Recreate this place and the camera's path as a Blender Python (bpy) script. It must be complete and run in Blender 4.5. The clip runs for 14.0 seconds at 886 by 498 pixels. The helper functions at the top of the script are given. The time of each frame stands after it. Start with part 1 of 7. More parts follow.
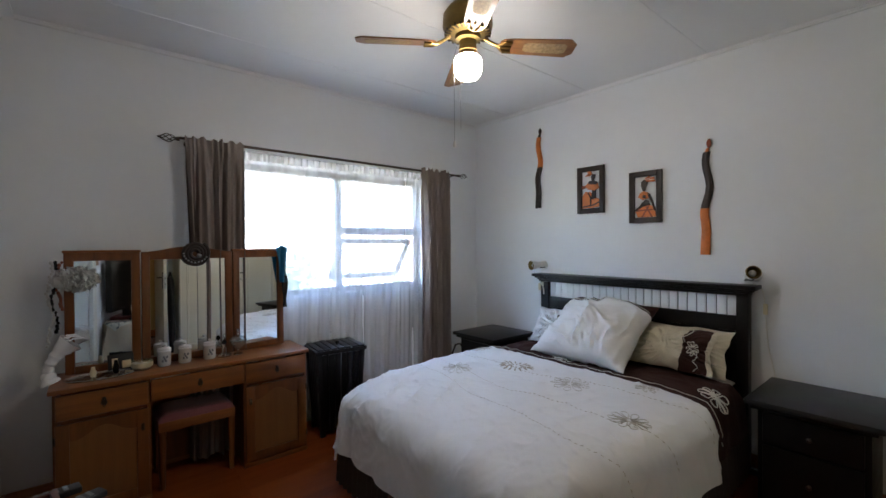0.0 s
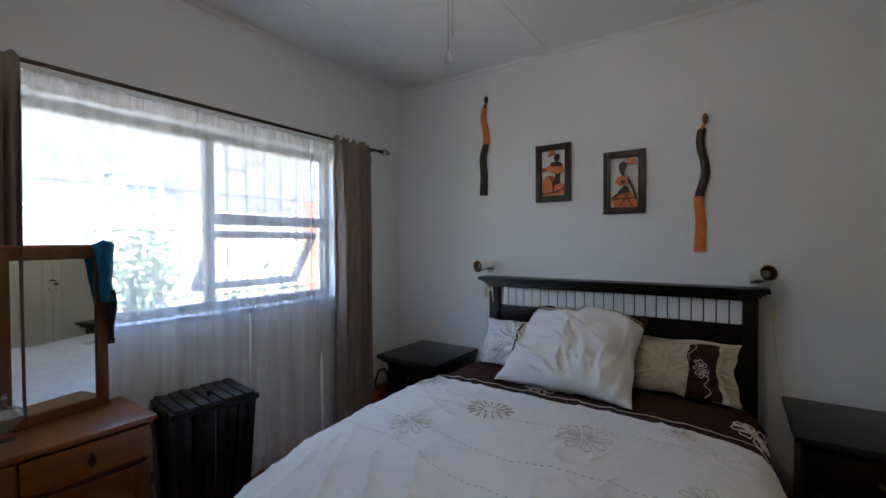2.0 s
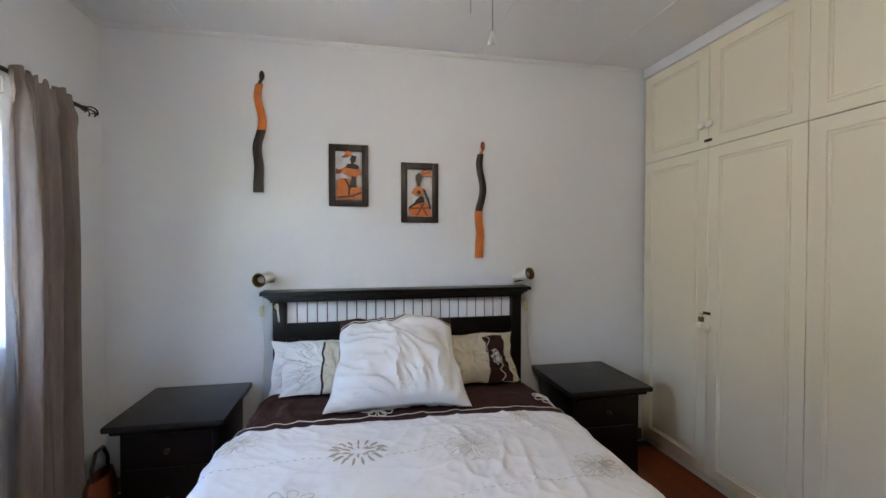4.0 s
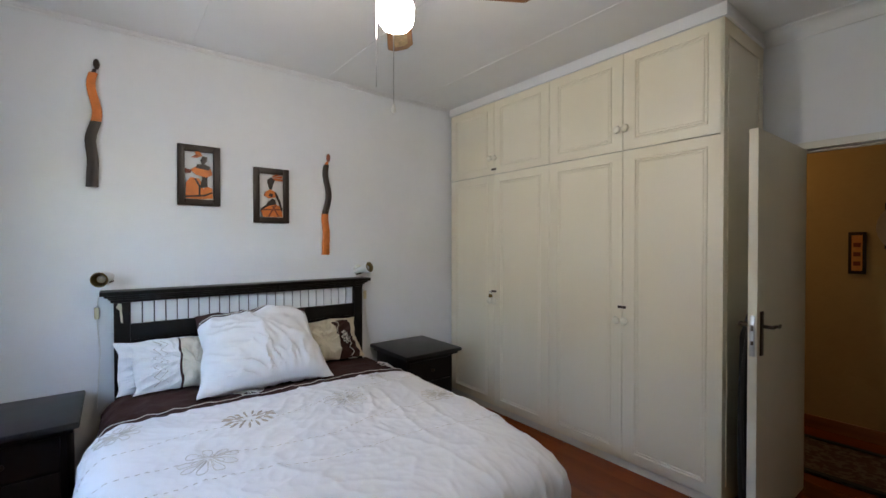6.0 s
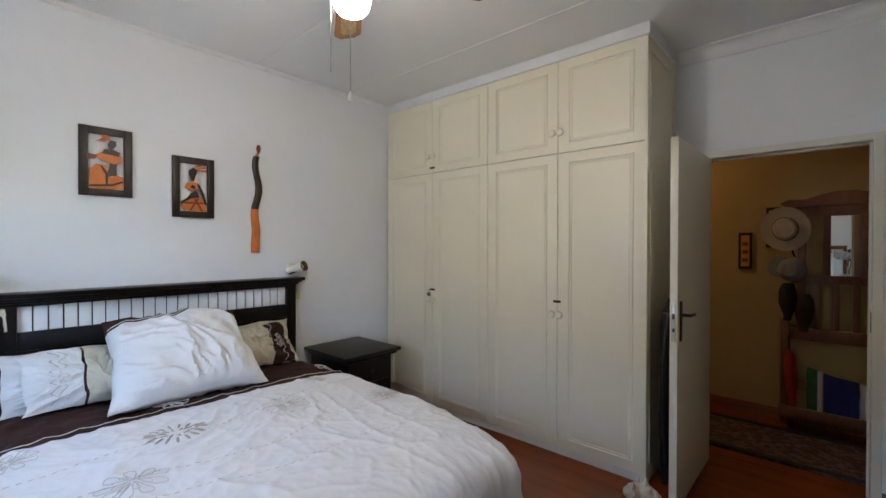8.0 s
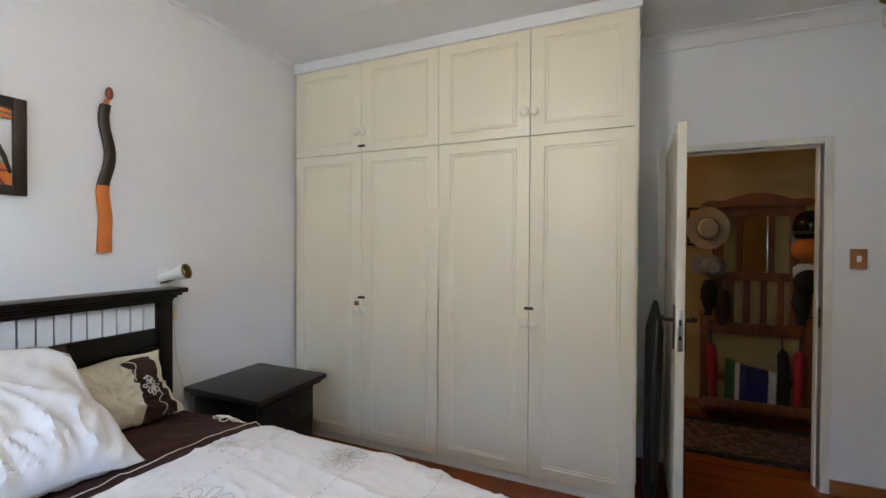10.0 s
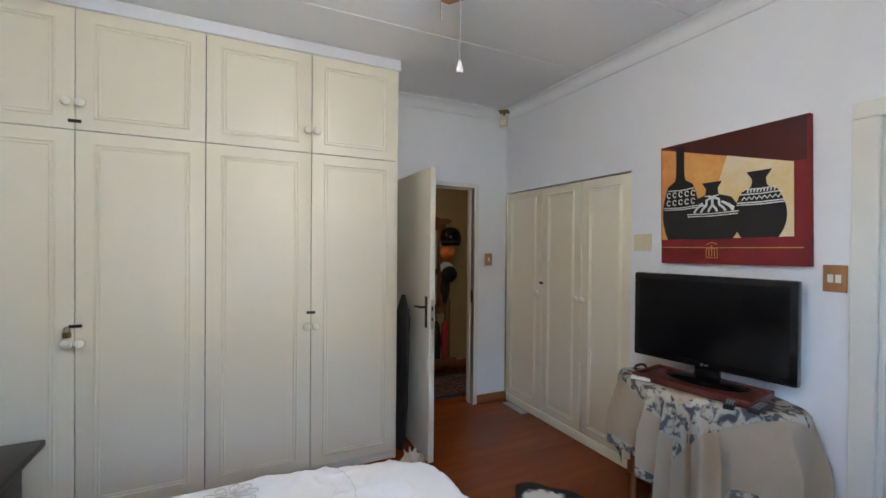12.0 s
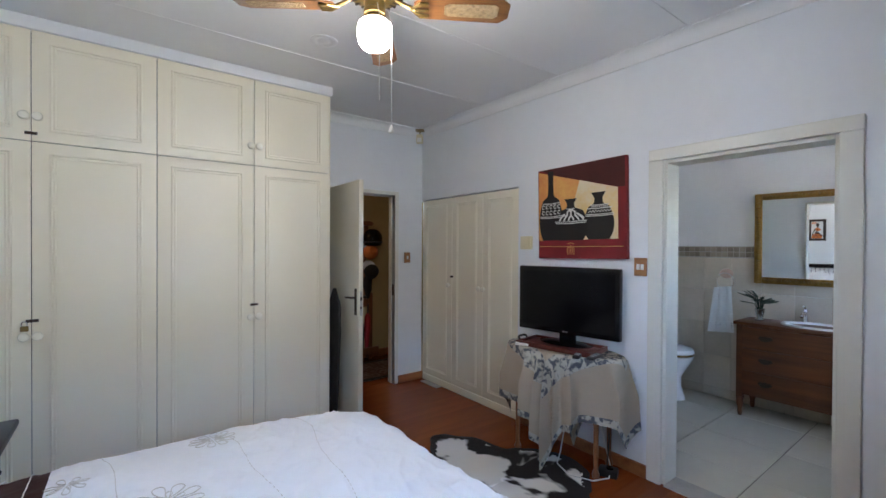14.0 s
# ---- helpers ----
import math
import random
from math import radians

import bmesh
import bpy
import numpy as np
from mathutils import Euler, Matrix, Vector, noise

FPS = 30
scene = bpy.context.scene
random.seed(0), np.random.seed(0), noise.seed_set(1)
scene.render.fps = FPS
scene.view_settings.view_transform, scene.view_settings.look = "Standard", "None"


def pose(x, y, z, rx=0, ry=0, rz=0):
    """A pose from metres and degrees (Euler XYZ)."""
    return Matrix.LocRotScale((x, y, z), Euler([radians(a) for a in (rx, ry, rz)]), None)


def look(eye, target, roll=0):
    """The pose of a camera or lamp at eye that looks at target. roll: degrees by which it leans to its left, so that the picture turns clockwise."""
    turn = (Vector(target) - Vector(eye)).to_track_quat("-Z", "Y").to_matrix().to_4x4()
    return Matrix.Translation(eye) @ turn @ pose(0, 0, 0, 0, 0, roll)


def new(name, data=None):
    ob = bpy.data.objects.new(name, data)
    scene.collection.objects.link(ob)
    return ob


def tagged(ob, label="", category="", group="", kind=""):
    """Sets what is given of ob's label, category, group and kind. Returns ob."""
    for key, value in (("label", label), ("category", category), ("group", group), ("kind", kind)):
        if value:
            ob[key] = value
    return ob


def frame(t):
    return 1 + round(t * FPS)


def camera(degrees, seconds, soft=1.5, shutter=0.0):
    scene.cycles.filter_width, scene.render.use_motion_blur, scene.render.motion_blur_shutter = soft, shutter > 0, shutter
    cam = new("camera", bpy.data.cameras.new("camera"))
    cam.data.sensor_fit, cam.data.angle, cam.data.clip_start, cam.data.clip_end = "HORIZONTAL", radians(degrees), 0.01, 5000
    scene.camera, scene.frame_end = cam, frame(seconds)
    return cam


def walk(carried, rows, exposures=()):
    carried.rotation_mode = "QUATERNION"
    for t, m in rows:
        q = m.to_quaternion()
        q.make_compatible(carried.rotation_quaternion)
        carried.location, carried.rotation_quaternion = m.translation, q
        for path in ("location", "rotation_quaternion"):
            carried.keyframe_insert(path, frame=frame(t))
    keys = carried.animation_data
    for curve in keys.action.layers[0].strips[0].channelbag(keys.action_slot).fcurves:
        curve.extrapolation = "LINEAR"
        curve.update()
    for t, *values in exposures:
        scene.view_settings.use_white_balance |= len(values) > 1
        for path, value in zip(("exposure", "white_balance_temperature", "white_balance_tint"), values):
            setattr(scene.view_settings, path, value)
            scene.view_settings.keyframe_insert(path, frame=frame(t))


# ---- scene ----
cam = camera(92.3, 14.0)
PATH = [
    (0, (0.108, 0.146, 1.488), (1.393, 1.679, 1.468), -0.4),
    (0.5, (0.185, 0.343, 1.482), (1.515, 1.836, 1.452), -0.3),
    (1, (0.303, 0.565, 1.479), (1.77, 1.924, 1.445), -0.3),
    (1.5, (0.399, 0.825, 1.482), (1.981, 2.048, 1.447), -0.3),
    (2, (0.531, 1.103, 1.472), (2.184, 2.228, 1.439), -0.3),
    (2.5, (0.687, 1.328, 1.463), (2.44, 2.291, 1.429), -0.3),
    (3, (0.78, 1.578, 1.493), (2.665, 2.246, 1.451), -0.3),
    (3.5, (0.759, 1.871, 1.49), (2.754, 2.006, 1.461), -0.1),
    (4, (0.588, 2.095, 1.526), (2.55, 1.707, 1.487), 0.0),
    (4.2, (0.51, 2.177, 1.549), (2.437, 1.642, 1.505), 0.1),
    (6.5, (0.16, 2.686, 1.472), (1.649, 1.351, 1.453), -0.1),
    (7, (0.158, 2.719, 1.458), (1.555, 1.288, 1.441), -0.0),
    (9.3, (0.717, 2.605, 1.474), (1.949, 1.03, 1.442), 0.4),
    (9.5, (0.807, 2.565, 1.469), (1.968, 0.937, 1.439), 0.2),
    (10, (1.118, 2.505, 1.458), (1.923, 0.675, 1.433), 0.3),
    (10.5, (1.388, 2.487, 1.464), (1.73, 0.517, 1.428), 0.4),
    (11, (1.654, 2.518, 1.477), (1.524, 0.523, 1.438), 0.4),
    (11.5, (1.898, 2.631, 1.513), (1.351, 0.707, 1.484), 0.5),
    (12, (2.113, 2.818, 1.515), (1.238, 1.02, 1.498), 0.5),
    (12.5, (2.293, 3.032, 1.515), (1.172, 1.375, 1.503), 0.3),
    (13, (2.406, 3.228, 1.521), (1.215, 1.622, 1.513), 0.3),
    (13.5, (2.461, 3.297, 1.517), (1.257, 1.7, 1.506), 0.3),
    (14, (2.465, 3.337, 1.516), (1.258, 1.743, 1.501), 0.3),
]
walk(cam, [(t, look(eye, target, roll)) for t, eye, target, roll in PATH],
     [(0.0, 4.6, 6300, 13), (1.0, 4.08, 6300, 13), (1.5, 3.9, 6300, 13), (2.5, 3.84, 6350, 14), (3.0, 4.0, 6350, 14), (3.5, 4.48, 6500, 14), (4.2, 4.95, 6650, 14), (6.5, 4.95, 6450, 13), (9.5, 5.2, 6450, 13), (11.0, 5.4, 6350, 14), (12.5, 5.43, 5950, 12), (14.0, 5.33, 5800, 13)])

# ---- world, sun, large lights ----
world = bpy.data.worlds.new("world")
scene.world = world
world.use_nodes = True
wn, wl = world.node_tree.nodes, world.node_tree.links
sky = wn.new("ShaderNodeTexSky")
sky.sky_type, sky.sun_disc = "NISHITA", False
sky.sun_elevation, sky.sun_rotation = radians(59), radians(236)
wn["Background"].inputs["Strength"].default_value = 0.15
wl.new(sky.outputs["Color"], wn["Background"].inputs["Color"])

sun_data = bpy.data.lights.new("sun", "SUN")
sun_data.energy, sun_data.angle, sun_data.color = 2.0, radians(0.5), (1.0, 0.94, 0.84)
sun = new("sun", sun_data)
sun.matrix_world = look((0, 0, 18), (9.0, 6.0, 0))

hall_data = bpy.data.lights.new("hall_lamp_light", "AREA")
hall_data.shape, hall_data.size, hall_data.energy, hall_data.color = "DISK", 0.25, 0.13, (1.0, 0.66, 0.30)
new("hall_lamp_light", hall_data).matrix_world = look((1.9, -1.25, 2.6), (1.2, -1.5, 0.9))


# ---- materials ----
def material(name, colour, rough=0.6, metal=0.0, vary=0.0, scale=6.0, dark=None, bump=0.0, bump_scale=60.0,
             stretch=(1, 1, 1), random_tint=0.0, coat=0.0, spec=0.5, sheen=0.0):
    """A procedural surface: colour varied at two scales, with fine relief."""
    m = bpy.data.materials.new(name)
    m.use_nodes = True
    n, l = m.node_tree.nodes, m.node_tree.links
    b = n["Principled BSDF"]
    b.inputs["Roughness"].default_value, b.inputs["Metallic"].default_value = rough, metal
    b.inputs["Coat Weight"].default_value, b.inputs["Specular IOR Level"].default_value = coat, spec
    b.inputs["Sheen Weight"].default_value = sheen
    b.inputs["Base Color"].default_value = (*colour, 1)
    co = n.new("ShaderNodeTexCoord")
    mp = n.new("ShaderNodeMapping")
    mp.inputs["Scale"].default_value = stretch
    l.new(co.outputs["Object"], mp.inputs["Vector"])
    shift, far = n.new("ShaderNodeObjectInfo"), n.new("ShaderNodeMath")
    far.operation = "MULTIPLY"
    far.inputs[1].default_value = 41.0
    l.new(shift.outputs["Random"], far.inputs[0])
    l.new(far.outputs[0], mp.inputs["Location"])
    if vary:
        broad, fine = n.new("ShaderNodeTexNoise"), n.new("ShaderNodeTexNoise")
        broad.inputs["Scale"].default_value, broad.inputs["Detail"].default_value = scale, 5
        fine.inputs["Scale"].default_value, fine.inputs["Detail"].default_value = scale * 9, 3
        add = n.new("ShaderNodeMath")
        add.operation = "MULTIPLY_ADD"
        add.inputs[1].default_value = 0.35
        ramp = n.new("ShaderNodeMapRange")
        ramp.inputs["From Min"].default_value, ramp.inputs["From Max"].default_value = 0.45, 0.90
        mix = n.new("ShaderNodeMix")
        mix.data_type = "RGBA"
        low = dark or tuple(c * (1 - vary) for c in colour)
        mix.inputs[6].default_value, mix.inputs[7].default_value = (*low, 1), (*colour, 1)
        for tex in (broad, fine):
            l.new(mp.outputs["Vector"], tex.inputs["Vector"])
        l.new(fine.outputs["Fac"], add.inputs[0])
        l.new(broad.outputs["Fac"], add.inputs[2])
        l.new(add.outputs[0], ramp.inputs["Value"])
        l.new(ramp.outputs["Result"], mix.inputs["Factor"])
        out = mix.outputs[2]
        if random_tint:
            info, hsv, span = n.new("ShaderNodeObjectInfo"), n.new("ShaderNodeHueSaturation"), n.new("ShaderNodeMapRange")
            span.inputs["To Min"].default_value, span.inputs["To Max"].default_value = 1 - random_tint, 1 + random_tint
            l.new(info.outputs["Random"], span.inputs["Value"])
            l.new(span.outputs["Result"], hsv.inputs["Value"])
            l.new(out, hsv.inputs["Color"])
            out = hsv.outputs["Color"]
        l.new(out, b.inputs["Base Color"])
        rr = n.new("ShaderNodeMapRange")
        spread = 0.08 if vary > 0.1 and rough > 0.3 else 0.02
        rr.inputs["To Min"].default_value, rr.inputs["To Max"].default_value = max(0.02, rough - spread), min(1, rough + spread)
        l.new(broad.outputs["Fac"], rr.inputs["Value"])
        l.new(rr.outputs["Result"], b.inputs["Roughness"])
    if bump:
        tex, bp = n.new("ShaderNodeTexNoise"), n.new("ShaderNodeBump")
        tex.inputs["Scale"].default_value, tex.inputs["Detail"].default_value = bump_scale, 4
        bp.inputs["Strength"].default_value, bp.inputs["Distance"].default_value = bump, 0.01
        l.new(mp.outputs["Vector"], tex.inputs["Vector"])
        l.new(tex.outputs["Fac"], bp.inputs["Height"])
        l.new(bp.outputs["Normal"], b.inputs["Normal"])
    return m


def wood(name, light, dark, rough=0.4, along="X", tint=0.0, coat=0.0, bump=0.08):
    """Grain drawn out along one axis."""
    s = {"X": (0.6, 9, 9), "Y": (9, 0.6, 9), "Z": (9, 9, 0.6)}[along]
    return material(name, light, rough, vary=0.4, dark=dark, scale=2.2, stretch=s, bump=bump, bump_scale=14, random_tint=tint, coat=coat)


def glass_material(name, tint=(1, 1, 1), rough=0.0, clear=0.9):
    m = bpy.data.materials.new(name)
    m.use_nodes = True
    n, l = m.node_tree.nodes, m.node_tree.links
    n.remove(n["Principled BSDF"])
    clr, gls, mix = n.new("ShaderNodeBsdfTransparent"), n.new("ShaderNodeBsdfGlossy"), n.new("ShaderNodeMixShader")
    clr.inputs["Color"].default_value = (*tint, 1)
    gls.inputs["Roughness"].default_value = rough
    mix.inputs["Fac"].default_value = 1 - clear
    l.new(clr.outputs[0], mix.inputs[1])
    l.new(gls.outputs[0], mix.inputs[2])
    l.new(mix.outputs[0], n["Material Output"].inputs["Surface"])
    return m


def sheer_material(name, colour, open_share):
    """Thin woven voile: part gap, part thread that scatters light both ways."""
    m = bpy.data.materials.new(name)
    m.use_nodes = True
    n, l = m.node_tree.nodes, m.node_tree.links
    n.remove(n["Principled BSDF"])
    clr, tr, df = n.new("ShaderNodeBsdfTransparent"), n.new("ShaderNodeBsdfTranslucent"), n.new("ShaderNodeBsdfDiffuse")
    a, b = n.new("ShaderNodeMixShader"), n.new("ShaderNodeMixShader")
    tr.inputs["Color"].default_value = df.inputs["Color"].default_value = (*colour, 1)
    a.inputs["Fac"].default_value = 0.5
    co, nz, rng = n.new("ShaderNodeTexCoord"), n.new("ShaderNodeTexNoise"), n.new("ShaderNodeMapRange")
    mp = n.new("ShaderNodeMapping")
    mp.inputs["Scale"].default_value = (11, 1, 0.3)
    nz.inputs["Scale"].default_value = 1.0
    rng.inputs["To Min"].default_value, rng.inputs["To Max"].default_value = 1.16 - open_share, 0.84 - open_share
    l.new(co.outputs["Object"], mp.inputs["Vector"])
    l.new(mp.outputs["Vector"], nz.inputs["Vector"])
    l.new(nz.outputs["Fac"], rng.inputs["Value"])
    l.new(rng.outputs["Result"], b.inputs["Fac"])
    l.new(tr.outputs[0], a.inputs[1])
    l.new(df.outputs[0], a.inputs[2])
    l.new(clr.outputs[0], b.inputs[1])
    l.new(a.outputs[0], b.inputs[2])
    l.new(b.outputs[0], n["Material Output"].inputs["Surface"])
    return m


def glow(name, colour, strength):
    m = bpy.data.materials.new(name)
    m.use_nodes = True
    b = m.node_tree.nodes["Principled BSDF"]
    b.inputs["Base Color"].default_value = (0.9, 0.88, 0.84, 1)
    b.inputs["Emission Color"].default_value = (*colour, 1)
    b.inputs["Emission Strength"].default_value = strength
    return m


def spotted(name, base, spot, scale, threshold, rough=0.9, soft=0.04, bump=0.3, bump_scale=200):
    """Two colours in patches of their own shape (hide, print, weave)."""
    m = bpy.data.materials.new(name)
    m.use_nodes = True
    n, l = m.node_tree.nodes, m.node_tree.links
    b = n["Principled BSDF"]
    b.inputs["Roughness"].default_value = rough
    co, nz, rng, mix = n.new("ShaderNodeTexCoord"), n.new("ShaderNodeTexNoise"), n.new("ShaderNodeMapRange"), n.new("ShaderNodeMix")
    mix.data_type = "RGBA"
    nz.inputs["Scale"].default_value, nz.inputs["Detail"].default_value, nz.inputs["Distortion"].default_value = scale, 3, 0.4
    rng.inputs["From Min"].default_value, rng.inputs["From Max"].default_value = threshold - soft, threshold + soft
    mix.inputs[6].default_value, mix.inputs[7].default_value = (*base, 1), (*spot, 1)
    fine, bp = n.new("ShaderNodeTexNoise"), n.new("ShaderNodeBump")
    fine.inputs["Scale"].default_value = bump_scale
    bp.inputs["Strength"].default_value, bp.inputs["Distance"].default_value = bump, 0.004
    l.new(co.outputs["Object"], nz.inputs["Vector"])
    l.new(co.outputs["Object"], fine.inputs["Vector"])
    l.new(nz.outputs["Fac"], rng.inputs["Value"])
    l.new(rng.outputs["Result"], mix.inputs["Factor"])
    l.new(mix.outputs[2], b.inputs["Base Color"])
    l.new(fine.outputs["Fac"], bp.inputs["Height"])
    l.new(bp.outputs["Normal"], b.inputs["Normal"])
    return m


WALL = material("wall_paint", (0.80, 0.81, 0.815), 0.75, vary=0.05, scale=1.6, bump=0.10, bump_scale=35)
CEIL = material("ceiling_paint", (0.79, 0.79, 0.78), 0.8, vary=0.04, scale=1.2, bump=0.05, bump_scale=25)
TRIM = material("gloss_trim_paint", (0.74, 0.72, 0.64), 0.35, vary=0.06, scale=5, bump=0.04, bump_scale=20)
CREAM = material("cream_cupboard_enamel", (0.82, 0.755, 0.585), 0.36, vary=0.02, scale=2.5, bump=0.05, bump_scale=18)
KNOB = material("cream_knob", (0.84, 0.80, 0.66), 0.22)
DOORP = material("cream_door_enamel", (0.70, 0.66, 0.54), 0.38, vary=0.06, scale=2.0, bump=0.05, bump_scale=16)
HALLW = material("hall_wall_ochre", (0.52, 0.38, 0.17), 0.8, vary=0.12, scale=2.0, bump=0.2, bump_scale=30)
GAP = material("dark_gap", (0.03, 0.025, 0.02), 0.9)
PLANK = material("floor_board", (0.235, 0.051, 0.010), 0.24, vary=0.3, dark=(0.165, 0.034, 0.007), scale=1.4, stretch=(0.5, 5, 5), bump=0.015, bump_scale=14, random_tint=0.04)
PLANK.node_tree.nodes["Principled BSDF"].inputs["Specular IOR Level"].default_value = 0.42
SKIRT = wood("skirting_pine", (0.34, 0.13, 0.04), (0.20, 0.07, 0.02), 0.35, "X")
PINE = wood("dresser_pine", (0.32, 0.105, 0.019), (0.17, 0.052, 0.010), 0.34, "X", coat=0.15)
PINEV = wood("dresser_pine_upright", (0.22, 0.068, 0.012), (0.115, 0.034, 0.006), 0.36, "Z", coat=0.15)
PANEL = wood("dresser_panel", (0.25, 0.105, 0.030), (0.20, 0.080, 0.022), 0.42, "Z")
OAK = wood("vanity_oak", (0.165, 0.052, 0.012), (0.075, 0.022, 0.005), 0.45, "Y", coat=0.0)
STANDW = wood("hall_stand_wood", (0.24, 0.085, 0.025), (0.13, 0.045, 0.014), 0.4, "Z", coat=0.1)
BLACKW = material("black_stained_wood", (0.0050, 0.0038, 0.0036), 0.36, vary=0.35, scale=4, stretch=(1, 6, 6), bump=0.06, bump_scale=18, spec=0.3)
BLACKTOP = material("black_table_top", (0.011, 0.011, 0.012), 0.36, vary=0.25, scale=5, bump=0.04, bump_scale=22, spec=0.4)
BRASS = material("antique_brass", (0.28, 0.19, 0.065), 0.46, 1.0, vary=0.35, scale=14)
DARKMETAL = material("dark_bronze", (0.085, 0.065, 0.05), 0.42, 1.0, vary=0.3, scale=30)
CHROME = material("chrome", (0.75, 0.75, 0.76), 0.12, 1.0)
STEEL = material("brushed_steel", (0.52, 0.51, 0.50), 0.3, 1.0, vary=0.2, scale=30)
MIRROR = material("mirror_silver", (0.86, 0.88, 0.87), 0.015, 1.0)
PANE = glass_material("window_glass", (0.96, 0.98, 0.97), 0.0, 0.94)
CLEARG = glass_material("clear_cut_glass", (0.86, 0.90, 0.90), 0.08, 0.58)
SHEER = sheer_material("white_voile", (0.94, 0.94, 0.95), 0.68)
DRAPE = material("taupe_curtain", (0.31, 0.255, 0.225), 0.85, vary=0.3, scale=5, stretch=(5, 5, 0.8), bump=0.25, bump_scale=160)
LINEN = material("white_duvet_cotton", (0.82, 0.81, 0.80), 0.88, vary=0.04, scale=5, bump=0.22, bump_scale=26, sheen=0.1)
PILLOWW = material("white_pillow_cotton", (0.80, 0.79, 0.77), 0.88, vary=0.04, scale=8, bump=0.25, bump_scale=22, sheen=0.1)
CREAMP = material("cream_pillow_cotton", (0.66, 0.60, 0.47), 0.9, vary=0.07, scale=9, bump=0.2, bump_scale=30)
BROWNF = material("brown_satin_cotton", (0.055, 0.024, 0.020), 0.85, vary=0.2, scale=10, bump=0.2, bump_scale=40, spec=0.2)
VALANCE = material("brown_valance", (0.075, 0.050, 0.042), 0.85, vary=0.25, scale=12, bump=0.2, bump_scale=60)
STITCHL = material("pale_embroidery", (0.66, 0.615, 0.54), 0.85, vary=0.2, scale=80)
STITCH = material("beige_embroidery", (0.52, 0.45, 0.36), 0.85, vary=0.2, scale=80)
STITCHW = material("white_embroidery", (0.72, 0.68, 0.60), 0.8, vary=0.1, scale=80)
FRAMEW = material("aluminium_bronze_window", (0.10, 0.088, 0.080), 0.45, 0.3, vary=0.15, scale=20)
WHITEP = material("white_plastic", (0.78, 0.77, 0.72), 0.35, vary=0.03, scale=10)
IVORYP = material("aged_ivory_plastic", (0.70, 0.62, 0.40), 0.4, vary=0.06, scale=8)
BLACKP = material("black_gloss_plastic", (0.006, 0.006, 0.007), 0.15, spec=0.3)
BLACKM = material("black_matt_plastic", (0.014, 0.014, 0.015), 0.5)
SCREEN = material("tv_screen", (0.004, 0.004, 0.005), 0.14, spec=0.2)
PORCELAIN = material("white_porcelain", (0.83, 0.83, 0.82), 0.10, coat=0.4)
CERAMIC = material("white_ceramic_jar", (0.74, 0.72, 0.66), 0.25, vary=0.04, scale=20)
FLOORTILE = material("pale_floor_tile", (0.56, 0.53, 0.44), 0.45, vary=0.05, scale=6, random_tint=0.03)
WALLTILE = material("beige_wall_tile", (0.60, 0.52, 0.41), 0.30, vary=0.14, scale=4, bump=0.04, bump_scale=30, random_tint=0.05)
MOSAIC = material("stone_mosaic", (0.34, 0.29, 0.225), 0.5, vary=0.2, scale=25, random_tint=0.28)
GROUT = material("pale_grout", (0.50, 0.48, 0.43), 0.9, vary=0.1, scale=20)
ORANGEW = material("orange_carved_wood", (0.72, 0.20, 0.035), 0.45, vary=0.25, scale=14, bump=0.05, bump_scale=40)
DARKW = material("dark_carved_wood", (0.028, 0.015, 0.010), 0.4, vary=0.4, scale=16, bump=0.1, bump_scale=50)
REDW = material("red_brown_carved_wood", (0.26, 0.060, 0.020), 0.45, vary=0.3, scale=16)
REDC = material("deep_red_canvas", (0.235, 0.013, 0.016), 0.75, vary=0.3, scale=9, bump=0.1, bump_scale=180)
DREDC = material("dark_red_canvas", (0.080, 0.012, 0.010), 0.75, vary=0.3, scale=9, bump=0.1, bump_scale=180)
OCHREC = material("ochre_canvas", (0.78, 0.44, 0.11), 0.75, vary=0.35, dark=(0.66, 0.24, 0.07), scale=5, bump=0.1, bump_scale=180)
PALEC = material("cream_canvas", (0.74, 0.66, 0.50), 0.75, vary=0.25, dark=(0.72, 0.52, 0.22), scale=5, bump=0.1, bump_scale=180)
BLACKC = material("black_painted_canvas", (0.014, 0.012, 0.012), 0.7, vary=0.2, scale=9)
WHITEC = material("white_painted_canvas", (0.68, 0.66, 0.62), 0.7)
GOLDC = material("gold_paint", (0.55, 0.32, 0.07), 0.6)
GILT = material("gilt_frame", (0.44, 0.27, 0.075), 0.35, 0.85, vary=0.45, scale=30, bump=0.2, bump_scale=70)
CLOTH = material("beige_table_linen", (0.42, 0.335, 0.235), 0.9, vary=0.08, scale=7, bump=0.3, bump_scale=150)
PRINT = spotted("printed_cloth_border", (0.44, 0.40, 0.32), (0.085, 0.090, 0.100), 24.0, 0.53, soft=0.05)
HIDE = spotted("cowhide", (0.012, 0.009, 0.008), (0.66, 0.62, 0.55), 2.7, 0.50, soft=0.02, bump=0.5)
HIDEB = material("cowhide_dark_edge", (0.018, 0.012, 0.010), 0.9, vary=0.4, scale=20, bump=0.5, bump_scale=200)
RUNNER = spotted("patterned_runner", (0.075, 0.030, 0.022), (0.14, 0.10, 0.075), 24.0, 0.52, soft=0.05)
PINKV = material("dusty_pink_velvet", (0.21, 0.055, 0.060), 0.9, vary=0.2, scale=14, sheen=0.5)
BLUEF = material("turquoise_scarf", (0.0, 0.155, 0.32), 0.7, vary=0.3, scale=20)
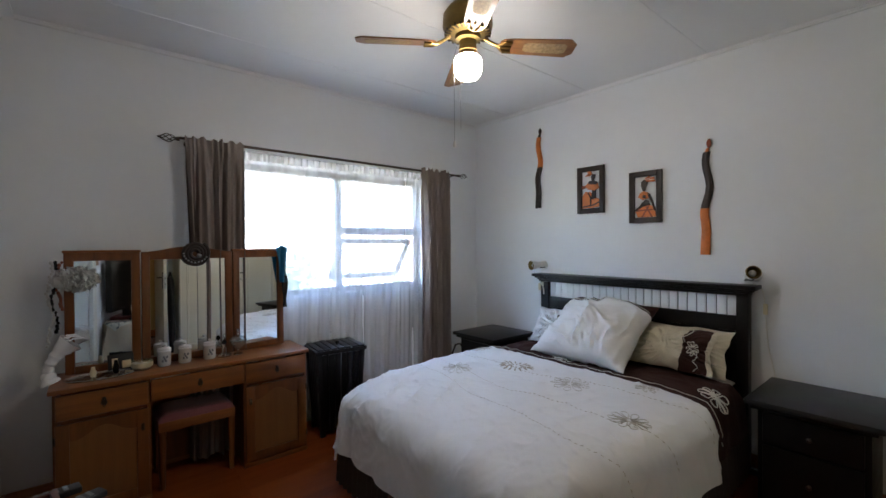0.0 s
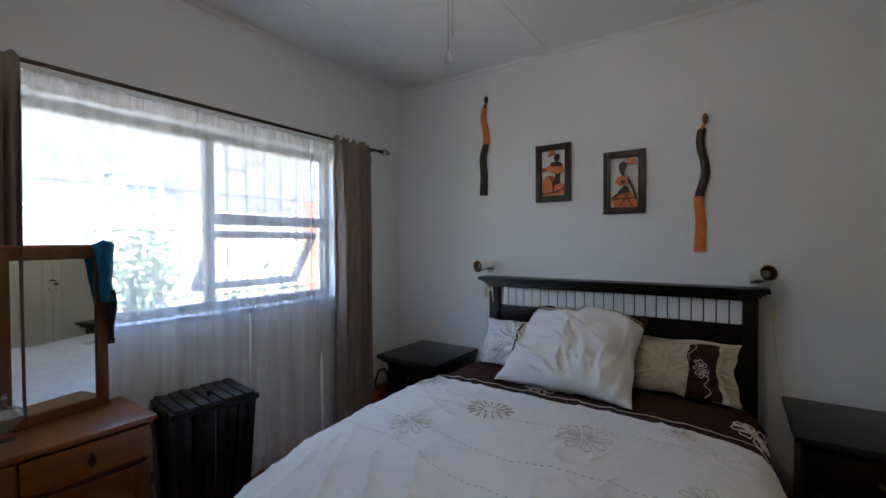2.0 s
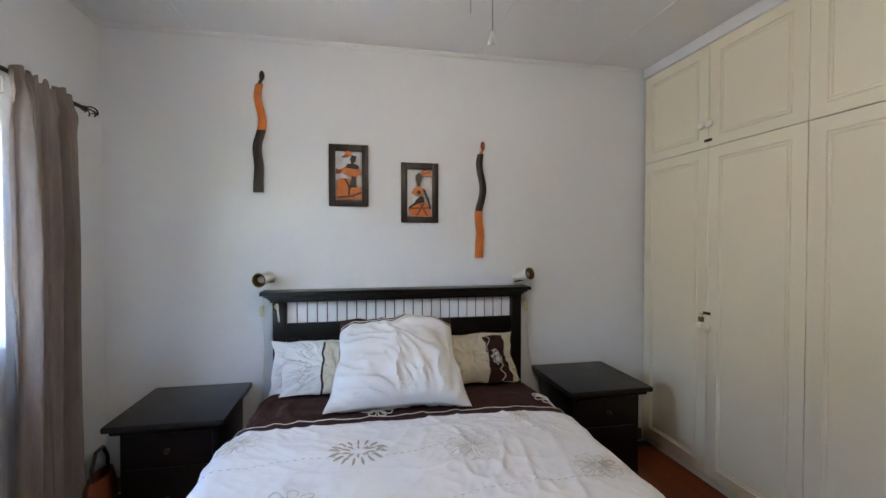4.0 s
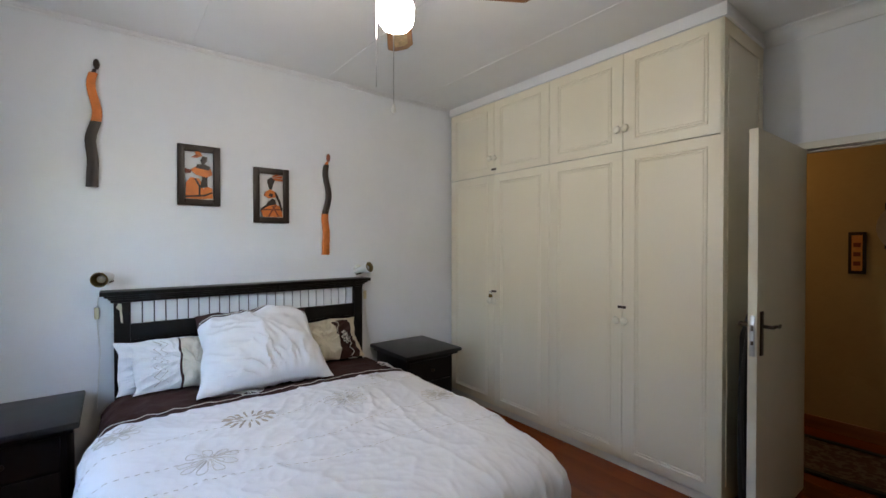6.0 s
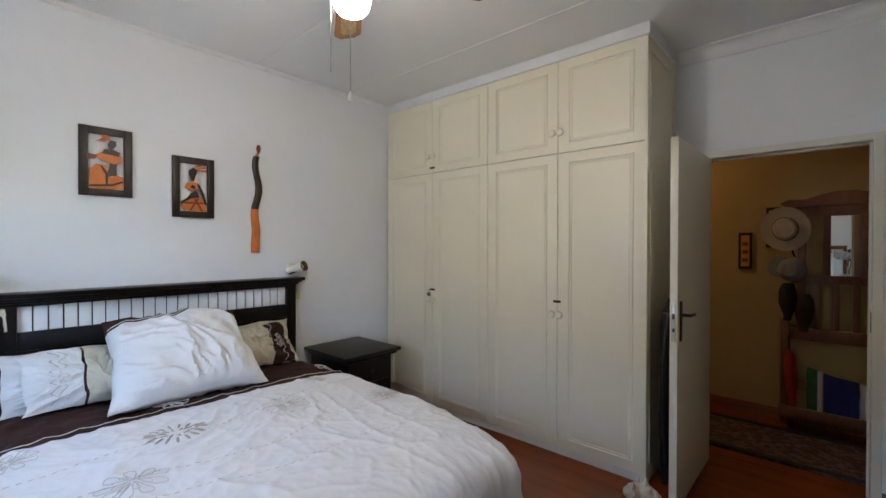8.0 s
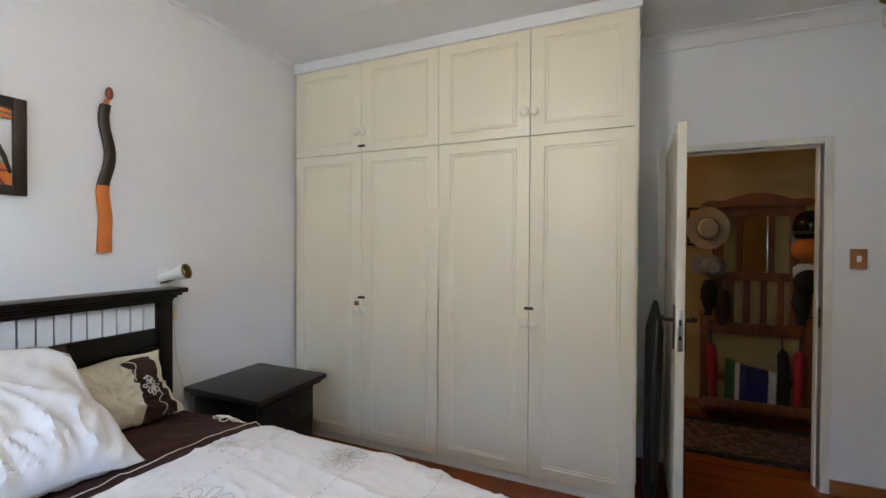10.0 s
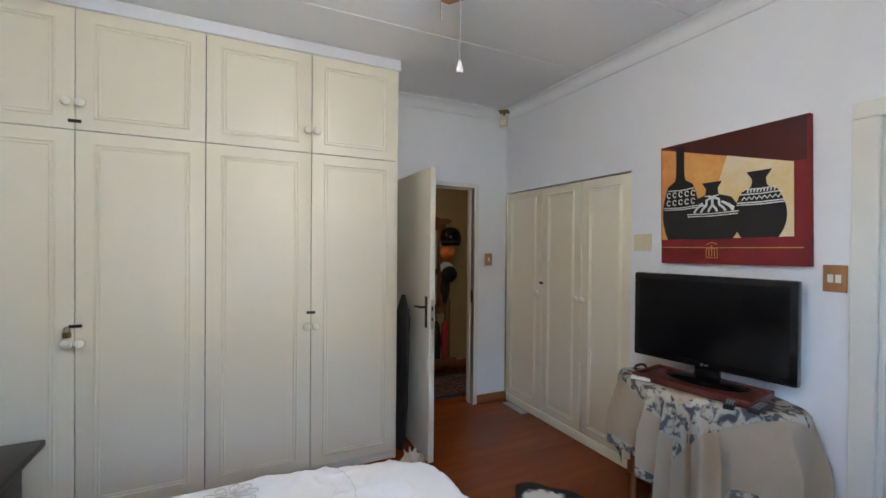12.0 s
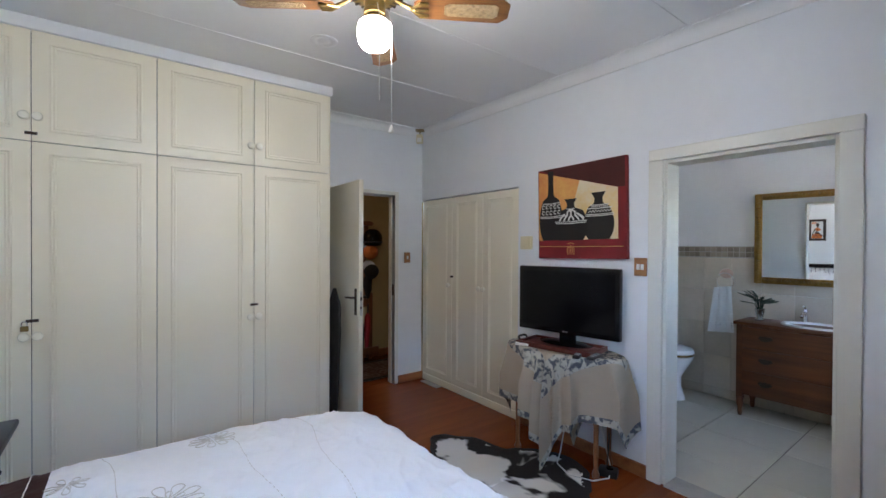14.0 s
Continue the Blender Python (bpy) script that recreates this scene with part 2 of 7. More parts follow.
STRAW = material("cream_straw_hat", (0.60, 0.50, 0.36), 0.85, vary=0.15, scale=40, bump=0.4, bump_scale=120)
GREYF = material("grey_felt_hat", (0.26, 0.265, 0.265), 0.9, vary=0.2, scale=20)
BLACKF = material("black_fabric", (0.012, 0.012, 0.013), 0.8, vary=0.4, scale=14, bump=0.2, bump_scale=60)
WHITEF = material("white_towel", (0.74, 0.74, 0.73), 0.95, vary=0.06, scale=20, bump=0.6, bump_scale=220)
REDF = material("red_umbrella_cloth", (0.40, 0.018, 0.022), 0.7, vary=0.25, scale=20)
BLUEB = material("blue_bag_cloth", (0.035, 0.055, 0.24), 0.7, vary=0.3, scale=12)
GREENB = material("green_bag_cloth", (0.03, 0.13, 0.055), 0.7, vary=0.3, scale=12)
SHELLM = material("pale_sea_shell", (0.68, 0.59, 0.46), 0.45, vary=0.25, scale=14, bump=0.35, bump_scale=40)
PINKS = material("pink_shell", (0.62, 0.43, 0.35), 0.5, vary=0.2, scale=20)
CHIFFON = material("grey_white_chiffon", (0.62, 0.60, 0.57), 0.9, vary=0.1, scale=30, sheen=0.3)
LEAF = material("dark_green_leaf", (0.035, 0.060, 0.035), 0.6, vary=0.4, scale=30)
CANE = material("woven_cane", (0.46, 0.33, 0.17), 0.7, vary=0.5, scale=60, bump=0.6, bump_scale=150)
BLADE = wood("fan_blade_wood", (0.27, 0.125, 0.040), (0.15, 0.062, 0.020), 0.34, "X", coat=0.2)
SWITCHW = wood("switch_plate_wood", (0.40, 0.19, 0.065), (0.28, 0.12, 0.04), 0.4, "Z")
LAMPON = glow("lit_opal_glass", (1.0, 0.90, 0.77), 3.2)
GROUTD = material("dark_floor_grout", (0.11, 0.10, 0.085), 0.9, vary=0.2, scale=20)
TOEGREY = material("grey_toe_board", (0.42, 0.40, 0.37), 0.6, vary=0.25, scale=8)
GRASS = material("lawn", (0.10, 0.16, 0.045), 0.9, vary=0.5, scale=4, bump=0.6, bump_scale=60)
PAVING = material("pale_paving", (0.40, 0.37, 0.32), 0.85, vary=0.2, scale=2, bump=0.2, bump_scale=20)
PLASTERW = material("outdoor_white_plaster", (0.50, 0.49, 0.47), 0.85, vary=0.08, scale=1.2, bump=0.25, bump_scale=12)
THATCH = material("grey_thatch", (0.10, 0.095, 0.085), 0.95, vary=0.55, scale=3.0, stretch=(1, 0.5, 0.5), bump=1.0, bump_scale=16)
ROCK = material("hazy_mountain", (0.16, 0.19, 0.20), 0.95, vary=0.3, scale=0.05)
BRICKR = material("terracotta_brick", (0.46, 0.16, 0.085), 0.85, vary=0.25, scale=10, bump=0.3, bump_scale=40, random_tint=0.2)
MORTAR = material("mortar", (0.45, 0.40, 0.34), 0.95, vary=0.2, scale=20)
BUSH = material("garden_leaf", (0.12, 0.16, 0.075), 0.7, vary=0.4, scale=12, random_tint=0.2)
BARK = material("bark", (0.10, 0.07, 0.05), 0.9, vary=0.4, scale=10, bump=0.5, bump_scale=30)
BLUEGL = material("blue_grey_glass", (0.10, 0.14, 0.20), 0.1)
WHITEBAR = material("white_burglar_bar", (0.62, 0.60, 0.56), 0.45, vary=0.1, scale=20)


# ---- mesh helpers ----
def box(bm, x0, y0, z0, x1, y1, z1, bevel=0.0, m=None):
    """A box between two corners, its edges rounded by bevel."""
    sx, sy, sz = x1 - x0, y1 - y0, z1 - z0
    t = Matrix.Translation(((x0 + x1) / 2, (y0 + y1) / 2, (z0 + z1) / 2)) @ Matrix.Diagonal((sx, sy, sz, 1))
    r = bmesh.ops.create_cube(bm, size=1, matrix=t)
    vs = r["verts"]
    if bevel:
        es = list({e for v in vs for e in v.link_edges})
        g = bmesh.ops.bevel(bm, geom=es, offset=min(bevel, 0.45 * min(abs(sx), abs(sy), abs(sz))), segments=2, profile=0.6, affect="EDGES")
        vs = list({v for f in g["faces"] for v in f.verts} | {v for v in vs if v.is_valid})
    if m is not None:
        bmesh.ops.transform(bm, matrix=m, verts=vs)
    return vs


def rod(bm, p, q, r0, r1=None, seg=12, caps=True):
    """A round bar from p to q."""
    p, q = Vector(p), Vector(q)
    d = q - p
    t = Matrix.Translation((p + q) / 2) @ d.to_track_quat("Z", "Y").to_matrix().to_4x4()
    return bmesh.ops.create_cone(bm, cap_ends=caps, segments=seg, radius1=r0, radius2=r0 if r1 is None else r1, depth=d.length, matrix=t)["verts"]


def lathe(bm, profile, m=None, seg=24, squash=1.0):
    """Turns (radius, height) pairs about z."""
    m = m or Matrix.Identity(4)
    rings = []
    for r, z in profile:
        if r < 1e-5:
            rings.append([bm.verts.new(m @ Vector((0, 0, z)))])
        else:
            rings.append([bm.verts.new(m @ Vector((r * math.cos(2 * math.pi * i / seg), squash * r * math.sin(2 * math.pi * i / seg), z))) for i in range(seg)])
    for a, b in zip(rings, rings[1:]):
        for i in range(seg):
            j = (i + 1) % seg
            if len(a) == 1 and len(b) == 1:
                continue
            if len(a) == 1:
                bm.faces.new((a[0], b[j], b[i]))
            elif len(b) == 1:
                bm.faces.new((a[i], a[j], b[0]))
            else:
                bm.faces.new((a[i], a[j], b[j], b[i]))


def ball(bm, c, r, seg=12, squash=(1, 1, 1)):
    bmesh.ops.create_uvsphere(bm, u_segments=seg, v_segments=max(6, seg * 2 // 3), radius=r,
                              matrix=Matrix.Translation(c) @ Matrix.Diagonal((*squash, 1)))


def prism(bm, poly, m, depth):
    """A flat outline (x, y), laid by m and made depth thick along its own z."""
    lo = [bm.verts.new(m @ Vector((x, y, 0))) for x, y in poly]
    hi = [bm.verts.new(m @ Vector((x, y, depth))) for x, y in poly]
    bm.faces.new(lo[::-1])
    bm.faces.new(hi)
    for i in range(len(poly)):
        j = (i + 1) % len(poly)
        bm.faces.new((lo[i], lo[j], hi[j], hi[i]))


def tube(bm, pts, r, seg=6, taper=None):
    """A round cord through points."""
    pts = [Vector(p) for p in pts]
    rings = []
    for i, p in enumerate(pts):
        d = (pts[min(i + 1, len(pts) - 1)] - pts[max(i - 1, 0)])
        q = d.to_track_quat("Z", "Y") if d.length > 1e-9 else Vector((0, 0, 1)).to_track_quat("Z", "Y")
        rr = r if taper is None else r * taper[i]
        rings.append([bm.verts.new(p + q @ Vector((rr * math.cos(2 * math.pi * k / seg), rr * math.sin(2 * math.pi * k / seg), 0))) for k in range(seg)])
    for a, b in zip(rings, rings[1:]):
        best = min(range(seg), key=lambda s: sum((a[k].co - b[(k + s) % seg].co).length for k in range(seg)))
        for k in range(seg):
            bm.faces.new((a[k], a[(k + 1) % seg], b[(k + 1 + best) % seg], b[(k + best) % seg]))
    bm.faces.new(rings[0][::-1])
    bm.faces.new(rings[-1])


def sheet(bm, fn, nu, nv, thick=0.0):
    """A surface fn(u, v) for u, v from 0 to 1; thick gives it a second skin below."""
    grid = [[bm.verts.new(fn(i / nu, j / nv)) for j in range(nv + 1)] for i in range(nu + 1)]
    for i in range(nu):
        for j in range(nv):
            bm.faces.new((grid[i][j], grid[i + 1][j], grid[i + 1][j + 1], grid[i][j + 1]))
    if thick:
        bm.normal_update()
        bmesh.ops.solidify(bm, geom=list(bm.faces), thickness=thick)


def finish(name, bm, mat, smooth=True):
    bmesh.ops.recalc_face_normals(bm, faces=list(bm.faces))
    me = bpy.data.meshes.new(name)
    bm.to_mesh(me)
    bm.free()
    me.materials.append(mat)
    if smooth:
        me.shade_smooth()
        me.set_sharp_from_angle(angle=radians(38))
    return me


def part(name, bm, mat, parent, label="", smooth=True):
    """One mesh under a thing or a part, in that thing's own space."""
    ob = new(name, finish(name, bm, mat, smooth))
    ob.parent = parent
    if label:
        tagged(ob, label)
    return ob


def thing(name, label, category, m=None, group=""):
    """An empty at the base of a thing, to hold its parts."""
    ob = new(name)
    ob.empty_display_size = 0.1
    ob.matrix_basis = m or Matrix.Identity(4)
    return tagged(ob, label, category, group)


def solid(name, bm, mat, label, category, m=None, group="", kind="", smooth=True):
    """A thing that is one mesh."""
    ob = new(name, finish(name, bm, mat, smooth))
    if m is not None:
        ob.matrix_basis = m
    return tagged(ob, label, category, group, kind)


def structure(name, bm, mat, label="", smooth=False):
    return tagged(new(name, finish(name, bm, mat, smooth)), label, name.split("_")[0], "", "structure")


def B():
    return bmesh.new()


def fbm(x, y, z=0.0):
    return noise.noise((x, y, z)) + 0.5 * noise.noise((2.1 * x, 2.1 * y, 2.1 * z + 7)) + 0.25 * noise.noise((4.3 * x, 4.3 * y, 4.3 * z + 3))



# ---- the room's shell ----
XE, XW, YN, YS, CEILING = 3.49, -0.28, 3.60, -0.69, 2.82
WIN = (0.80, 2.76, 1.065, 2.135)      # window opening: x0, x1, sill, head
DOOR = (0.080, 0.905, 2.060)          # hall door opening: x0, x1, head
BATH = (2.022, 2.858, 2.066)           # bathroom door opening: y0, y1, head
BX, BY0, BY1 = -2.38, 0.95, 3.40      # bathroom back wall and side walls
HY = -1.86                            # hall's far wall


def wall_boxes(name, mat, boxes, label):
    bm = B()
    for b in boxes:
        box(bm, *b)
    return structure(name, bm, mat, label)


wall_boxes("wall_east", WALL, [(XE, YS - 0.2, -0.05, XE + 0.22, YN + 0.25, CEILING + 0.1)], "smooth white painted plaster wall behind the bed")
wall_boxes("wall_north", WALL, [
    (XW - 0.15, YN, -0.05, WIN[0], YN + 0.22, CEILING + 0.1), (WIN[1], YN, -0.05, XE, YN + 0.22, CEILING + 0.1),
    (WIN[0], YN, -0.05, WIN[1], YN + 0.22, WIN[2]), (WIN[0], YN, WIN[3], WIN[1], YN + 0.22, CEILING + 0.1)],
    "white painted plaster wall with the wide window")
wall_boxes("wall_south", WALL, [
    (XW, YS - 0.12, -0.05, DOOR[0], YS, CEILING + 0.1), (DOOR[1], YS - 0.12, -0.05, XE, YS, CEILING + 0.1),
    (DOOR[0], YS - 0.12, DOOR[2], DOOR[1], YS, CEILING + 0.1)], "white painted plaster wall with the hall door")
wall_boxes("wall_west", WALL, [
    (XW - 0.15, 0.793, -0.05, XW, BATH[0], CEILING + 0.1), (XW - 0.15, BATH[1], -0.05, XW, YN, CEILING + 0.1),
    (XW - 0.15, BATH[0], BATH[2], XW, BATH[1], CEILING + 0.1), (XW - 0.15, YS - 0.12, 2.03, XW, 0.793, CEILING + 0.1),
    (XW - 0.65, YS - 0.12, -0.05, XW - 0.55, 0.793, 2.03)], "white painted plaster wall with closet and bathroom door")

bm = B()
box(bm, XW - 0.15, YS - 0.12, CEILING, XE, YN, CEILING + 0.06)
for y in (0.405, 1.255, 2.19, 3.10):
    box(bm, XW + 0.09, y - 0.009, CEILING - 0.004, XE - 0.04, y + 0.009, CEILING + 0.002, 0.0018)
structure("ceiling", bm, CEIL, "white board ceiling with narrow joint strips")


def cornice(name, p, q, inward, size):
    """A coved moulding where wall meets ceiling."""
    bm = B()
    p, q, n = Vector(p), Vector(q), Vector(inward)
    prof = [(0, 0), (0, -size), (0.012, -size), (0.014, -size * 0.86)]
    prof += [(0.014 + (size - 0.026) * (1 - math.cos(a)), -size * 0.86 + (size * 0.72) * math.sin(a)) for a in [radians(15 * i) for i in range(1, 7)]]
    prof += [(size - 0.006, -0.010), (size, -0.010), (size, 0)]
    ends = [[bm.verts.new(e + n * a + Vector((0, 0, b))) for a, b in prof] for e in (p, q)]
    k = len(prof)
    for i in range(k):
        bm.faces.new((ends[0][i], ends[0][(i + 1) % k], ends[1][(i + 1) % k], ends[1][i]))
    bm.faces.new(ends[0])
    bm.faces.new(ends[1][::-1])
    return structure(name, bm, CEIL, "white moulded plaster cornice", True)


cornice("cornice_south", (XW, YS, CEILING), (1.07, YS, CEILING), (0, 1, 0), 0.085)
cornice("cornice_west", (XW, YS + 0.085, CEILING), (XW, YN, CEILING), (1, 0, 0), 0.085)
cornice("cornice_east", (XE, 0.0, CEILING), (XE, YN, CEILING), (-1, 0, 0), 0.024)
cornice("cornice_north", (XW + 0.085, YN, CEILING), (XE - 0.024, YN, CEILING), (0, -1, 0), 0.024)

# floor: a dark bed under separate boards
bm = B()
box(bm, XW - 0.15, YS - 0.12, -0.08, XE, YN, -0.022)
floor = structure("floor", bm, GAP, "varnished red-brown timber board floor")

# skirting
dx0_skirt = DOOR[0] - 0.046
bm = B()
box(bm, XW - 0.010, YS, 0.0, dx0_skirt, YS + 0.018, 0.085, 0.004)
structure("baseboard_south", bm, SKIRT, "knotty varnished pine skirting")
bm = B()
box(bm, XW, 0.80, 0.0, XW + 0.018, BATH[0] - 0.088, 0.085, 0.004)
box(bm, XW, BATH[1] + 0.088, 0.0, XW + 0.018, YN, 0.085, 0.004)
structure("baseboard_west", bm, SKIRT, "varnished pine skirting")
bm = B()
box(bm, XW + 0.018, YN - 0.018, 0.0, XE, YN, 0.085, 0.004)
structure("baseboard_north", bm, SKIRT, "varnished pine skirting")
bm = B()
box(bm, XE - 0.018, -0.03, 0.0, XE, YN - 0.018, 0.085, 0.004)
structure("baseboard_east", bm, SKIRT, "varnished pine skirting")


# ---- window ----
window = new("window_1")
tagged(window, "wide bronze aluminium window with an open awning sash", "window", "", "structure")
WY = YN + 0.09


def bar(x0, z0, x1, z1, y0, y1, name="frame_bar", mat=FRAMEW, parent=None, bevel=0.004):
    bm = B()
    box(bm, x0, y0, z0, x1, y1, z1, bevel)
    return part(name, bm, mat, parent or window)


x0, x1, z0, z1 = WIN
bar(x0, z0, x0 + 0.045, z1, WY, WY + 0.06)
bar(x1 - 0.045, z0, x1, z1, WY, WY + 0.06)
bar(x0 + 0.045, z0, x1 - 0.045, z0 + 0.05, WY, WY + 0.06)
bar(x0 + 0.045, z1 - 0.05, x1 - 0.045, z1, WY, WY + 0.06)
bar(1.835, z0 + 0.05, 1.885, z1 - 0.05, WY, WY + 0.06, "mullion")
bar(1.885, 1.585, x1 - 0.045, 1.655, WY, WY + 0.06, "transom")
for a, b, c, d in ((x0 + 0.045, z0 + 0.05, 1.835, z1 - 0.05), (1.885, 1.655, x1 - 0.045, z1 - 0.05)):
    bm = B()
    box(bm, a, WY + 0.028, b, c, WY + 0.033, d)
    part("pane", bm, PANE, window, "clear glass pane", False).visible_shadow = False
# the top-hung sash, pushed outwards at its foot
sash = new("sash")
sash.parent = window
sash.matrix_basis = pose(0, WY + 0.062, 1.535, 34, 0, 0)
tagged(sash, "outward-tilted bronze awning sash")
a, b, h = 1.895, x1 - 0.06, 0.46
for name, q in (("sash_rail", (a, -0.04, b, 0)), ("sash_rail", (a, -h, b, -h + 0.045)), ("sash_stile", (a, -h + 0.045, a + 0.045, -0.04)), ("sash_stile", (b - 0.045, -h + 0.045, b, -0.04))):
    bm = B()
    box(bm, q[0], 0, q[1], q[2], 0.035, q[3], 0.004)
    part(name, bm, FRAMEW, sash)
bm = B()
box(bm, a + 0.045, 0.014, -h + 0.045, b - 0.045, 0.018, -0.04)
part("pane", bm, PANE, sash, "clear glass pane", False).visible_shadow = False
bm = B()
rod(bm, (a + 0.02, WY + 0.05, z0 + 0.06), (a + 0.02, WY + 0.30, 1.18), 0.008)
part("stay", bm, FRAMEW, window)
bm = B()
box(bm, x0, YN - 0.006, z0 - 0.03, x1, YN + 0.09, z0, 0.004)
part("window_sill", bm, FRAMEW, window, "grey painted inner sill")

# burglar bars: uprights with staggered rungs
bars = thing("burglar_bars", "thin white steel burglar bars with staggered rungs", "burglar bars", pose(0, WY - 0.035, z0))
R_ = 0.0028
for z in (0.10, 0.475, 0.70):
    bm = B()
    box(bm, x0 + 0.002, -R_, z - R_, x1 - 0.002, R_, z + R_)
    part("bar", bm, WHITEBAR, bars)
k, x = 0, x0 + 0.14
while x < x1 - 0.04:
    if x > 1.9:
        bm = B()
        box(bm, x - R_, -R_, 0.003, x + R_, R_, z1 - z0 - 0.003)
        part("bar", bm, WHITEBAR, bars)
        for z in ((0.20, 0.62, 0.92), (0.32, 0.80), (0.27, 0.56, 0.86))[k % 3]:
            if x + 0.125 < x1 - 0.03:
                bm = B()
                box(bm, x + R_, -R_, z - R_, x + 0.125 - R_, R_, z + R_)
                part("bar", bm, WHITEBAR, bars)
    k, x = k + 1, x + 0.125


# ---- curtains ----
RY, RZ = YN - 0.105, 2.215
rail = thing("curtain_rod", "dark metal curtain rod with twisted cage finials", "curtain rod", pose(0, 0, 0))
bm = B()
rod(bm, (0.60, RY, RZ + 0.008), (3.13, RY, RZ), 0.010)
part("rod", bm, DARKMETAL, rail)
for sx, x in ((-1, 0.60), (1, 3.13)):
    bm = B()
    rod(bm, (x, RY, RZ), (x + sx * 0.02, RY, RZ), 0.014)
    for k in range(5):
        pts = []
        for i in range(13):
            u = i / 12
            an = 2 * math.pi * (k / 5 + 0.45 * u)
            rr = 0.024 * math.sin(math.pi * u) + 0.003
            pts.append((x + sx * (0.02 + 0.095 * u), RY + rr * math.cos(an), RZ + rr * math.sin(an)))
        tube(bm, pts, 0.003, 5)
    ball(bm, (x + sx * 0.12, RY, RZ), 0.007, 8)
    part("finial", bm, DARKMETAL, rail, "twisted wire cage finial")
for x in (0.66, 3.08):
    bm = B()
    rod(bm, (x, RY, RZ), (x, YN - 0.004, RZ - 0.01), 0.006)
    rod(bm, (x, YN - 0.01, RZ - 0.01), (x, YN, RZ - 0.01), 0.022)
    part("bracket", bm, DARKMETAL, rail)


def curtain(name, xa, xb, top, bottom, y, folds, depth, mat, label, seed, pinch=0.0, thick=0.0):
    """A gathered hanging: folds deepen downwards from a pleated head."""
    def fn(u, v):
        z = top + (bottom - top) * v + (0.012 * math.sin(u * 41 + seed) + 0.010 * noise.noise((seed, u * 9, 0)) if thick and v < 0.001 else 0.0)
        s = u + 0.018 * noise.noise((seed, u * 7, v * 2.0)) + (0.075 if thick else 0.03) * v * noise.noise((seed + 5, u * 3, v * 1.8))
        ph = 2 * math.pi * folds * s
        amp = depth * (0.55 + 0.45 * min(1, v * 3)) * (0.8 + 0.8 * noise.noise((seed + 9, u * 5, v * 0.7)))
        head = max(0.0, 1 - v * 14)
        mid, half = (xa + xb) / 2, (xb - xa) / 2
        sq = 1 - pinch * math.sin(math.pi * min(1, v * 1.05)) ** 1.0
        x = mid + (2 * u - 1) * half * sq + 0.35 * amp * math.sin(ph * 0.5 + seed)
        lobe = 1 - 2 * abs(math.sin(ph / 2)) ** 0.65 if pinch else math.sin(ph)
        if pinch:  # pinched pleats in a short stiff heading
            hd = max(0.0, 1 - v * 9)
            lobe = lobe * (1 - hd) + hd * 0.7 * math.sin(ph * 2.0)
            lobe -= 0.55 * math.exp(-((v - 0.05) / 0.02) ** 2)
        return Vector((x, y + amp * lobe * (1 - 0.5 * head) + 0.38 * amp * math.sin(2.3 * ph + seed), z))
    bm = B()
    sheet(bm, fn, int(folds * 22), 64)
    if thick:
        sheet(bm, lambda u, v: fn(u, v) + Vector((0, thick, 0)), int(folds * 22), 64)
    return solid(name, bm, mat, label, "curtain", group="window curtains" if mat is DRAPE else "")


curtain("curtain", 0.62, 1.00, RZ + 0.020, 0.03, RY - 0.026, 4.6, 0.052, DRAPE, "gathered taupe curtain drawn open beside the dresser", 1.3, 0.08, 0.003)
curtain("curtain", 2.63, 2.985, RZ + 0.020, 0.03, RY - 0.026, 4.6, 0.052, DRAPE, "gathered taupe curtain drawn open beside a bedside table", 4.7, 0.10, 0.003)
curtain("sheer_curtain", 0.98, 2.76, RZ - 0.02, 0.05, RY + 0.040, 15, 0.013, SHEER, "thin white voile curtain over the whole window", 8.1)
voile = bpy.data.objects["sheer_curtain"]
for name, za, zb in (("heading_tape", RZ - 0.022, RZ - 0.085), ("hem", 0.13, 0.052)):
    bm = B()
    sheet(bm, lambda u, v: Vector((0.98 + 1.78 * u, RY + 0.030 + 0.012 * math.sin(2 * math.pi * (34 if za > 1 else 17) * u + noise.noise((u * 9, 3.1, za))), za + (zb - za) * v)), 300, 3)
    part(name, bm, SHEER, voile, "doubled gathered edge")

# ---- hall door ----
frame_bm = B()
dx0, dx1, dh = DOOR
box(frame_bm, dx0 - 0.045, YS - 0.13, 0, dx0, YS + 0.012, dh + 0.042, 0.004)
box(frame_bm, dx1, YS - 0.13, 0, dx1 + 0.045, YS + 0.012, dh + 0.042, 0.004)
box(frame_bm, dx0, YS - 0.13, dh, dx1, YS + 0.012, dh + 0.042, 0.004)
box(frame_bm, dx0, YS - 0.09, 0, dx0 + 0.012, YS - 0.05, dh, 0.002)
box(frame_bm, dx0 + 0.012, YS - 0.09, dh - 0.012, dx1, YS - 0.05, dh, 0.002)
structure("door_frame_1", frame_bm, TRIM, "cream painted door frame")
bm = B()
box(bm, dx0 + 0.001, YS - 0.042, 0.97, dx0 + 0.004, YS - 0.016, 1.09, 0.001)
solid("strike_plate", bm, DARKMETAL, "dark metal strike plate on the door frame", "strike plate")

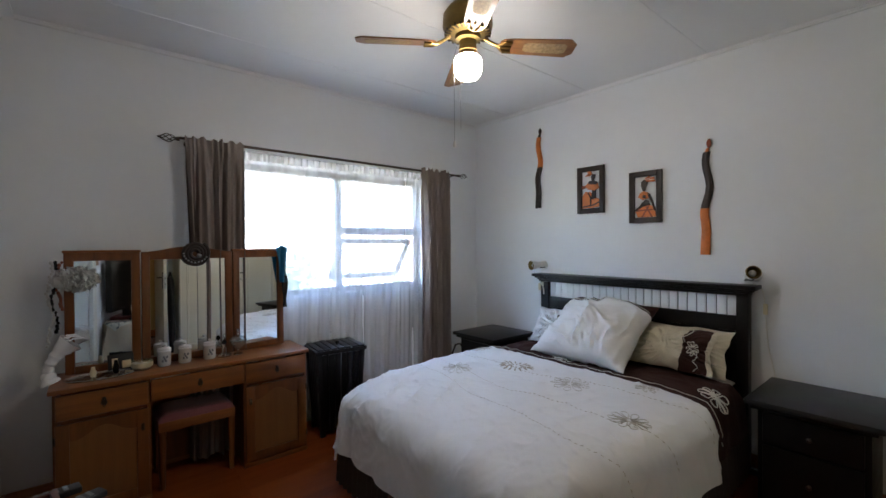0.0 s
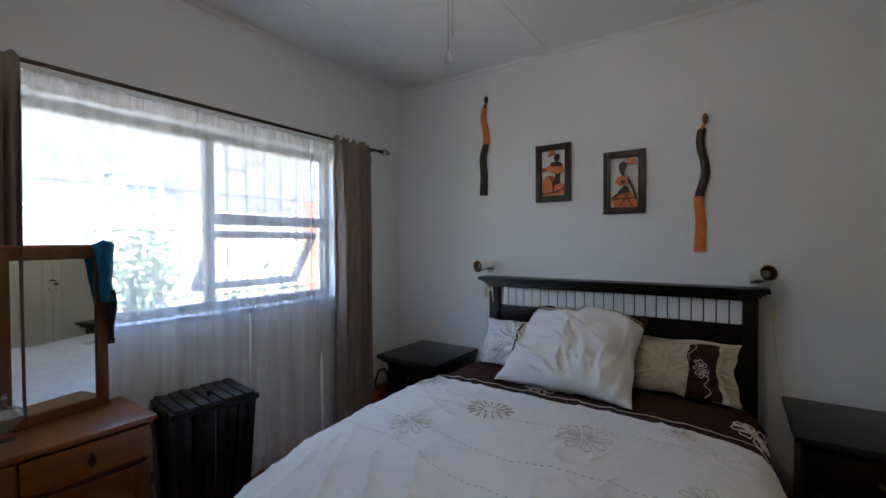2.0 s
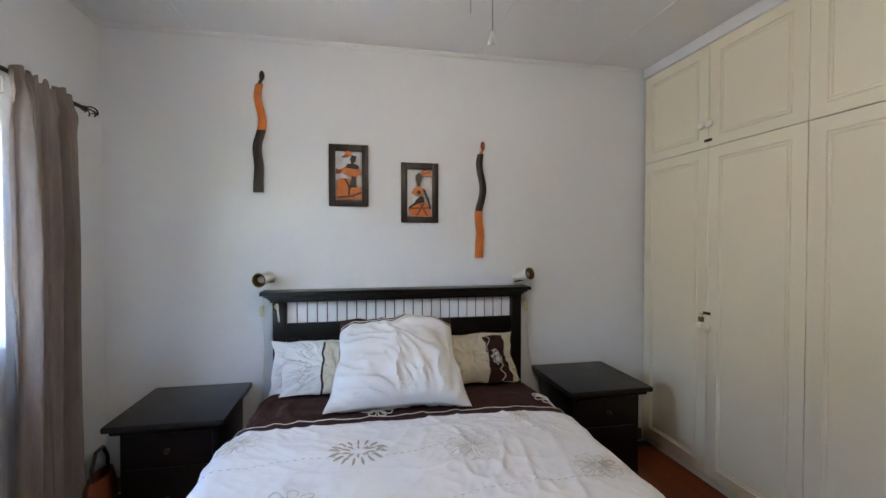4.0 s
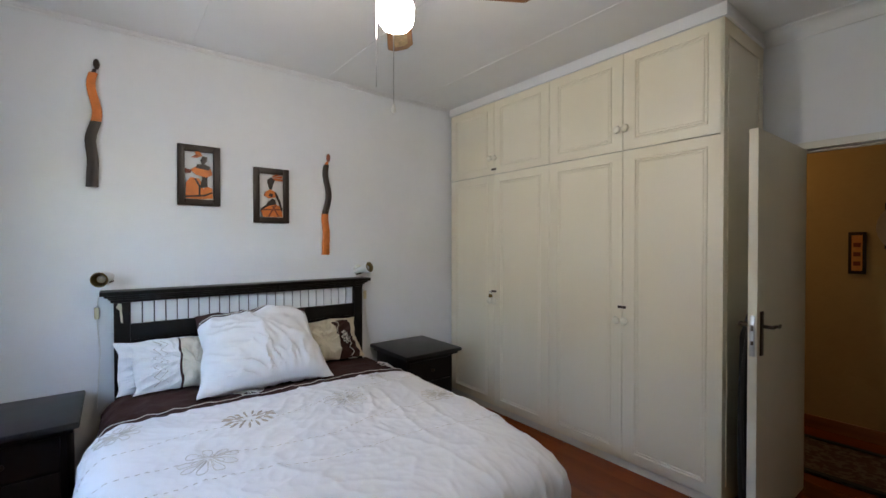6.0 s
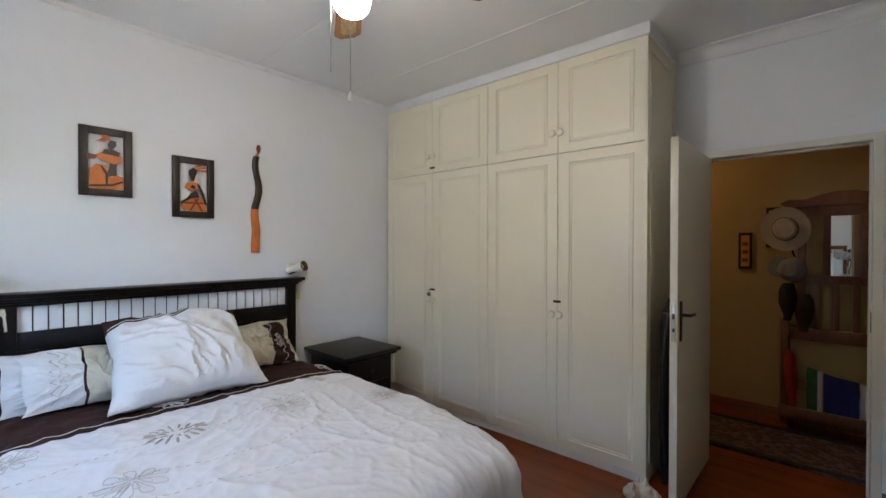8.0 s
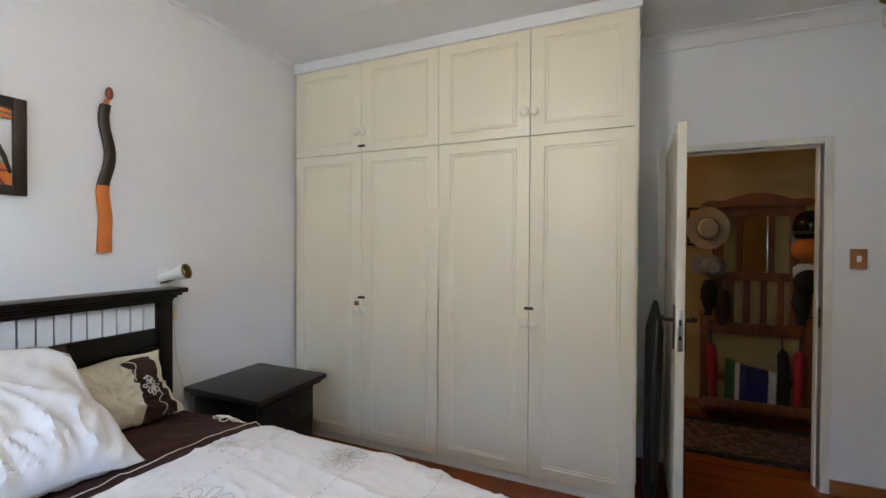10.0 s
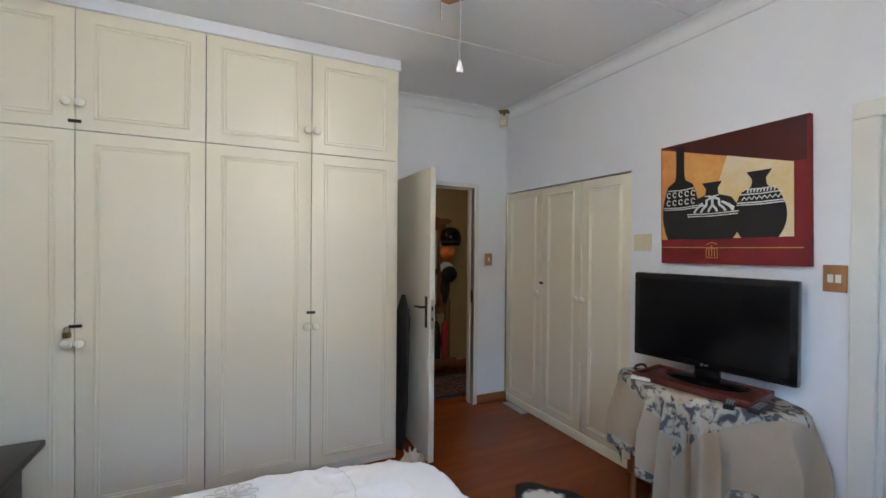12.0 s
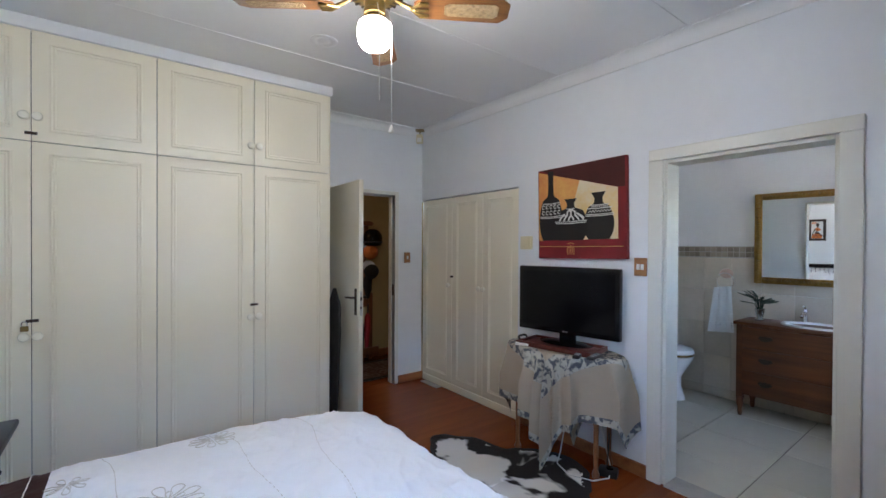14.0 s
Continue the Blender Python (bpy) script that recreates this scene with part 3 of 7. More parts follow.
door = thing("door_1", "cream painted flush door standing open into the room", "door", pose(dx1 - 0.005, YS + 0.01, 0.008, 0, 0, 89.2))
door["kind"] = "structure"
bm = B()
box(bm, 0, 0.0, 0, 0.825, 0.040, 2.048, 0.003)
part("leaf", bm, DOORP, door)
for side, y in ((-1, 0.0), (1, 0.040)):
    bm = B()
    box(bm, 0.755, min(y, y + side * 0.008), 0.93, 0.79, max(y, y + side * 0.008), 1.15, 0.012)
    hp = part("handle_plate", bm, DARKMETAL, door, "long oval bronze handle plate")
    bm = B()
    rod(bm, (0.772, y + side * 0.004, 1.075), (0.772, y + side * 0.05, 1.075), 0.009)
    tube(bm, [(0.772, y + side * 0.05, 1.075), (0.74, y + side * 0.055, 1.078), (0.70, y + side * 0.055, 1.07), (0.665, y + side * 0.05, 1.074)], 0.008, 8, [1.1, 1, 0.9, 0.8])
    part("lever", bm, DARKMETAL, hp)
bm = B()
box(bm, 0.8245, 0.009, 0.93, 0.828, 0.031, 1.13, 0.001)
lockp = part("lock_plate", bm, STEEL, door, "steel lock plate on the door edge")
bm = B()
box(bm, 0.8275, 0.014, 1.055, 0.831, 0.026, 1.085, 0.002)
box(bm, 0.8275, 0.014, 0.985, 0.829, 0.026, 1.005, 0.002)
part("latch", bm, DARKMETAL, lockp)
for z in (0.22, 1.02, 1.80):
    bm = B()
    rod(bm, (-0.006, 0.0, z), (-0.006, 0.0, z + 0.09), 0.006)
    part("hinge", bm, STEEL, door)

# ---- bathroom doorway trim ----
bm = B()
y0, y1, bh = BATH
for a, b, c, d in ((y0 - 0.085, 0, y0 + 0.004, bh), (y1 - 0.004, 0, y1 + 0.085, bh), (y0 - 0.085, bh, y1 + 0.085, bh + 0.072)):
    box(bm, XW - 0.012, a, b, XW + 0.018, c, d, 0.006)
box(bm, XW - 0.17, y0, 0, XW - 0.013, y0 + 0.022, bh, 0.003)
box(bm, XW - 0.17, y1 - 0.022, 0, XW - 0.013, y1, bh, 0.003)
box(bm, XW - 0.17, y0 + 0.022, bh - 0.022, XW - 0.013, y1 - 0.022, bh, 0.003)
structure("door_frame_2", bm, TRIM, "wide cream painted door surround to the bathroom")
door2 = thing("door_2", "cream bathroom door swung wide open into the bathroom", "door", pose(XW - 0.180, y1 - 0.010, 0.010, 0, 0, 142))
door2["kind"] = "structure"
bm = B()
box(bm, 0.002, 0.0, 0, 0.780, 0.040, 2.025, 0.003)
part("leaf", bm, DOORP, door2)
for z in (0.25, 1.02, 1.76):
    bm = B()
    rod(bm, (-0.004, 0.043, z), (-0.004, 0.043, z + 0.10), 0.007)
    part("hinge", bm, DARKMETAL, door2)
bm = B()
box(bm, XW - 0.16, y0 + 0.022, -0.02, XW + 0.01, y1 - 0.022, 0.008, 0.004)
structure("threshold", bm, TOEGREY, "worn grey threshold strip")


# ---- panelled cupboard doors ----
def framed_panel(bm, w, h, margin=0.075, t=0.018):
    """A door front in its x-z plane, facing -y, with a moulded raised line round its panel."""
    box(bm, 0.0015, 0, 0, w - 0.0015, t, h, 0.002)


def moulding_ring(bm, w, h, mx=0.078, mz=0.060):
    """A rectangular moulding with a double ridge, in one loop."""
    loops = []
    for off, pr in ((0, -0.001), (0.003, 0.007), (0.009, 0.008), (0.013, 0.001), (0.019, 0.001), (0.022, 0.005), (0.027, 0.0045), (0.030, -0.001)):
        a, b, c, d = mx + off, mz + off, w - mx - off, h - mz - off
        loops.append([bm.verts.new((x, -pr, z)) for x, z in ((a, b), (c, b), (c, d), (a, d))])
    for p, q in zip(loops, loops[1:]):
        for i in range(4):
            bm.faces.new((p[i], p[(i + 1) % 4], q[(i + 1) % 4], q[i]))


def knob_mesh(bm, x, z, y=0.0):
    m = Matrix.Translation((x, y, z)) @ Matrix.Rotation(radians(90), 4, "X")
    lathe(bm, [(0.007, -0.002), (0.007, 0.010), (0.019, 0.016), (0.026, 0.027), (0.022, 0.039), (0.009, 0.044), (0, 0.0445)], m, 16)


def lock_plate(bm, x, z, w=0.055, h=0.017):
    box(bm, x - w / 2, -0.006, z - h / 2, x + w / 2, 0.0, z + h / 2, 0.001)
    for i in range(4):
        box(bm, x - w / 2 + 0.007 + i * 0.011, -0.008, z - h / 2 + 0.003, x - w / 2 + 0.010 + i * 0.011, -0.005, z + h / 2 - 0.003)


def cupboard_door(parent, x, z, w, h, knob=None, label=""):
    bm = B()
    framed_panel(bm, w, h)
    ob = part("door", bm, CREAM, parent)
    ob.matrix_basis = pose(x, 0, z)
    bm = B()
    moulding_ring(bm, w, h)
    part("moulding", bm, CREAM, ob, "", True)
    if knob:
        bm = B()
        knob_mesh(bm, knob[0] - x, knob[1] - z)
        part("knob", bm, KNOB, ob)
    return ob


# wardrobe: local x to the viewer's right when faced from the room (world -x), local y into the cupboard
wardrobe = thing("wardrobe", "tall cream enamelled built-in wardrobe with eight moulded doors", "wardrobe", pose(XE - 0.003, -0.04, 0, 0, 0, 180))
WW = XE - 0.003 - 1.083
bm = B()
box(bm, 0, 0.022, 0.055, WW - 0.018, -0.045 - YS, 2.742)
part("carcass", bm, GAP, wardrobe, "dark inside seen at the door gaps")
bm = B()
box(bm, WW - 0.018, 0.0, 0.0, WW, -0.044 - YS, 2.742, 0.002)
part("side_panel", bm, CREAM, wardrobe)
bm = B()
box(bm, WW, 0.05, 0.12, WW + 0.006, 0.060, 2.66, 0.002)
box(bm, WW, 0.55, 0.12, WW + 0.006, 0.560, 2.66, 0.002)
box(bm, WW, 0.06, 2.65, WW + 0.006, 0.55, 2.66, 0.002)
part("side_moulding", bm, CREAM, wardrobe)
bm = B()
box(bm, 0, 0.012, 0.0, WW - 0.018, 0.030, 0.055)
part("kick_board", bm, TRIM, wardrobe, "pale kick board")
bm = B()
box(bm, 0, -0.012, 2.745, WW + 0.014, -0.044 - YS, CEILING - 0.002, 0.004)
part("top_strip", bm, CEIL, wardrobe, "white filler strip below the ceiling")
seams = [0.012, 0.612, 1.213, 1.814, WW - 0.001]
for i in range(4):
    a, b = seams[i] + 0.0006, seams[i + 1] - 0.0006
    kx = b - 0.028 if i % 2 == 0 else a + 0.028
    cupboard_door(wardrobe, a, 0.058, b - a, 2.045, (kx, 0.985))
    cupboard_door(wardrobe, a, 2.1075, b - a, 0.6345, (kx, 2.245))
bm = B()
lock_plate(bm, seams[1] + 0.004, 1.072)
part("hasp", bm, DARKMETAL, wardrobe, "dark hasp with a padlock")
bm = B()
lock_plate(bm, seams[3], 1.072)
part("hasp", bm, DARKMETAL, wardrobe)
bm = B()
lock_plate(bm, seams[1], 2.150)
part("hasp", bm, DARKMETAL, wardrobe)
bm = B()
box(bm, seams[1] - 0.045, -0.022, 1.015, seams[1] - 0.010, -0.008, 1.045, 0.003)
lockb = part("padlock", bm, BRASS, wardrobe, "small brass padlock")
bm = B()
tube(bm, [(seams[1] - 0.040, -0.015, 1.043), (seams[1] - 0.040, -0.015, 1.062), (seams[1] - 0.034, -0.015, 1.071), (seams[1] - 0.022, -0.015, 1.071), (seams[1] - 0.016, -0.015, 1.062), (seams[1] - 0.016, -0.015, 1.043)], 0.003, 6)
part("shackle", bm, CHROME, lockb)

# closet let into the west wall: local x runs along world -y when faced from the room
closet = thing("closet", "built-in cream closet with three moulded doors", "closet", pose(XW - 0.012, YS + 0.002, 0, 0, 0, 90))
CW = 0.789 - YS - 0.002
bm = B()
box(bm, 0, 0.020, 0.07, CW, 0.50, 2.025)
part("carcass", bm, GAP, closet, "dark inside seen at the door gaps")
bm = B()
box(bm, 0, -0.004, 0.0, CW, 0.016, 0.068, 0.002)
part("kick_board", bm, CREAM, closet)
edges = [0.002, 0.538, 1.012, CW - 0.001]
for i in range(3):
    a, b = edges[i] + 0.001, edges[i + 1] - 0.001
    kx = (b - 0.03, b - 0.03, a + 0.03)[i]
    cupboard_door(closet, a, 0.072, b - a, 1.948, (kx, 1.105))
bm = B()
lock_plate(bm, edges[1], 1.195, 0.045, 0.02)
part("hasp", bm, DARKMETAL, closet)


# ---- switches and small fittings ----
def switch_plate(m, w, h, rockers, label):
    t = thing("light_switch", label, "light switch", m)
    bm = B()
    box(bm, -w / 2, -0.010, -h / 2, w / 2, 0, h / 2, 0.003)
    part("plate", bm, SWITCHW, t)
    for i in range(rockers):
        x = (i - (rockers - 1) / 2) * 0.028
        bm = B()
        box(bm, x - 0.010, -0.015, -0.018, x + 0.010, -0.009, 0.018, 0.002)
        part("rocker", bm, WHITEP, t)


switch_plate(pose(-0.080, YS + 0.001, 1.383, 0, 0, 180), 0.075, 0.115, 1, "wooden light switch plate with one white rocker")
switch_plate(pose(XW + 0.001, 1.884, 1.383, 0, 0, 90), 0.085, 0.120, 2, "wooden light switch plate with two white rockers")

bm = B()
box(bm, XW, 0.835, 1.49, XW + 0.022, 0.955, 1.60, 0.005)
tb = thing("wall_socket_box", "aged ivory plastic wall box beside the canvas", "wall box", pose(0, 0, 0))
part("cover", bm, IVORYP, tb)
bm = B()
box(bm, XW + 0.021, 0.850, 1.505, XW + 0.026, 0.915, 1.585, 0.003)
part("raised_panel", bm, IVORYP, tb)

pir = thing("motion_sensor", "small ivory alarm sensor in the ceiling corner", "alarm sensor", pose(-0.15, -0.55, 2.69, 0, 0, -45))
bm = B()
box(bm, -0.035, -0.025, -0.055, 0.035, 0.022, 0.045, 0.012)
part("housing", bm, IVORYP, pir)
bm = B()
box(bm, -0.024, 0.020, -0.045, 0.024, 0.030, 0.005, 0.008)
part("lens", bm, WHITEP, pir)
bm = B()
rod(bm, (0, 0, 0.04), (0, -0.04, 0.10), 0.008)
box(bm, -0.045, -0.06, 0.085, 0.045, 0.025, 0.10, 0.004)
part("bracket", bm, BRASS, pir, "yellowed mounting bracket")

vent = thing("ceiling_vent", "round white ceiling air vent", "ceiling vent", pose(1.43, 0.70, CEILING))
bm = B()
lathe(bm, [(0.0, -0.003), (0.03, -0.005), (0.034, -0.003), (0.05, -0.004), (0.055, -0.006), (0.075, -0.006), (0.085, -0.004), (0.085, 0.001)], None, 28)
part("cover", bm, CEIL, vent)

# ---- bed ----
BX0, BX1, BYA, BYB, BTOP = 1.33, 3.38, 1.005, 2.625, 0.58   # mattress edges and the height of its top

bed = thing("bed", "double bed with black wooden headboard and white slatted band", "bed", pose(0, 0, 0))
for y0, y1 in ((0.985, 1.055), (2.545, 2.625)):
    bm = B()
    box(bm, 3.385, y0, 0.0, 3.455, y1, 1.145, 0.005)
    part("headboard_post", bm, BLACKW, bed)
bm = B()
for x, z0, z1, e in ((0.000, 1.140, 1.158, 0.0), (-0.012, 1.158, 1.172, 0.012), (-0.028, 1.172, 1.186, 0.03), (-0.046, 1.186, 1.212, 0.05)):
    box(bm, 3.375 + x, 0.985 - e, z0, 3.478, 2.64 + e, z1, 0.005)
part("headboard_cornice", bm, BLACKW, bed)
bm = B()
box(bm, 3.400, 1.055, 0.905, 3.450, 2.545, 1.003, 0.005)
part("headboard_rail", bm, BLACKW, bed)
bm = B()
box(bm, 3.415, 1.055, 0.30, 3.440, 2.545, 0.905)
box(bm, 3.404, 1.055, 0.30, 3.416, 2.545, 0.36, 0.004)
box(bm, 3.404, 1.055, 0.36, 3.416, 1.14, 0.905, 0.004)
box(bm, 3.404, 2.46, 0.36, 3.416, 2.545, 0.905, 0.004)
box(bm, 3.409, 1.17, 0.39, 3.416, 2.43, 0.875, 0.006)
part("headboard_panel", bm, BLACKW, bed)
bm = B()
box(bm, 3.432, 1.055, 1.003, 3.440, 2.545, 1.140)
part("backing_board", bm, GAP, bed)
count = 24
step = (2.545 - 1.055) / count
bm = B()
box(bm, 0, 0.0035, 0, 0.012, step - 0.0035, 0.137, 0.002)
slat_mesh = finish("slat", bm, material("white_slat_paint", (0.80, 0.80, 0.80), 0.4, vary=0.04, scale=9), True)
for i in range(count):
    s = new("slat", slat_mesh)
    s.parent = bed
    s.matrix_basis = pose(3.420, 1.055 + i * step, 1.003)
for y in (BYA + 0.02, BYB - 0.05):
    bm = B()
    box(bm, BX0 + 0.04, y, 0.20, 3.385, y + 0.03, 0.33, 0.004)
    part("side_rail", bm, BLACKW, bed)
for x in (BX0 + 0.06, 2.3):
    for y in (BYA + 0.08, BYB - 0.14):
        bm = B()
        box(bm, x, y, 0.0, x + 0.06, y + 0.06, 0.21, 0.004)
        part("leg", bm, BLACKW, bed)
bm = B()
box(bm, BX0 + 0.05, BYA + 0.06, 0.30, BX1, BYB - 0.02, BTOP - 0.02, 0.05)
part("mattress", bm, CREAMP, bed, "cream mattress")


def valance(u, v):
    """The pleated skirt round foot and sides."""
    a, b, c = BX1 - BX0, BYB - BYA, BX1 - BX0
    s = u * (a + b + c)
    if s < a:
        p, n = Vector((BX1 - s, BYB, 0)), Vector((0, 1, 0))
    elif s < a + b:
        p, n = Vector((BX0, BYB - (s - a), 0)), Vector((-1, 0, 0))
    else:
        p, n = Vector((BX0 + s - a - b, BYA, 0)), Vector((0, -1, 0))
    w = 0.012 * math.sin(s * 2 * math.pi / 0.055 + 2 * noise.noise((s * 3, 0, 0))) * (0.4 + 0.6 * v)
    q = p + n * (0.012 + w + 0.02 * v)
    return Vector((q.x, q.y, 0.36 - 0.35 * v))


bm = B()
sheet(bm, valance, 720, 5)
part("valance", bm, VALANCE, bed, "pleated dark brown valance")


# ---- duvet ----
DR = 0.105         # rounding at the mattress edge
DZ = BTOP + 0.055  # top of the duvet over the mattress


def narrow(a, y):
    """The cover draws in a little towards the foot."""
    mid = (BYA + BYB) / 2
    spread = max(0.0, min(1.0, (a - 1.35) / 0.6)) * (1 - 0.7 * max(0.0, min(1.0, (a - 2.62) / 0.2)))
    return mid + (y - mid) * (1 - 0.065 * max(0.0, min(1.0, (2.2 - a) / 0.9)) + (0.10 if y > mid else 0.04) * spread)


def drape(a, b):
    """Where the point a along the bed, b across it, of the flat cover comes to lie."""
    cx, cy = min(max(a, BX0 + 0.06), 9.0), min(max(b, BYA + 0.075), BYB - 0.075)
    dx, dy = a - cx, b - cy
    d = math.hypot(dx, dy)
    if d > 1e-6:  # rounded corners
        d, dx, dy = (dx ** 4 + dy ** 4) ** 0.25, dx / d, dy / d
    puff = 0.016 * fbm(a * 1.3 + 4, b * 1.3, 1) + 0.003 * fbm(a * 4.4, b * 3.0 + 2, 5)
    wx, wy = a + 0.20 * noise.noise((a * 1.4, b * 1.4, 6)), b + 0.20 * noise.noise((a * 1.4, b * 1.4, 16))
    calm = 0.35 + 0.65 * min(1.0, max(0.0, 0.6 + 1.3 * noise.noise((a * 1.1, b * 1.1, 30)) + 1.5 * d))
    fold = 0.013 * (1 - abs(noise.noise((wx * 2.4 + 1.6 * wy, wy * 4.6 - wx * 1.9, 2.2)))) ** 7
    fold += 0.008 * (1 - abs(noise.noise((wx * 7.5 - 3.5 * wy, wy * 5.5 + wx * 3.0, 12.2)))) ** 6
    fold += 0.0045 * (1 - abs(noise.noise((wx * 15 + 6 * wy, wy * 19 - wx * 8, 21.0)))) ** 4
    z = DZ - 0.006 + puff + calm * fold
    z -= 0.03 * max(0.0, 1 - (b - BYA - 0.05) / 0.35) ** 2 + 0.012 * max(0.0, 1 - (BYB - 0.05 - b) / 0.35) ** 2
    z -= 0.045 * max(0.0, 1 - (a - BX0) / 0.45) ** 2
    if d < 1e-6:
        return Vector((a, narrow(a, b), z))
    nx, ny = dx, dy
    quarter = DR * math.pi / 2
    if d < quarter:
        out, drop = DR * math.sin(d / DR), DR * (1 - math.cos(d / DR))
    else:
        out, drop = DR, DR + (d - quarter)
    t = min(1.0, max(0.0, (d - 0.06) / 0.30))
    along = (cx * 1.0 - cy * 1.0) * 1.0 + 0.55 * math.atan2(ny, nx)
    wave = math.sin(along * 24 + 2.5 * noise.noise((along * 3, 0.3, 1))) * 0.6 + noise.noise((along * 9, d * 2, 3))
    out += t * (0.020 * wave + 0.12 * max(0.0, d - 0.08)) + 0.7 * calm * fold * min(1.0, d / 0.1)
    drop *= 0.97
    return Vector((cx + nx * out, narrow(cx, cy + ny * out), z - drop + 0.012 * t * noise.noise((along * 5, 2, 2))))


HANG = 0.335
A0, A1 = BX0 + 0.06 - HANG, 2.695
B0, B1 = BYA + 0.075 - HANG, BYB - 0.075 + HANG
A2 = 3.22


def edge_a(b):
    """The slightly slanting line where white turns to brown."""
    return A1 + 0.012 * math.sin(b * 4.0) + 0.02 * noise.noise((b * 2, 0, 0))


duvet = thing("duvet", "white embroidered duvet with a brown border, spread over the bed", "duvet", pose(0, 0, 0))
bm = B()
sheet(bm, lambda u, v: drape(A0 + (edge_a(B0 + (B1 - B0) * v) - A0) * u, B0 + (B1 - B0) * v), 230, 260, 0.012)
part("cover", bm, LINEN, duvet)
bm = B()
sheet(bm, lambda u, v: drape(edge_a(B0 + (B1 - B0) * v) + (A2 - edge_a(B0 + (B1 - B0) * v)) * u, B0 + 0.05 + (B1 - B0 - 0.1) * v) - Vector((0, 0, 0.004 + 0.012 * u)), 30, 170, 0.010)
part("border", bm, BROWNF, duvet, "dark brown border band")


def on_duvet(a, b, lift=0.003):
    p = drape(a, b)
    e = 0.01
    n = (drape(a + e, b) - p).cross(drape(a, b + e) - p).normalized()
    if n.z < 0:
        n = -n
    return p + n * lift


def stitched(bm, pts, r=0.0022):
    tube(bm, [on_duvet(a, b) for a, b in pts], r, 5)


def daisy(bm, a, b, size, petals, inner=0.25, slim=0.30, r=0.0022, turn=0.0):
    """Looped petals round a small eye."""
    for k in range(petals):
        an = turn + 2 * math.pi * k / petals
        ca, sa = math.cos(an), math.sin(an)
        pts = []
        for i in range(11):
            u = i / 10
            rad = size * (inner + (1 - inner) * math.sin(math.pi * u) ** 0.8)
            w = size * slim * 0.8 * math.sin(2 * math.pi * u)
            pts.append((a + ca * rad - sa * w, b + sa * rad + ca * w))
        stitched(bm, pts, r)


def dash_flower(bm, a, b, size, petals, inner, fat):
    """Short plump stitches in a ring."""
    for k in range(petals):
        an = 2 * math.pi * k / petals
        pts = [on_duvet(a + math.cos(an) * q * size, b + math.sin(an) * q * size, 0.001) for q in (inner, inner + 0.3 * (1 - inner), inner + 0.7 * (1 - inner), 1.0)]
        tube(bm, pts, fat, 6, [0.3, 0.9, 1.0, 0.4])


bm = B()
dash_flower(bm, 2.412, 2.075, 0.112, 17, 0.60, 0.0060)
dash_flower(bm, 2.412, 2.075, 0.066, 10, 0.45, 0.0048)
part("embroidered_flower", bm, STITCH, duvet, "beige embroidered flower of plump stitches")
for i, (a, b, s, n) in enumerate(((2.34, 1.63, 0.112, 9), (2.13, 1.175, 0.095, 10), (2.57, 2.545, 0.085, 9), (2.06, 2.29, 0.10, 9), (2.62, 1.31, 0.065, 7))):
    bm = B()
    daisy(bm, a, b, s, n, 0.16, 0.22, 0.0016, a * 3)
    daisy(bm, a, b, s * 0.55, n - 2, 0.2, 0.2, 0.0014, a * 5)
    part("embroidered_flower", bm, STITCHL, duvet, "pale looped embroidered flower")
for k, off in enumerate((0.0, 0.34, 0.62)):
    bm = B()
    i, b = 0, B0 + 0.15
    while b < B1 - 0.15:
        line = lambda q: (2.46 - off + 0.10 * math.sin(q * 2.1 + k) + 0.02 * math.sin(q * 9), q)
        tube(bm, [on_duvet(*line(b), 0.001), on_duvet(*line(b + 0.007), 0.002), on_duvet(*line(b + 0.014), 0.001)], 0.0011, 4)
        b += 0.028
    tagged(part("stitched_line", bm, STITCH, duvet, "dashed beige stitching"), kind="stuff")
bm = B()
stitched(bm, [(edge_a(b) + 0.055, b) for b in [B0 + 0.1 + i * (B1 - B0 - 0.2) / 90 for i in range(91)]], 0.0022)
part("cord", bm, STITCHW, duvet, "white cord along the brown border")
for a, b in ((2.89, 1.03), (2.85, 2.00)):
    bm = B()
    daisy(bm, a, b, 0.085, 8, 0.15, 0.28, 0.0032, b)
    daisy(bm, a, b, 0.03, 6, 0.1, 0.3, 0.0028, b)
    part("embroidered_flower", bm, STITCHW, duvet, "white embroidered flower")


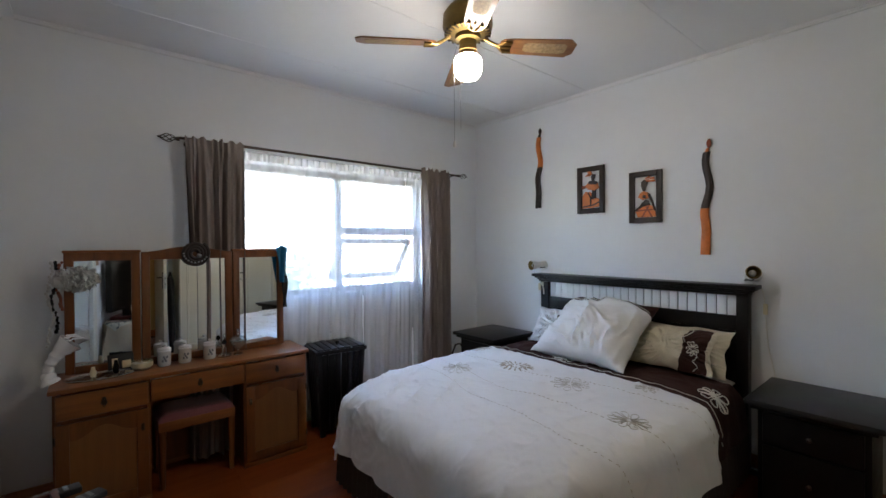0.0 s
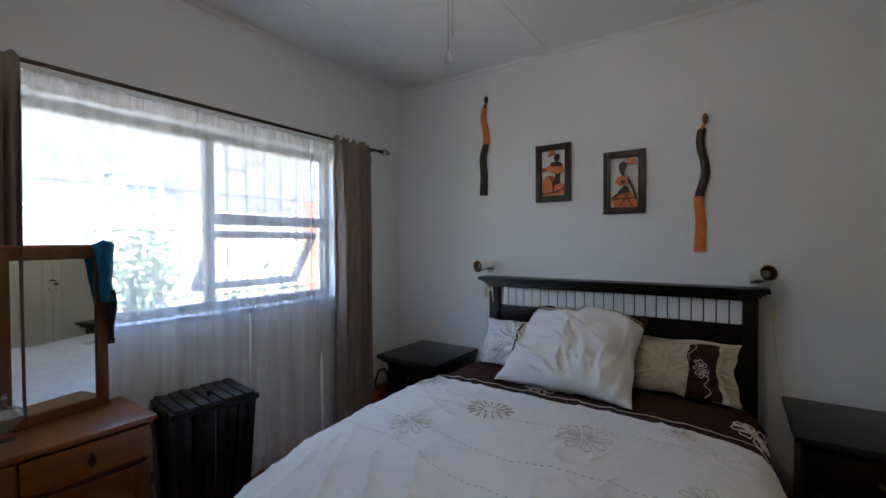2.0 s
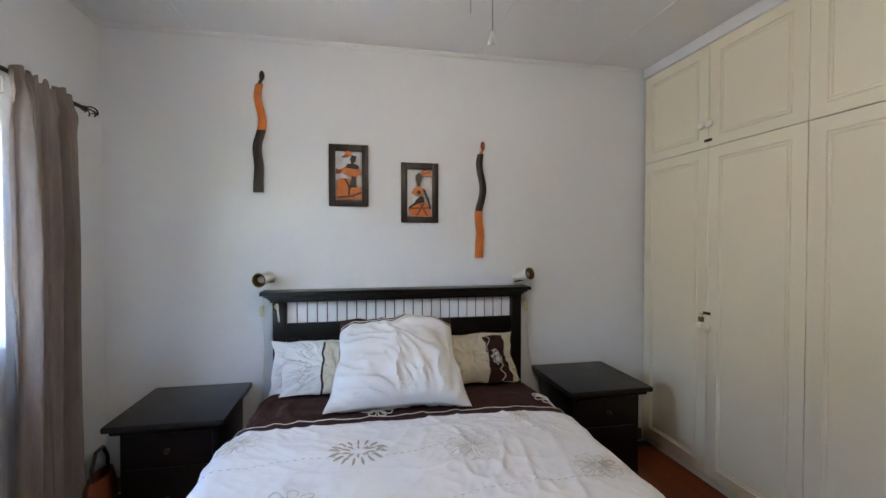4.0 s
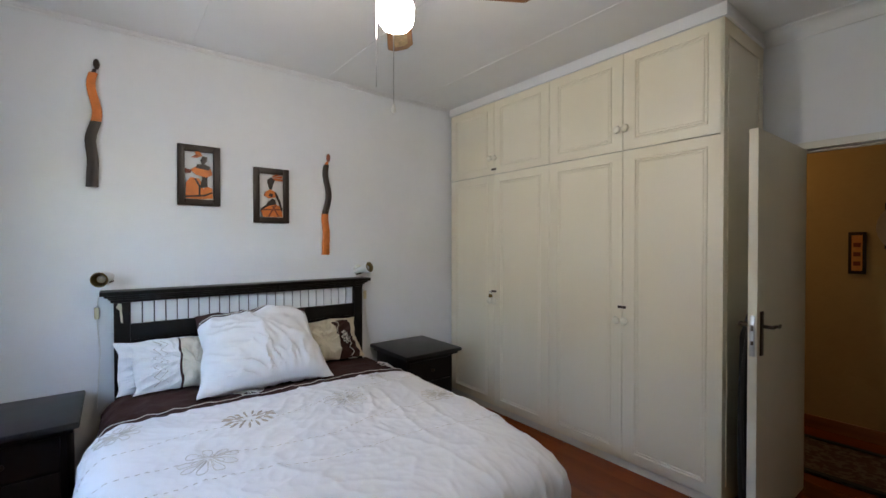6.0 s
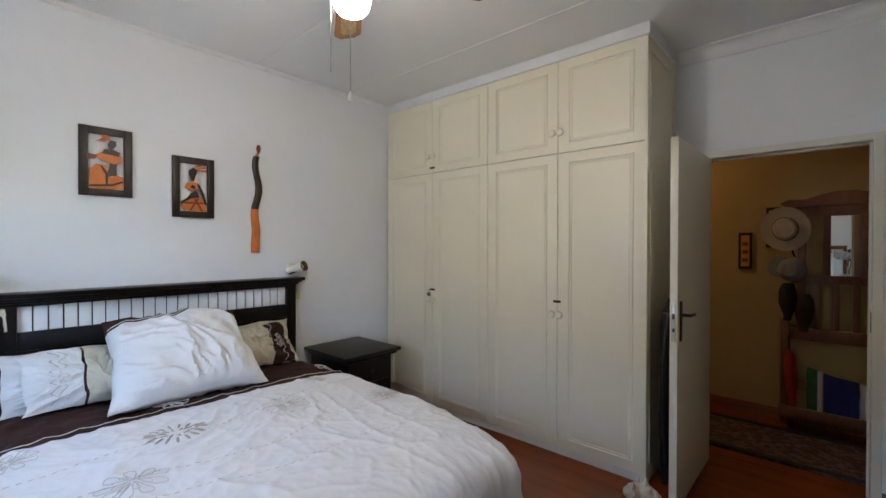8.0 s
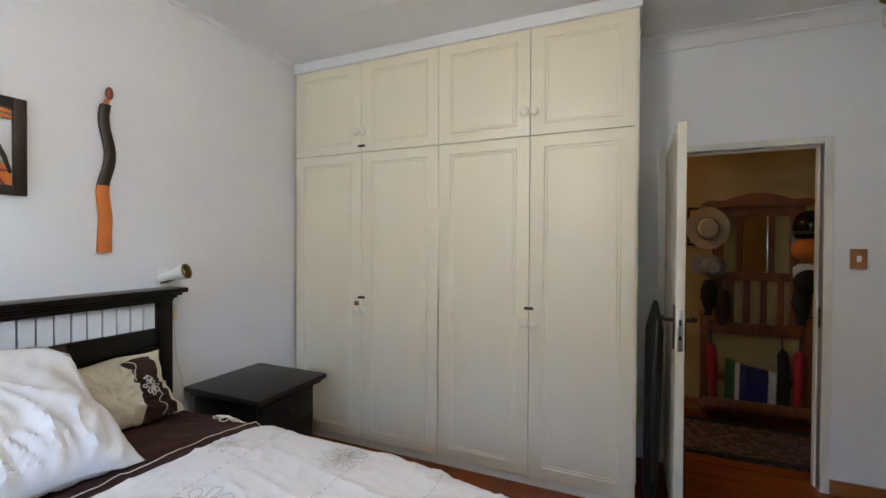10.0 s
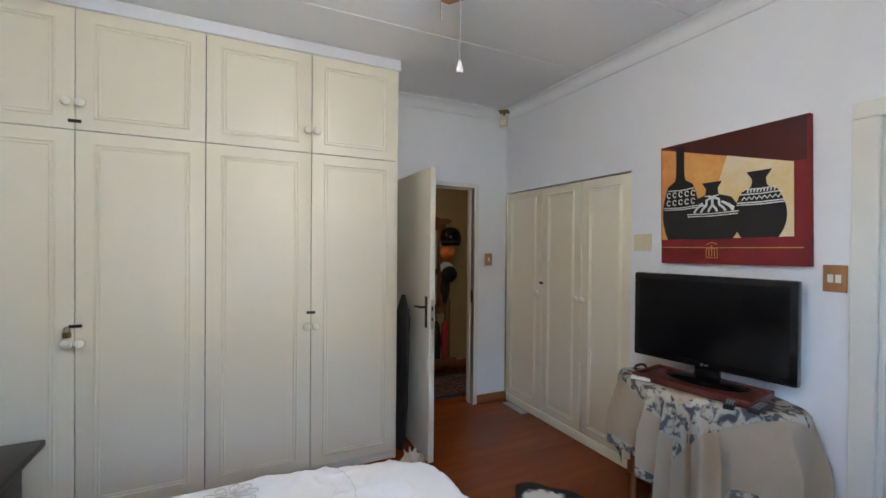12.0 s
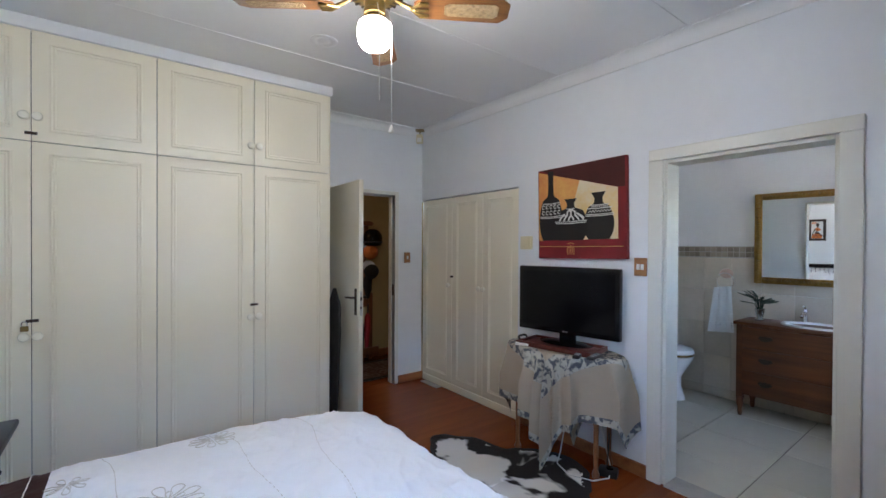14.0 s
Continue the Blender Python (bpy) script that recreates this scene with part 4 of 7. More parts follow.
# ---- pillows ----
def pillow_point(u, v, w, h, t, side, seed, crease=0.046):
    """u, v from -1 to 1 over the face; side +1 front, -1 back."""
    full = 0.55 if h > 0.5 else 0.72
    f = max(0.0, 1 - abs(u) ** 2.2) ** full * max(0.0, 1 - abs(v) ** 2.2) ** full
    ears = 1 - 0.09 * (1 - u * u) * abs(v) ** 3
    ear2 = 1 - 0.09 * (1 - v * v) * abs(u) ** 3
    x = u * w / 2 * ear2
    y = v * h / 2 * ears
    slump = 1.0 if h > 0.5 else 0.0  # a heavy pillow sags: narrow top, full sides
    x *= 1 - slump * 0.05 * v
    ang = math.atan2(v, u)
    r = math.hypot(u, v)
    rays = noise.noise((math.cos(ang) * 4.5 + seed, math.sin(ang) * 4.5, r * 0.7)) + 0.6 * noise.noise((math.cos(ang) * 10 + seed, math.sin(ang) * 10, r * 0.9))
    if slump:
        rays *= 0.25
        a2, r2 = math.atan2(v + 1.5, u - 0.25), math.hypot(v + 1.5, u - 0.25)
        r2 += 0.25 * noise.noise((u * 2, v * 2, 5.5))
        a2 += 0.22 * noise.noise((u * 1.3, v * 1.3, 1.5)) - 0.18 * v
    else:
        a2, r2 = math.atan2(v + 0.35, u - 0.1), math.hypot(v + 0.35, u - 0.1)
    ridge = (1 - abs(noise.noise((a2 * (4.2 if slump else 2.6) + seed, r2 * 0.9, 2.0)))) ** 4 + 0.7 * (1 - abs(noise.noise((a2 * (9.0 if slump else 5.5) + seed, r2 * 1.4, 7.0)))) ** 4
    wr = crease * (1 + 0.2 * slump) * (f ** 0.6) * (0.45 * fbm(u * 1.6 + seed, v * 1.6, side) + 0.4 * rays * min(1, 1.3 * r) + 0.55 * (ridge - 0.7) * min(1, 1.6 * r2))
    return Vector((x + 0.022 * noise.noise((u * 1.5, v * 2.2, seed + 3)), y + 0.022 * noise.noise((u * 2.2, v * 1.5, seed)), side * (t / 2 * f) + wr + 0.003 * fbm(u * 5, v * 5, seed) * (0.3 + f)))


def pillow_mesh(bm, w, h, t, seed, u0=-1.0, u1=1.0, v0=-1.0, v1=1.0, grow=0.0, n=36, crease=0.046):
    """Front and back skins between two lines of the face."""
    for side in (1, -1):
        def fn(p, q):
            s = pillow_point(u0 + (u1 - u0) * p, v0 + (v1 - v0) * q, w, h, t, side, seed, crease)
            s.z += side * grow
            return s
        sheet(bm, fn, n, n)


def pillow(label, m, w, h, t, seed, pieces, group):
    """pieces: (name, material, label, u0, u1, v0, v1)."""
    p = thing("pillow", label, "pillow", m, group)
    for name, mat, lab, u0, u1, v0, v1 in pieces:
        bm = B()
        pillow_mesh(bm, w, h, t, seed, u0, u1, v0, v1, 0.0, 64)
        part(name, bm, mat, p, lab)
    return p


def pillow_thread(p, bm, pts, w, h, t, seed, r=0.0026):
    tube(bm, [pillow_point(u, v, w, h, t, 1, seed) + Vector((0, 0, 0.004)) for u, v in pts], r, 5)


def facing(centre, across, up):
    """A pose whose x runs along across and whose y runs up the face."""
    x = Vector(across).normalized()
    y = Vector(up)
    y = (y - x * y.dot(x)).normalized()
    z = x.cross(y)
    return Matrix.Translation(centre) @ Matrix((x, y, z)).transposed().to_4x4()


# large square cushion leaning on the headboard, brown edge on top
PB = (0.74, 0.65, 0.33, 3.3)
big = pillow("large white square pillow with brown edge leaning on the headboard",
             facing((3.045, 1.872, 0.835), (-0.03, -1, -0.008), (0.51, -0.06, 0.355)), *PB, [
                 ("front", PILLOWW, "", -1, 1, -1, 0.66), ("border", BROWNF, "dark brown border", -1, 1, 0.66, 1)], "pillows on the bed")
bm = B()
pillow_thread(big, bm, [(-0.97 + 1.94 * i / 40, 0.71 + 0.012 * math.sin(i * 0.9)) for i in range(41)], *PB, 0.0026)
for k in range(9):
    an = 2 * math.pi * k / 9
    pillow_thread(big, bm, [(0.1 + 0.12 * math.cos(an) * s * (1 if s < 0.6 else 1), 0.82 + 0.07 * math.sin(an) * s) for s in (0.2, 0.6, 1.0)], *PB, 0.0026)
part("embroidery", bm, STITCHW, big, "white cord and flower embroidery")

PS = (0.62, 0.34, 0.16, 7.1)
right = pillow("cream pillow with a dark brown embroidered band", facing((3.215, 1.425, 0.765), (0.02, -1, 0.0), (0.62, 0, 0.75)), *PS, [
    ("cover", CREAMP, "", -1, 0.40, -1, 1), ("band", BROWNF, "dark brown embroidered band", 0.40, 0.90, -1, 1), ("hem", CREAMP, "", 0.90, 1, -1, 1)], "pillows on the bed")
bm = B()
for k in range(8):
    an = 2 * math.pi * k / 8
    ca, sa = math.cos(an), math.sin(an)
    pts = []
    for i in range(9):
        u = i / 8
        rad, wd = 0.05 + 0.17 * math.sin(math.pi * u), 0.045 * math.sin(2 * math.pi * u)
        pts.append((0.60 + (ca * rad - sa * wd) * 0.62, -0.12 + (sa * rad + ca * wd) * 1.4))
    pillow_thread(right, bm, pts, *PS, 0.003)
pillow_thread(right, bm, [(0.47 + 0.05 * math.sin(i * 0.5), 0.95 - i * 0.075) for i in range(12)], *PS, 0.0026)
pillow_thread(right, bm, [(0.70 + 0.04 * math.sin(i), -0.35 - i * 0.06) for i in range(11)], *PS, 0.0026)
part("embroidery", bm, STITCHW, right, "white looped flower embroidery")

left = pillow("white pillow with zigzag stitching and a dark stripe", facing((3.215, 2.265, 0.765), (0.02, -1, 0), (0.62, 0, 0.75)), 0.58, 0.35, 0.16, 1.9, [
    ("cover", PILLOWW, "", -1, -0.16, -1, 1), ("stripe", BROWNF, "dark piping", -0.16, -0.12, -1, 1), ("back_cover", CREAMP, "", -0.12, 1, -1, 1)], "pillows on the bed")
bm = B()
pillow_thread(left, bm, [(-0.62 + 0.13 * (i % 2), 0.85 - i * 0.17) for i in range(11)], 0.58, 0.35, 0.16, 1.9, 0.0022)
pillow_thread(left, bm, [(-0.50 + 0.13 * (i % 2), 0.80 - i * 0.17) for i in range(10)], 0.58, 0.35, 0.16, 1.9, 0.0018)
part("embroidery", bm, STITCH, left, "zigzag stitching")

for y, s in ((1.33, 4.4), (2.33, 5.5)):
    pillow("plain cream pillow behind the front pillow", facing((3.30, y + (0.06 if y < 2 else -0.03), 0.755), (0.02, -1, 0), (0.50, 0, 0.80)), 0.66, 0.34, 0.15, s, [
        ("cover", CREAMP if y < 2 else PILLOWW, "", -1, 1, -1, 1)], "pillows on the bed")
bm = B()
sheet(bm, lambda u, v: Vector((2.98 + 0.40 * u, BYA + 0.05 + (BYB - BYA - 0.08) * v, BTOP - 0.006 + 0.004 * fbm(u * 3, v * 6, 2) - 0.10 * max(0, abs(v - 0.5) - 0.475) * 40 * 0.1)), 10, 40, 0.008)
solid("bed_sheet", bm, PILLOWW, "pale fitted sheet at the head of the mattress", "bed sheet")


# ---- bedside tables ----
def nightstand(m, label):
    t = thing("bedside_table", label, "bedside table", m, "bedside tables")
    bm = B()
    box(bm, -0.29, -0.275, 0.600, 0.29, 0.275, 0.632, 0.010)
    part("top", bm, BLACKTOP, t, "satin black top with rounded edge")
    bm = B()
    box(bm, -0.265, -0.25, 0.578, 0.27, 0.25, 0.600, 0.006)
    part("moulding", bm, BLACKW, t)
    bm = B()
    box(bm, -0.22, -0.225, 0.05, 0.26, 0.225, 0.578, 0.005)
    part("body", bm, BLACKW, t)
    for z0, z1, name in ((0.40, 0.56, "drawer"), (0.09, 0.385, "cupboard_door")):
        bm = B()
        box(bm, -0.234, -0.20, z0, -0.219, 0.20, z1, 0.004)
        d = part(name, bm, BLACKW, t)
        bm = B()
        rod(bm, (-0.234, 0, (z0 + z1) / 2), (-0.252, 0, (z0 + z1) / 2), 0.006)
        ball(bm, (-0.258, 0, (z0 + z1) / 2), 0.013, 10)
        part("knob", bm, DARKMETAL, d)
    for x in (-0.20, 0.20):
        for y in (-0.205, 0.165):
            bm = B()
            box(bm, x, y, 0.0, x + 0.04, y + 0.04, 0.052, 0.003)
            part("foot", bm, BLACKW, t)
    return t


nightstand(pose(3.165, 0.605, 0), "black-stained wooden bedside table beside the wardrobe")
nightstand(pose(3.165, 3.035, 0), "black-stained wooden bedside table beside the curtain")


# a brown bag on the floor between bedside table and curtain
lb = thing("leather_bag", "brown leather bag on the floor beside the curtain", "bag", pose(3.02, 3.385, 0.0, 0, 0, 4))
bm = B()
def leather(u, v):
    an = 2 * math.pi * u
    k = (0.5 + 0.62 * math.sin(math.pi * (0.12 + 0.74 * v)) ** 0.8) * (1 + 0.06 * noise.noise((2 * math.cos(an), 2 * math.sin(an), v * 5)))
    return Vector((0.125 * k * math.cos(an), 0.045 * k * math.sin(an), 0.004 + 0.34 * v))
sheet(bm, leather, 24, 18)
bmesh.ops.holes_fill(bm, edges=[e for e in bm.edges if e.is_boundary], sides=60)
part("body", bm, REDW, lb)
bm = B()
tube(bm, [(-0.075, 0, 0.30), (-0.085, 0.0, 0.40), (-0.04, 0.0, 0.47), (0.03, 0.0, 0.47), (0.075, 0.0, 0.40), (0.070, 0, 0.30)], 0.009, 8)
part("strap", bm, DARKW, lb)


# ---- reading spots over the headboard ----
def wall_spot(m, aim, label):
    t = thing("wall_spotlight", label, "wall lamp", m, "bedside wall lamps")
    bm = B()
    lathe(bm, [(0, 0.0), (0.038, 0.0), (0.038, 0.012), (0.030, 0.020), (0, 0.022)], Matrix.Rotation(radians(-90), 4, "Y"), 20)
    part("wall_plate", bm, WHITEP, t)
    bm = B()
    tube(bm, [(-0.018, 0, 0), (-0.05, 0, 0.004), (-0.075, 0, 0.0)], 0.009, 8)
    ball(bm, (-0.08, 0, 0), 0.016, 10)
    part("arm", bm, WHITEP, t)
    d = Vector(aim).normalized()
    mm = Matrix.Translation((-0.085, 0, 0.005)) @ d.to_track_quat("Z", "Y").to_matrix().to_4x4()
    bm = B()
    lathe(bm, [(0.0, -0.075), (0.018, -0.072), (0.024, -0.05), (0.025, 0.0), (0.033, 0.025), (0.037, 0.065), (0.0355, 0.066)], mm, 20)
    sh = part("shade", bm, WHITEP, t, "ivory cylindrical shade")
    bm = B()
    lathe(bm, [(0.0368, 0.060), (0.0385, 0.063), (0.0368, 0.068), (0.033, 0.066), (0.029, 0.035), (0.018, 0.012), (0, 0.011)], mm, 20)
    part("reflector", bm, BRASS, sh, "dark brass reflector and rim")
    bm = B()
    for i in range(5):
        box(bm, -0.020 + i * 0.009, -0.0265, -0.06, -0.017 + i * 0.009, -0.020, -0.012, 0, mm)
    part("cooling_slots", bm, DARKMETAL, sh)
    bm = B()
    lathe(bm, [(0.0, 0.054), (0.010, 0.052), (0.018, 0.044), (0.019, 0.034), (0.012, 0.014), (0, 0.0125)], mm, 18)
    part("bulb", bm, STEEL, sh, "silvered reflector bulb")
    return t


wall_spot(pose(XE - 0.001, 2.665, 1.285) @ Matrix.Scale(1.15, 4), (-0.90, 0.32, -0.06), "ivory wall spotlight beside the window end of the headboard")
wall_spot(pose(XE - 0.001, 0.975, 1.275) @ Matrix.Scale(1.12, 4), (-0.85, -0.42, 0.28), "ivory wall spotlight beside the wardrobe end of the headboard")
for y0, pts in ((0.93, [(3.482, 0.955, 1.24), (3.480, 0.925, 1.15), (3.478, 0.915, 1.00), (3.480, 0.90, 0.80), (3.478, 0.87, 0.66), (3.470, 0.86, 0.55)]),
                (2.70, [(3.482, 2.67, 1.25), (3.480, 2.700, 1.16), (3.479, 2.705, 1.02), (3.480, 2.690, 0.84), (3.478, 2.70, 0.68), (3.470, 2.71, 0.5)])):
    c = thing("lamp_cord", "white lamp cord with an inline switch", "cord", pose(0, 0, 0), "lamp cords")
    bm = B()
    tube(bm, pts, 0.0032, 6)
    part("cord", bm, WHITEP, c)
    bm = B()
    x, y, z = pts[2]
    box(bm, x - 0.012, y - 0.012, z + 0.02, x + 0.006, y + 0.012, z + 0.09, 0.006)
    part("switch", bm, IVORYP, c)
k = thing("cord_tassel", "cream knotted cord hung on the headboard post", "cord", pose(0, 0, 0))
bm = B()
tube(bm, [(3.376, 2.595, 1.135), (3.372, 2.60, 1.115), (3.374, 2.59, 1.10)], 0.012, 8, [0.7, 1.3, 0.8])
tube(bm, [(3.374, 2.592, 1.10), (3.376, 2.588, 1.06), (3.378, 2.585, 1.02)], 0.008, 8, [0.7, 0.8, 0.7])
part("knot", bm, CREAMP, k)


# ---- carvings on the bed wall ----
def stick(y, z0, z1, upper, lower, seed, label):
    """A long wavy carved stick with a knob for a head."""
    h = z1 - z0
    root = thing("wall_carving", label, "wall carving", pose(XE - 0.014, y, z0), "long wall carvings")
    wav = lambda v: 0.020 * (0.5 - v) - 0.016 * math.cos(2 * math.pi * (v - 0.57 - seed) / 0.46) * min(1.0, max(0.0, (v - 0.12) / 0.3))
    def length(name, v0, v1, mat, w0, w1):
        bm = B()
        n = 16
        rings = []
        for i in range(n + 1):
            v = v0 + (v1 - v0) * i / n
            w = w0 + (w1 - w0) * i / n
            c = wav(v)
            rings.append([bm.verts.new((dx, c + dy * w, v * h)) for dx, dy in ((0.010, -0.5), (-0.006, -0.5), (-0.012, -0.2), (-0.012, 0.2), (-0.006, 0.5), (0.010, 0.5))])
        for a, b in zip(rings, rings[1:]):
            for q in range(6):
                bm.faces.new((a[q], a[(q + 1) % 6], b[(q + 1) % 6], b[q]))
        bm.faces.new(rings[0][::-1])
        bm.faces.new(rings[-1])
        part(name, bm, mat, root)
    length("lower_length", 0.0, lower, ORANGEW if upper is DARKW else DARKW, 0.060, 0.052)
    length("upper_length", lower + 0.001, 0.885, upper, 0.050, 0.042)
    length("collar", 0.886, 0.915, ORANGEW if upper is DARKW else DARKW, 0.024, 0.016)
    bm = B()
    ball(bm, (-0.002, wav(0.95), 0.955 * h), 0.019, 12, (0.8, 0.85, 1.75))
    part("knob", bm, REDW if upper is DARKW else DARKW, root)


stick(2.71, 1.835, 2.605, ORANGEW, 0.51, 0.0, "long wavy carved stick, orange above and dark below")
stick(1.255, 1.405, 2.225, DARKW, 0.40, 0.01, "long wavy carved stick, dark above and orange below")


def carved_panel(y, z, flip, label):
    """A dark frame round cut-out shapes in orange and dark wood."""
    t = thing("carved_panel", label, "wall panel", pose(XE - 0.003, y, z, 0, 0, 0), "framed carved panels")
    w, h = 0.255, 0.405
    for n, q in (("frame_side", (-w / 2, -h / 2, -w / 2 + 0.042, h / 2)), ("frame_side", (w / 2 - 0.042, -h / 2, w / 2, h / 2)),
                 ("frame_end", (-w / 2 + 0.042, -h / 2, w / 2 - 0.042, -h / 2 + 0.042)), ("frame_end", (-w / 2 + 0.042, h / 2 - 0.042, w / 2 - 0.042, h / 2))):
        bm = B()
        box(bm, -0.024, q[0], q[1], -0.002, q[2], q[3], 0.002)
        part(n, bm, DARKW, t)
    lay = Matrix(((0, 0, -1, -0.006), (-1, 0, 0, 0), (0, 1, 0, 0), (0, 0, 0, 1)))
    if flip > 0:    # seated shape with a broad jar-like body
        shapes = [
            (ORANGEW, [(-0.082, -0.158), (0.020, -0.158), (0.022, -0.060), (0.000, -0.020), (-0.050, -0.015), (-0.078, -0.050)]),
            (ORANGEW, [(0.022, -0.158), (0.082, -0.150), (0.080, -0.085), (0.050, -0.070), (0.018, -0.090)]),
            (DARKW, [(-0.082, -0.150), (0.030, -0.140), (0.082, -0.115), (0.080, -0.105), (0.025, -0.128), (-0.082, -0.140)]),
            (DARKW, [(-0.004, -0.140), (0.006, -0.140), (0.008, -0.070), (-0.020, -0.020), (-0.030, -0.022), (-0.005, -0.070)]),
            (DARKW, [(0.000, -0.085), (0.050, -0.075), (0.048, -0.020), (0.062, 0.030), (0.010, 0.030), (0.018, -0.020)]),
            (ORANGEW, [(-0.055, 0.035), (-0.020, 0.005), (0.040, -0.010), (0.080, 0.010), (0.070, 0.050), (0.020, 0.048), (-0.020, 0.060)]),
            (REDW, [(-0.083, 0.010), (-0.050, 0.015), (-0.045, 0.035), (-0.083, 0.042)]),
            (DARKW, [(-0.020, 0.050), (0.060, 0.040), (0.068, 0.062), (0.035, 0.078), (-0.012, 0.076)]),
            (DARKW, [(0.016, 0.078), (0.030, 0.078), (0.046, 0.100), (0.048, 0.128), (0.018, 0.132), (0.008, 0.104)]),
            (ORANGEW, [(-0.048, 0.118), (-0.010, 0.120), (0.020, 0.134), (0.004, 0.160), (-0.026, 0.160), (-0.020, 0.140)]),
            (REDW, [(-0.030, 0.124), (-0.004, 0.130), (-0.006, 0.138), (-0.028, 0.134)]),
        ]
    else:           # bending shape with a long skirt and a fan of plumes
        shapes = [
            (ORANGEW, [(-0.060, -0.158), (0.080, -0.158), (0.074, -0.085), (0.030, -0.062), (-0.020, -0.072), (-0.078, -0.110)]),
            (REDW, [(-0.078, -0.112), (0.078, -0.106), (0.078, -0.096), (-0.070, -0.100)]),
            (REDW, [(-0.030, -0.158), (-0.018, -0.158), (0.034, -0.072), (0.022, -0.070)]),
            (REDW, [(0.046, -0.158), (0.058, -0.158), (0.012, -0.076), (0.002, -0.078)]),
            (DARKW, [(-0.040, -0.080), (0.034, -0.064), (0.026, -0.030), (0.004, -0.020), (-0.020, -0.045)]),
            (ORANGEW, [(-0.055, 0.000), (-0.020, -0.022), (0.030, -0.010), (0.026, 0.030), (-0.010, 0.046), (-0.040, 0.030)]),
            (DARKW, [(-0.022, -0.004), (0.004, -0.012), (0.010, 0.010), (-0.014, 0.018)]),
            (DARKW, [(0.020, 0.030), (0.036, 0.020), (0.062, -0.040), (0.080, -0.110), (0.070, -0.112), (0.050, -0.050), (0.024, 0.004)]),
            (DARKW, [(-0.020, -0.040), (-0.040, -0.070), (-0.078, -0.098), (-0.074, -0.108), (-0.030, -0.082), (-0.008, -0.052)]),
            (DARKW, [(-0.016, 0.046), (0.000, 0.044), (0.010, 0.082), (0.022, 0.118), (-0.006, 0.136), (-0.028, 0.118), (-0.030, 0.092)]),
            (ORANGEW, [(0.004, 0.128), (0.018, 0.116), (0.078, 0.112), (0.078, 0.126)]),
            (ORANGEW, [(0.004, 0.132), (0.076, 0.134), (0.070, 0.150)]),
            (ORANGEW, [(-0.002, 0.136), (0.056, 0.152), (0.030, 0.160)]),
        ]
    for i, (mat, poly) in enumerate(shapes):
        bm = B()
        prism(bm, poly, lay @ Matrix.Translation((0, 0, 0.001 * i)), 0.009)
        part("carved_shape", bm, mat, t, smooth=False)


carved_panel(2.158, 1.956, 1, "dark framed panel of orange and black cut-out shapes")
carved_panel(1.686, 1.852, -1, "dark framed panel of curved orange and black cut-outs")

# ---- dressing table ----
dresser = thing("dressing_table", "pine kneehole dressing table with arched door panels", "dressing table", pose(0.645, 3.165, 0) @ Matrix.Diagonal((1.047, 0.80, 0.947, 1)))
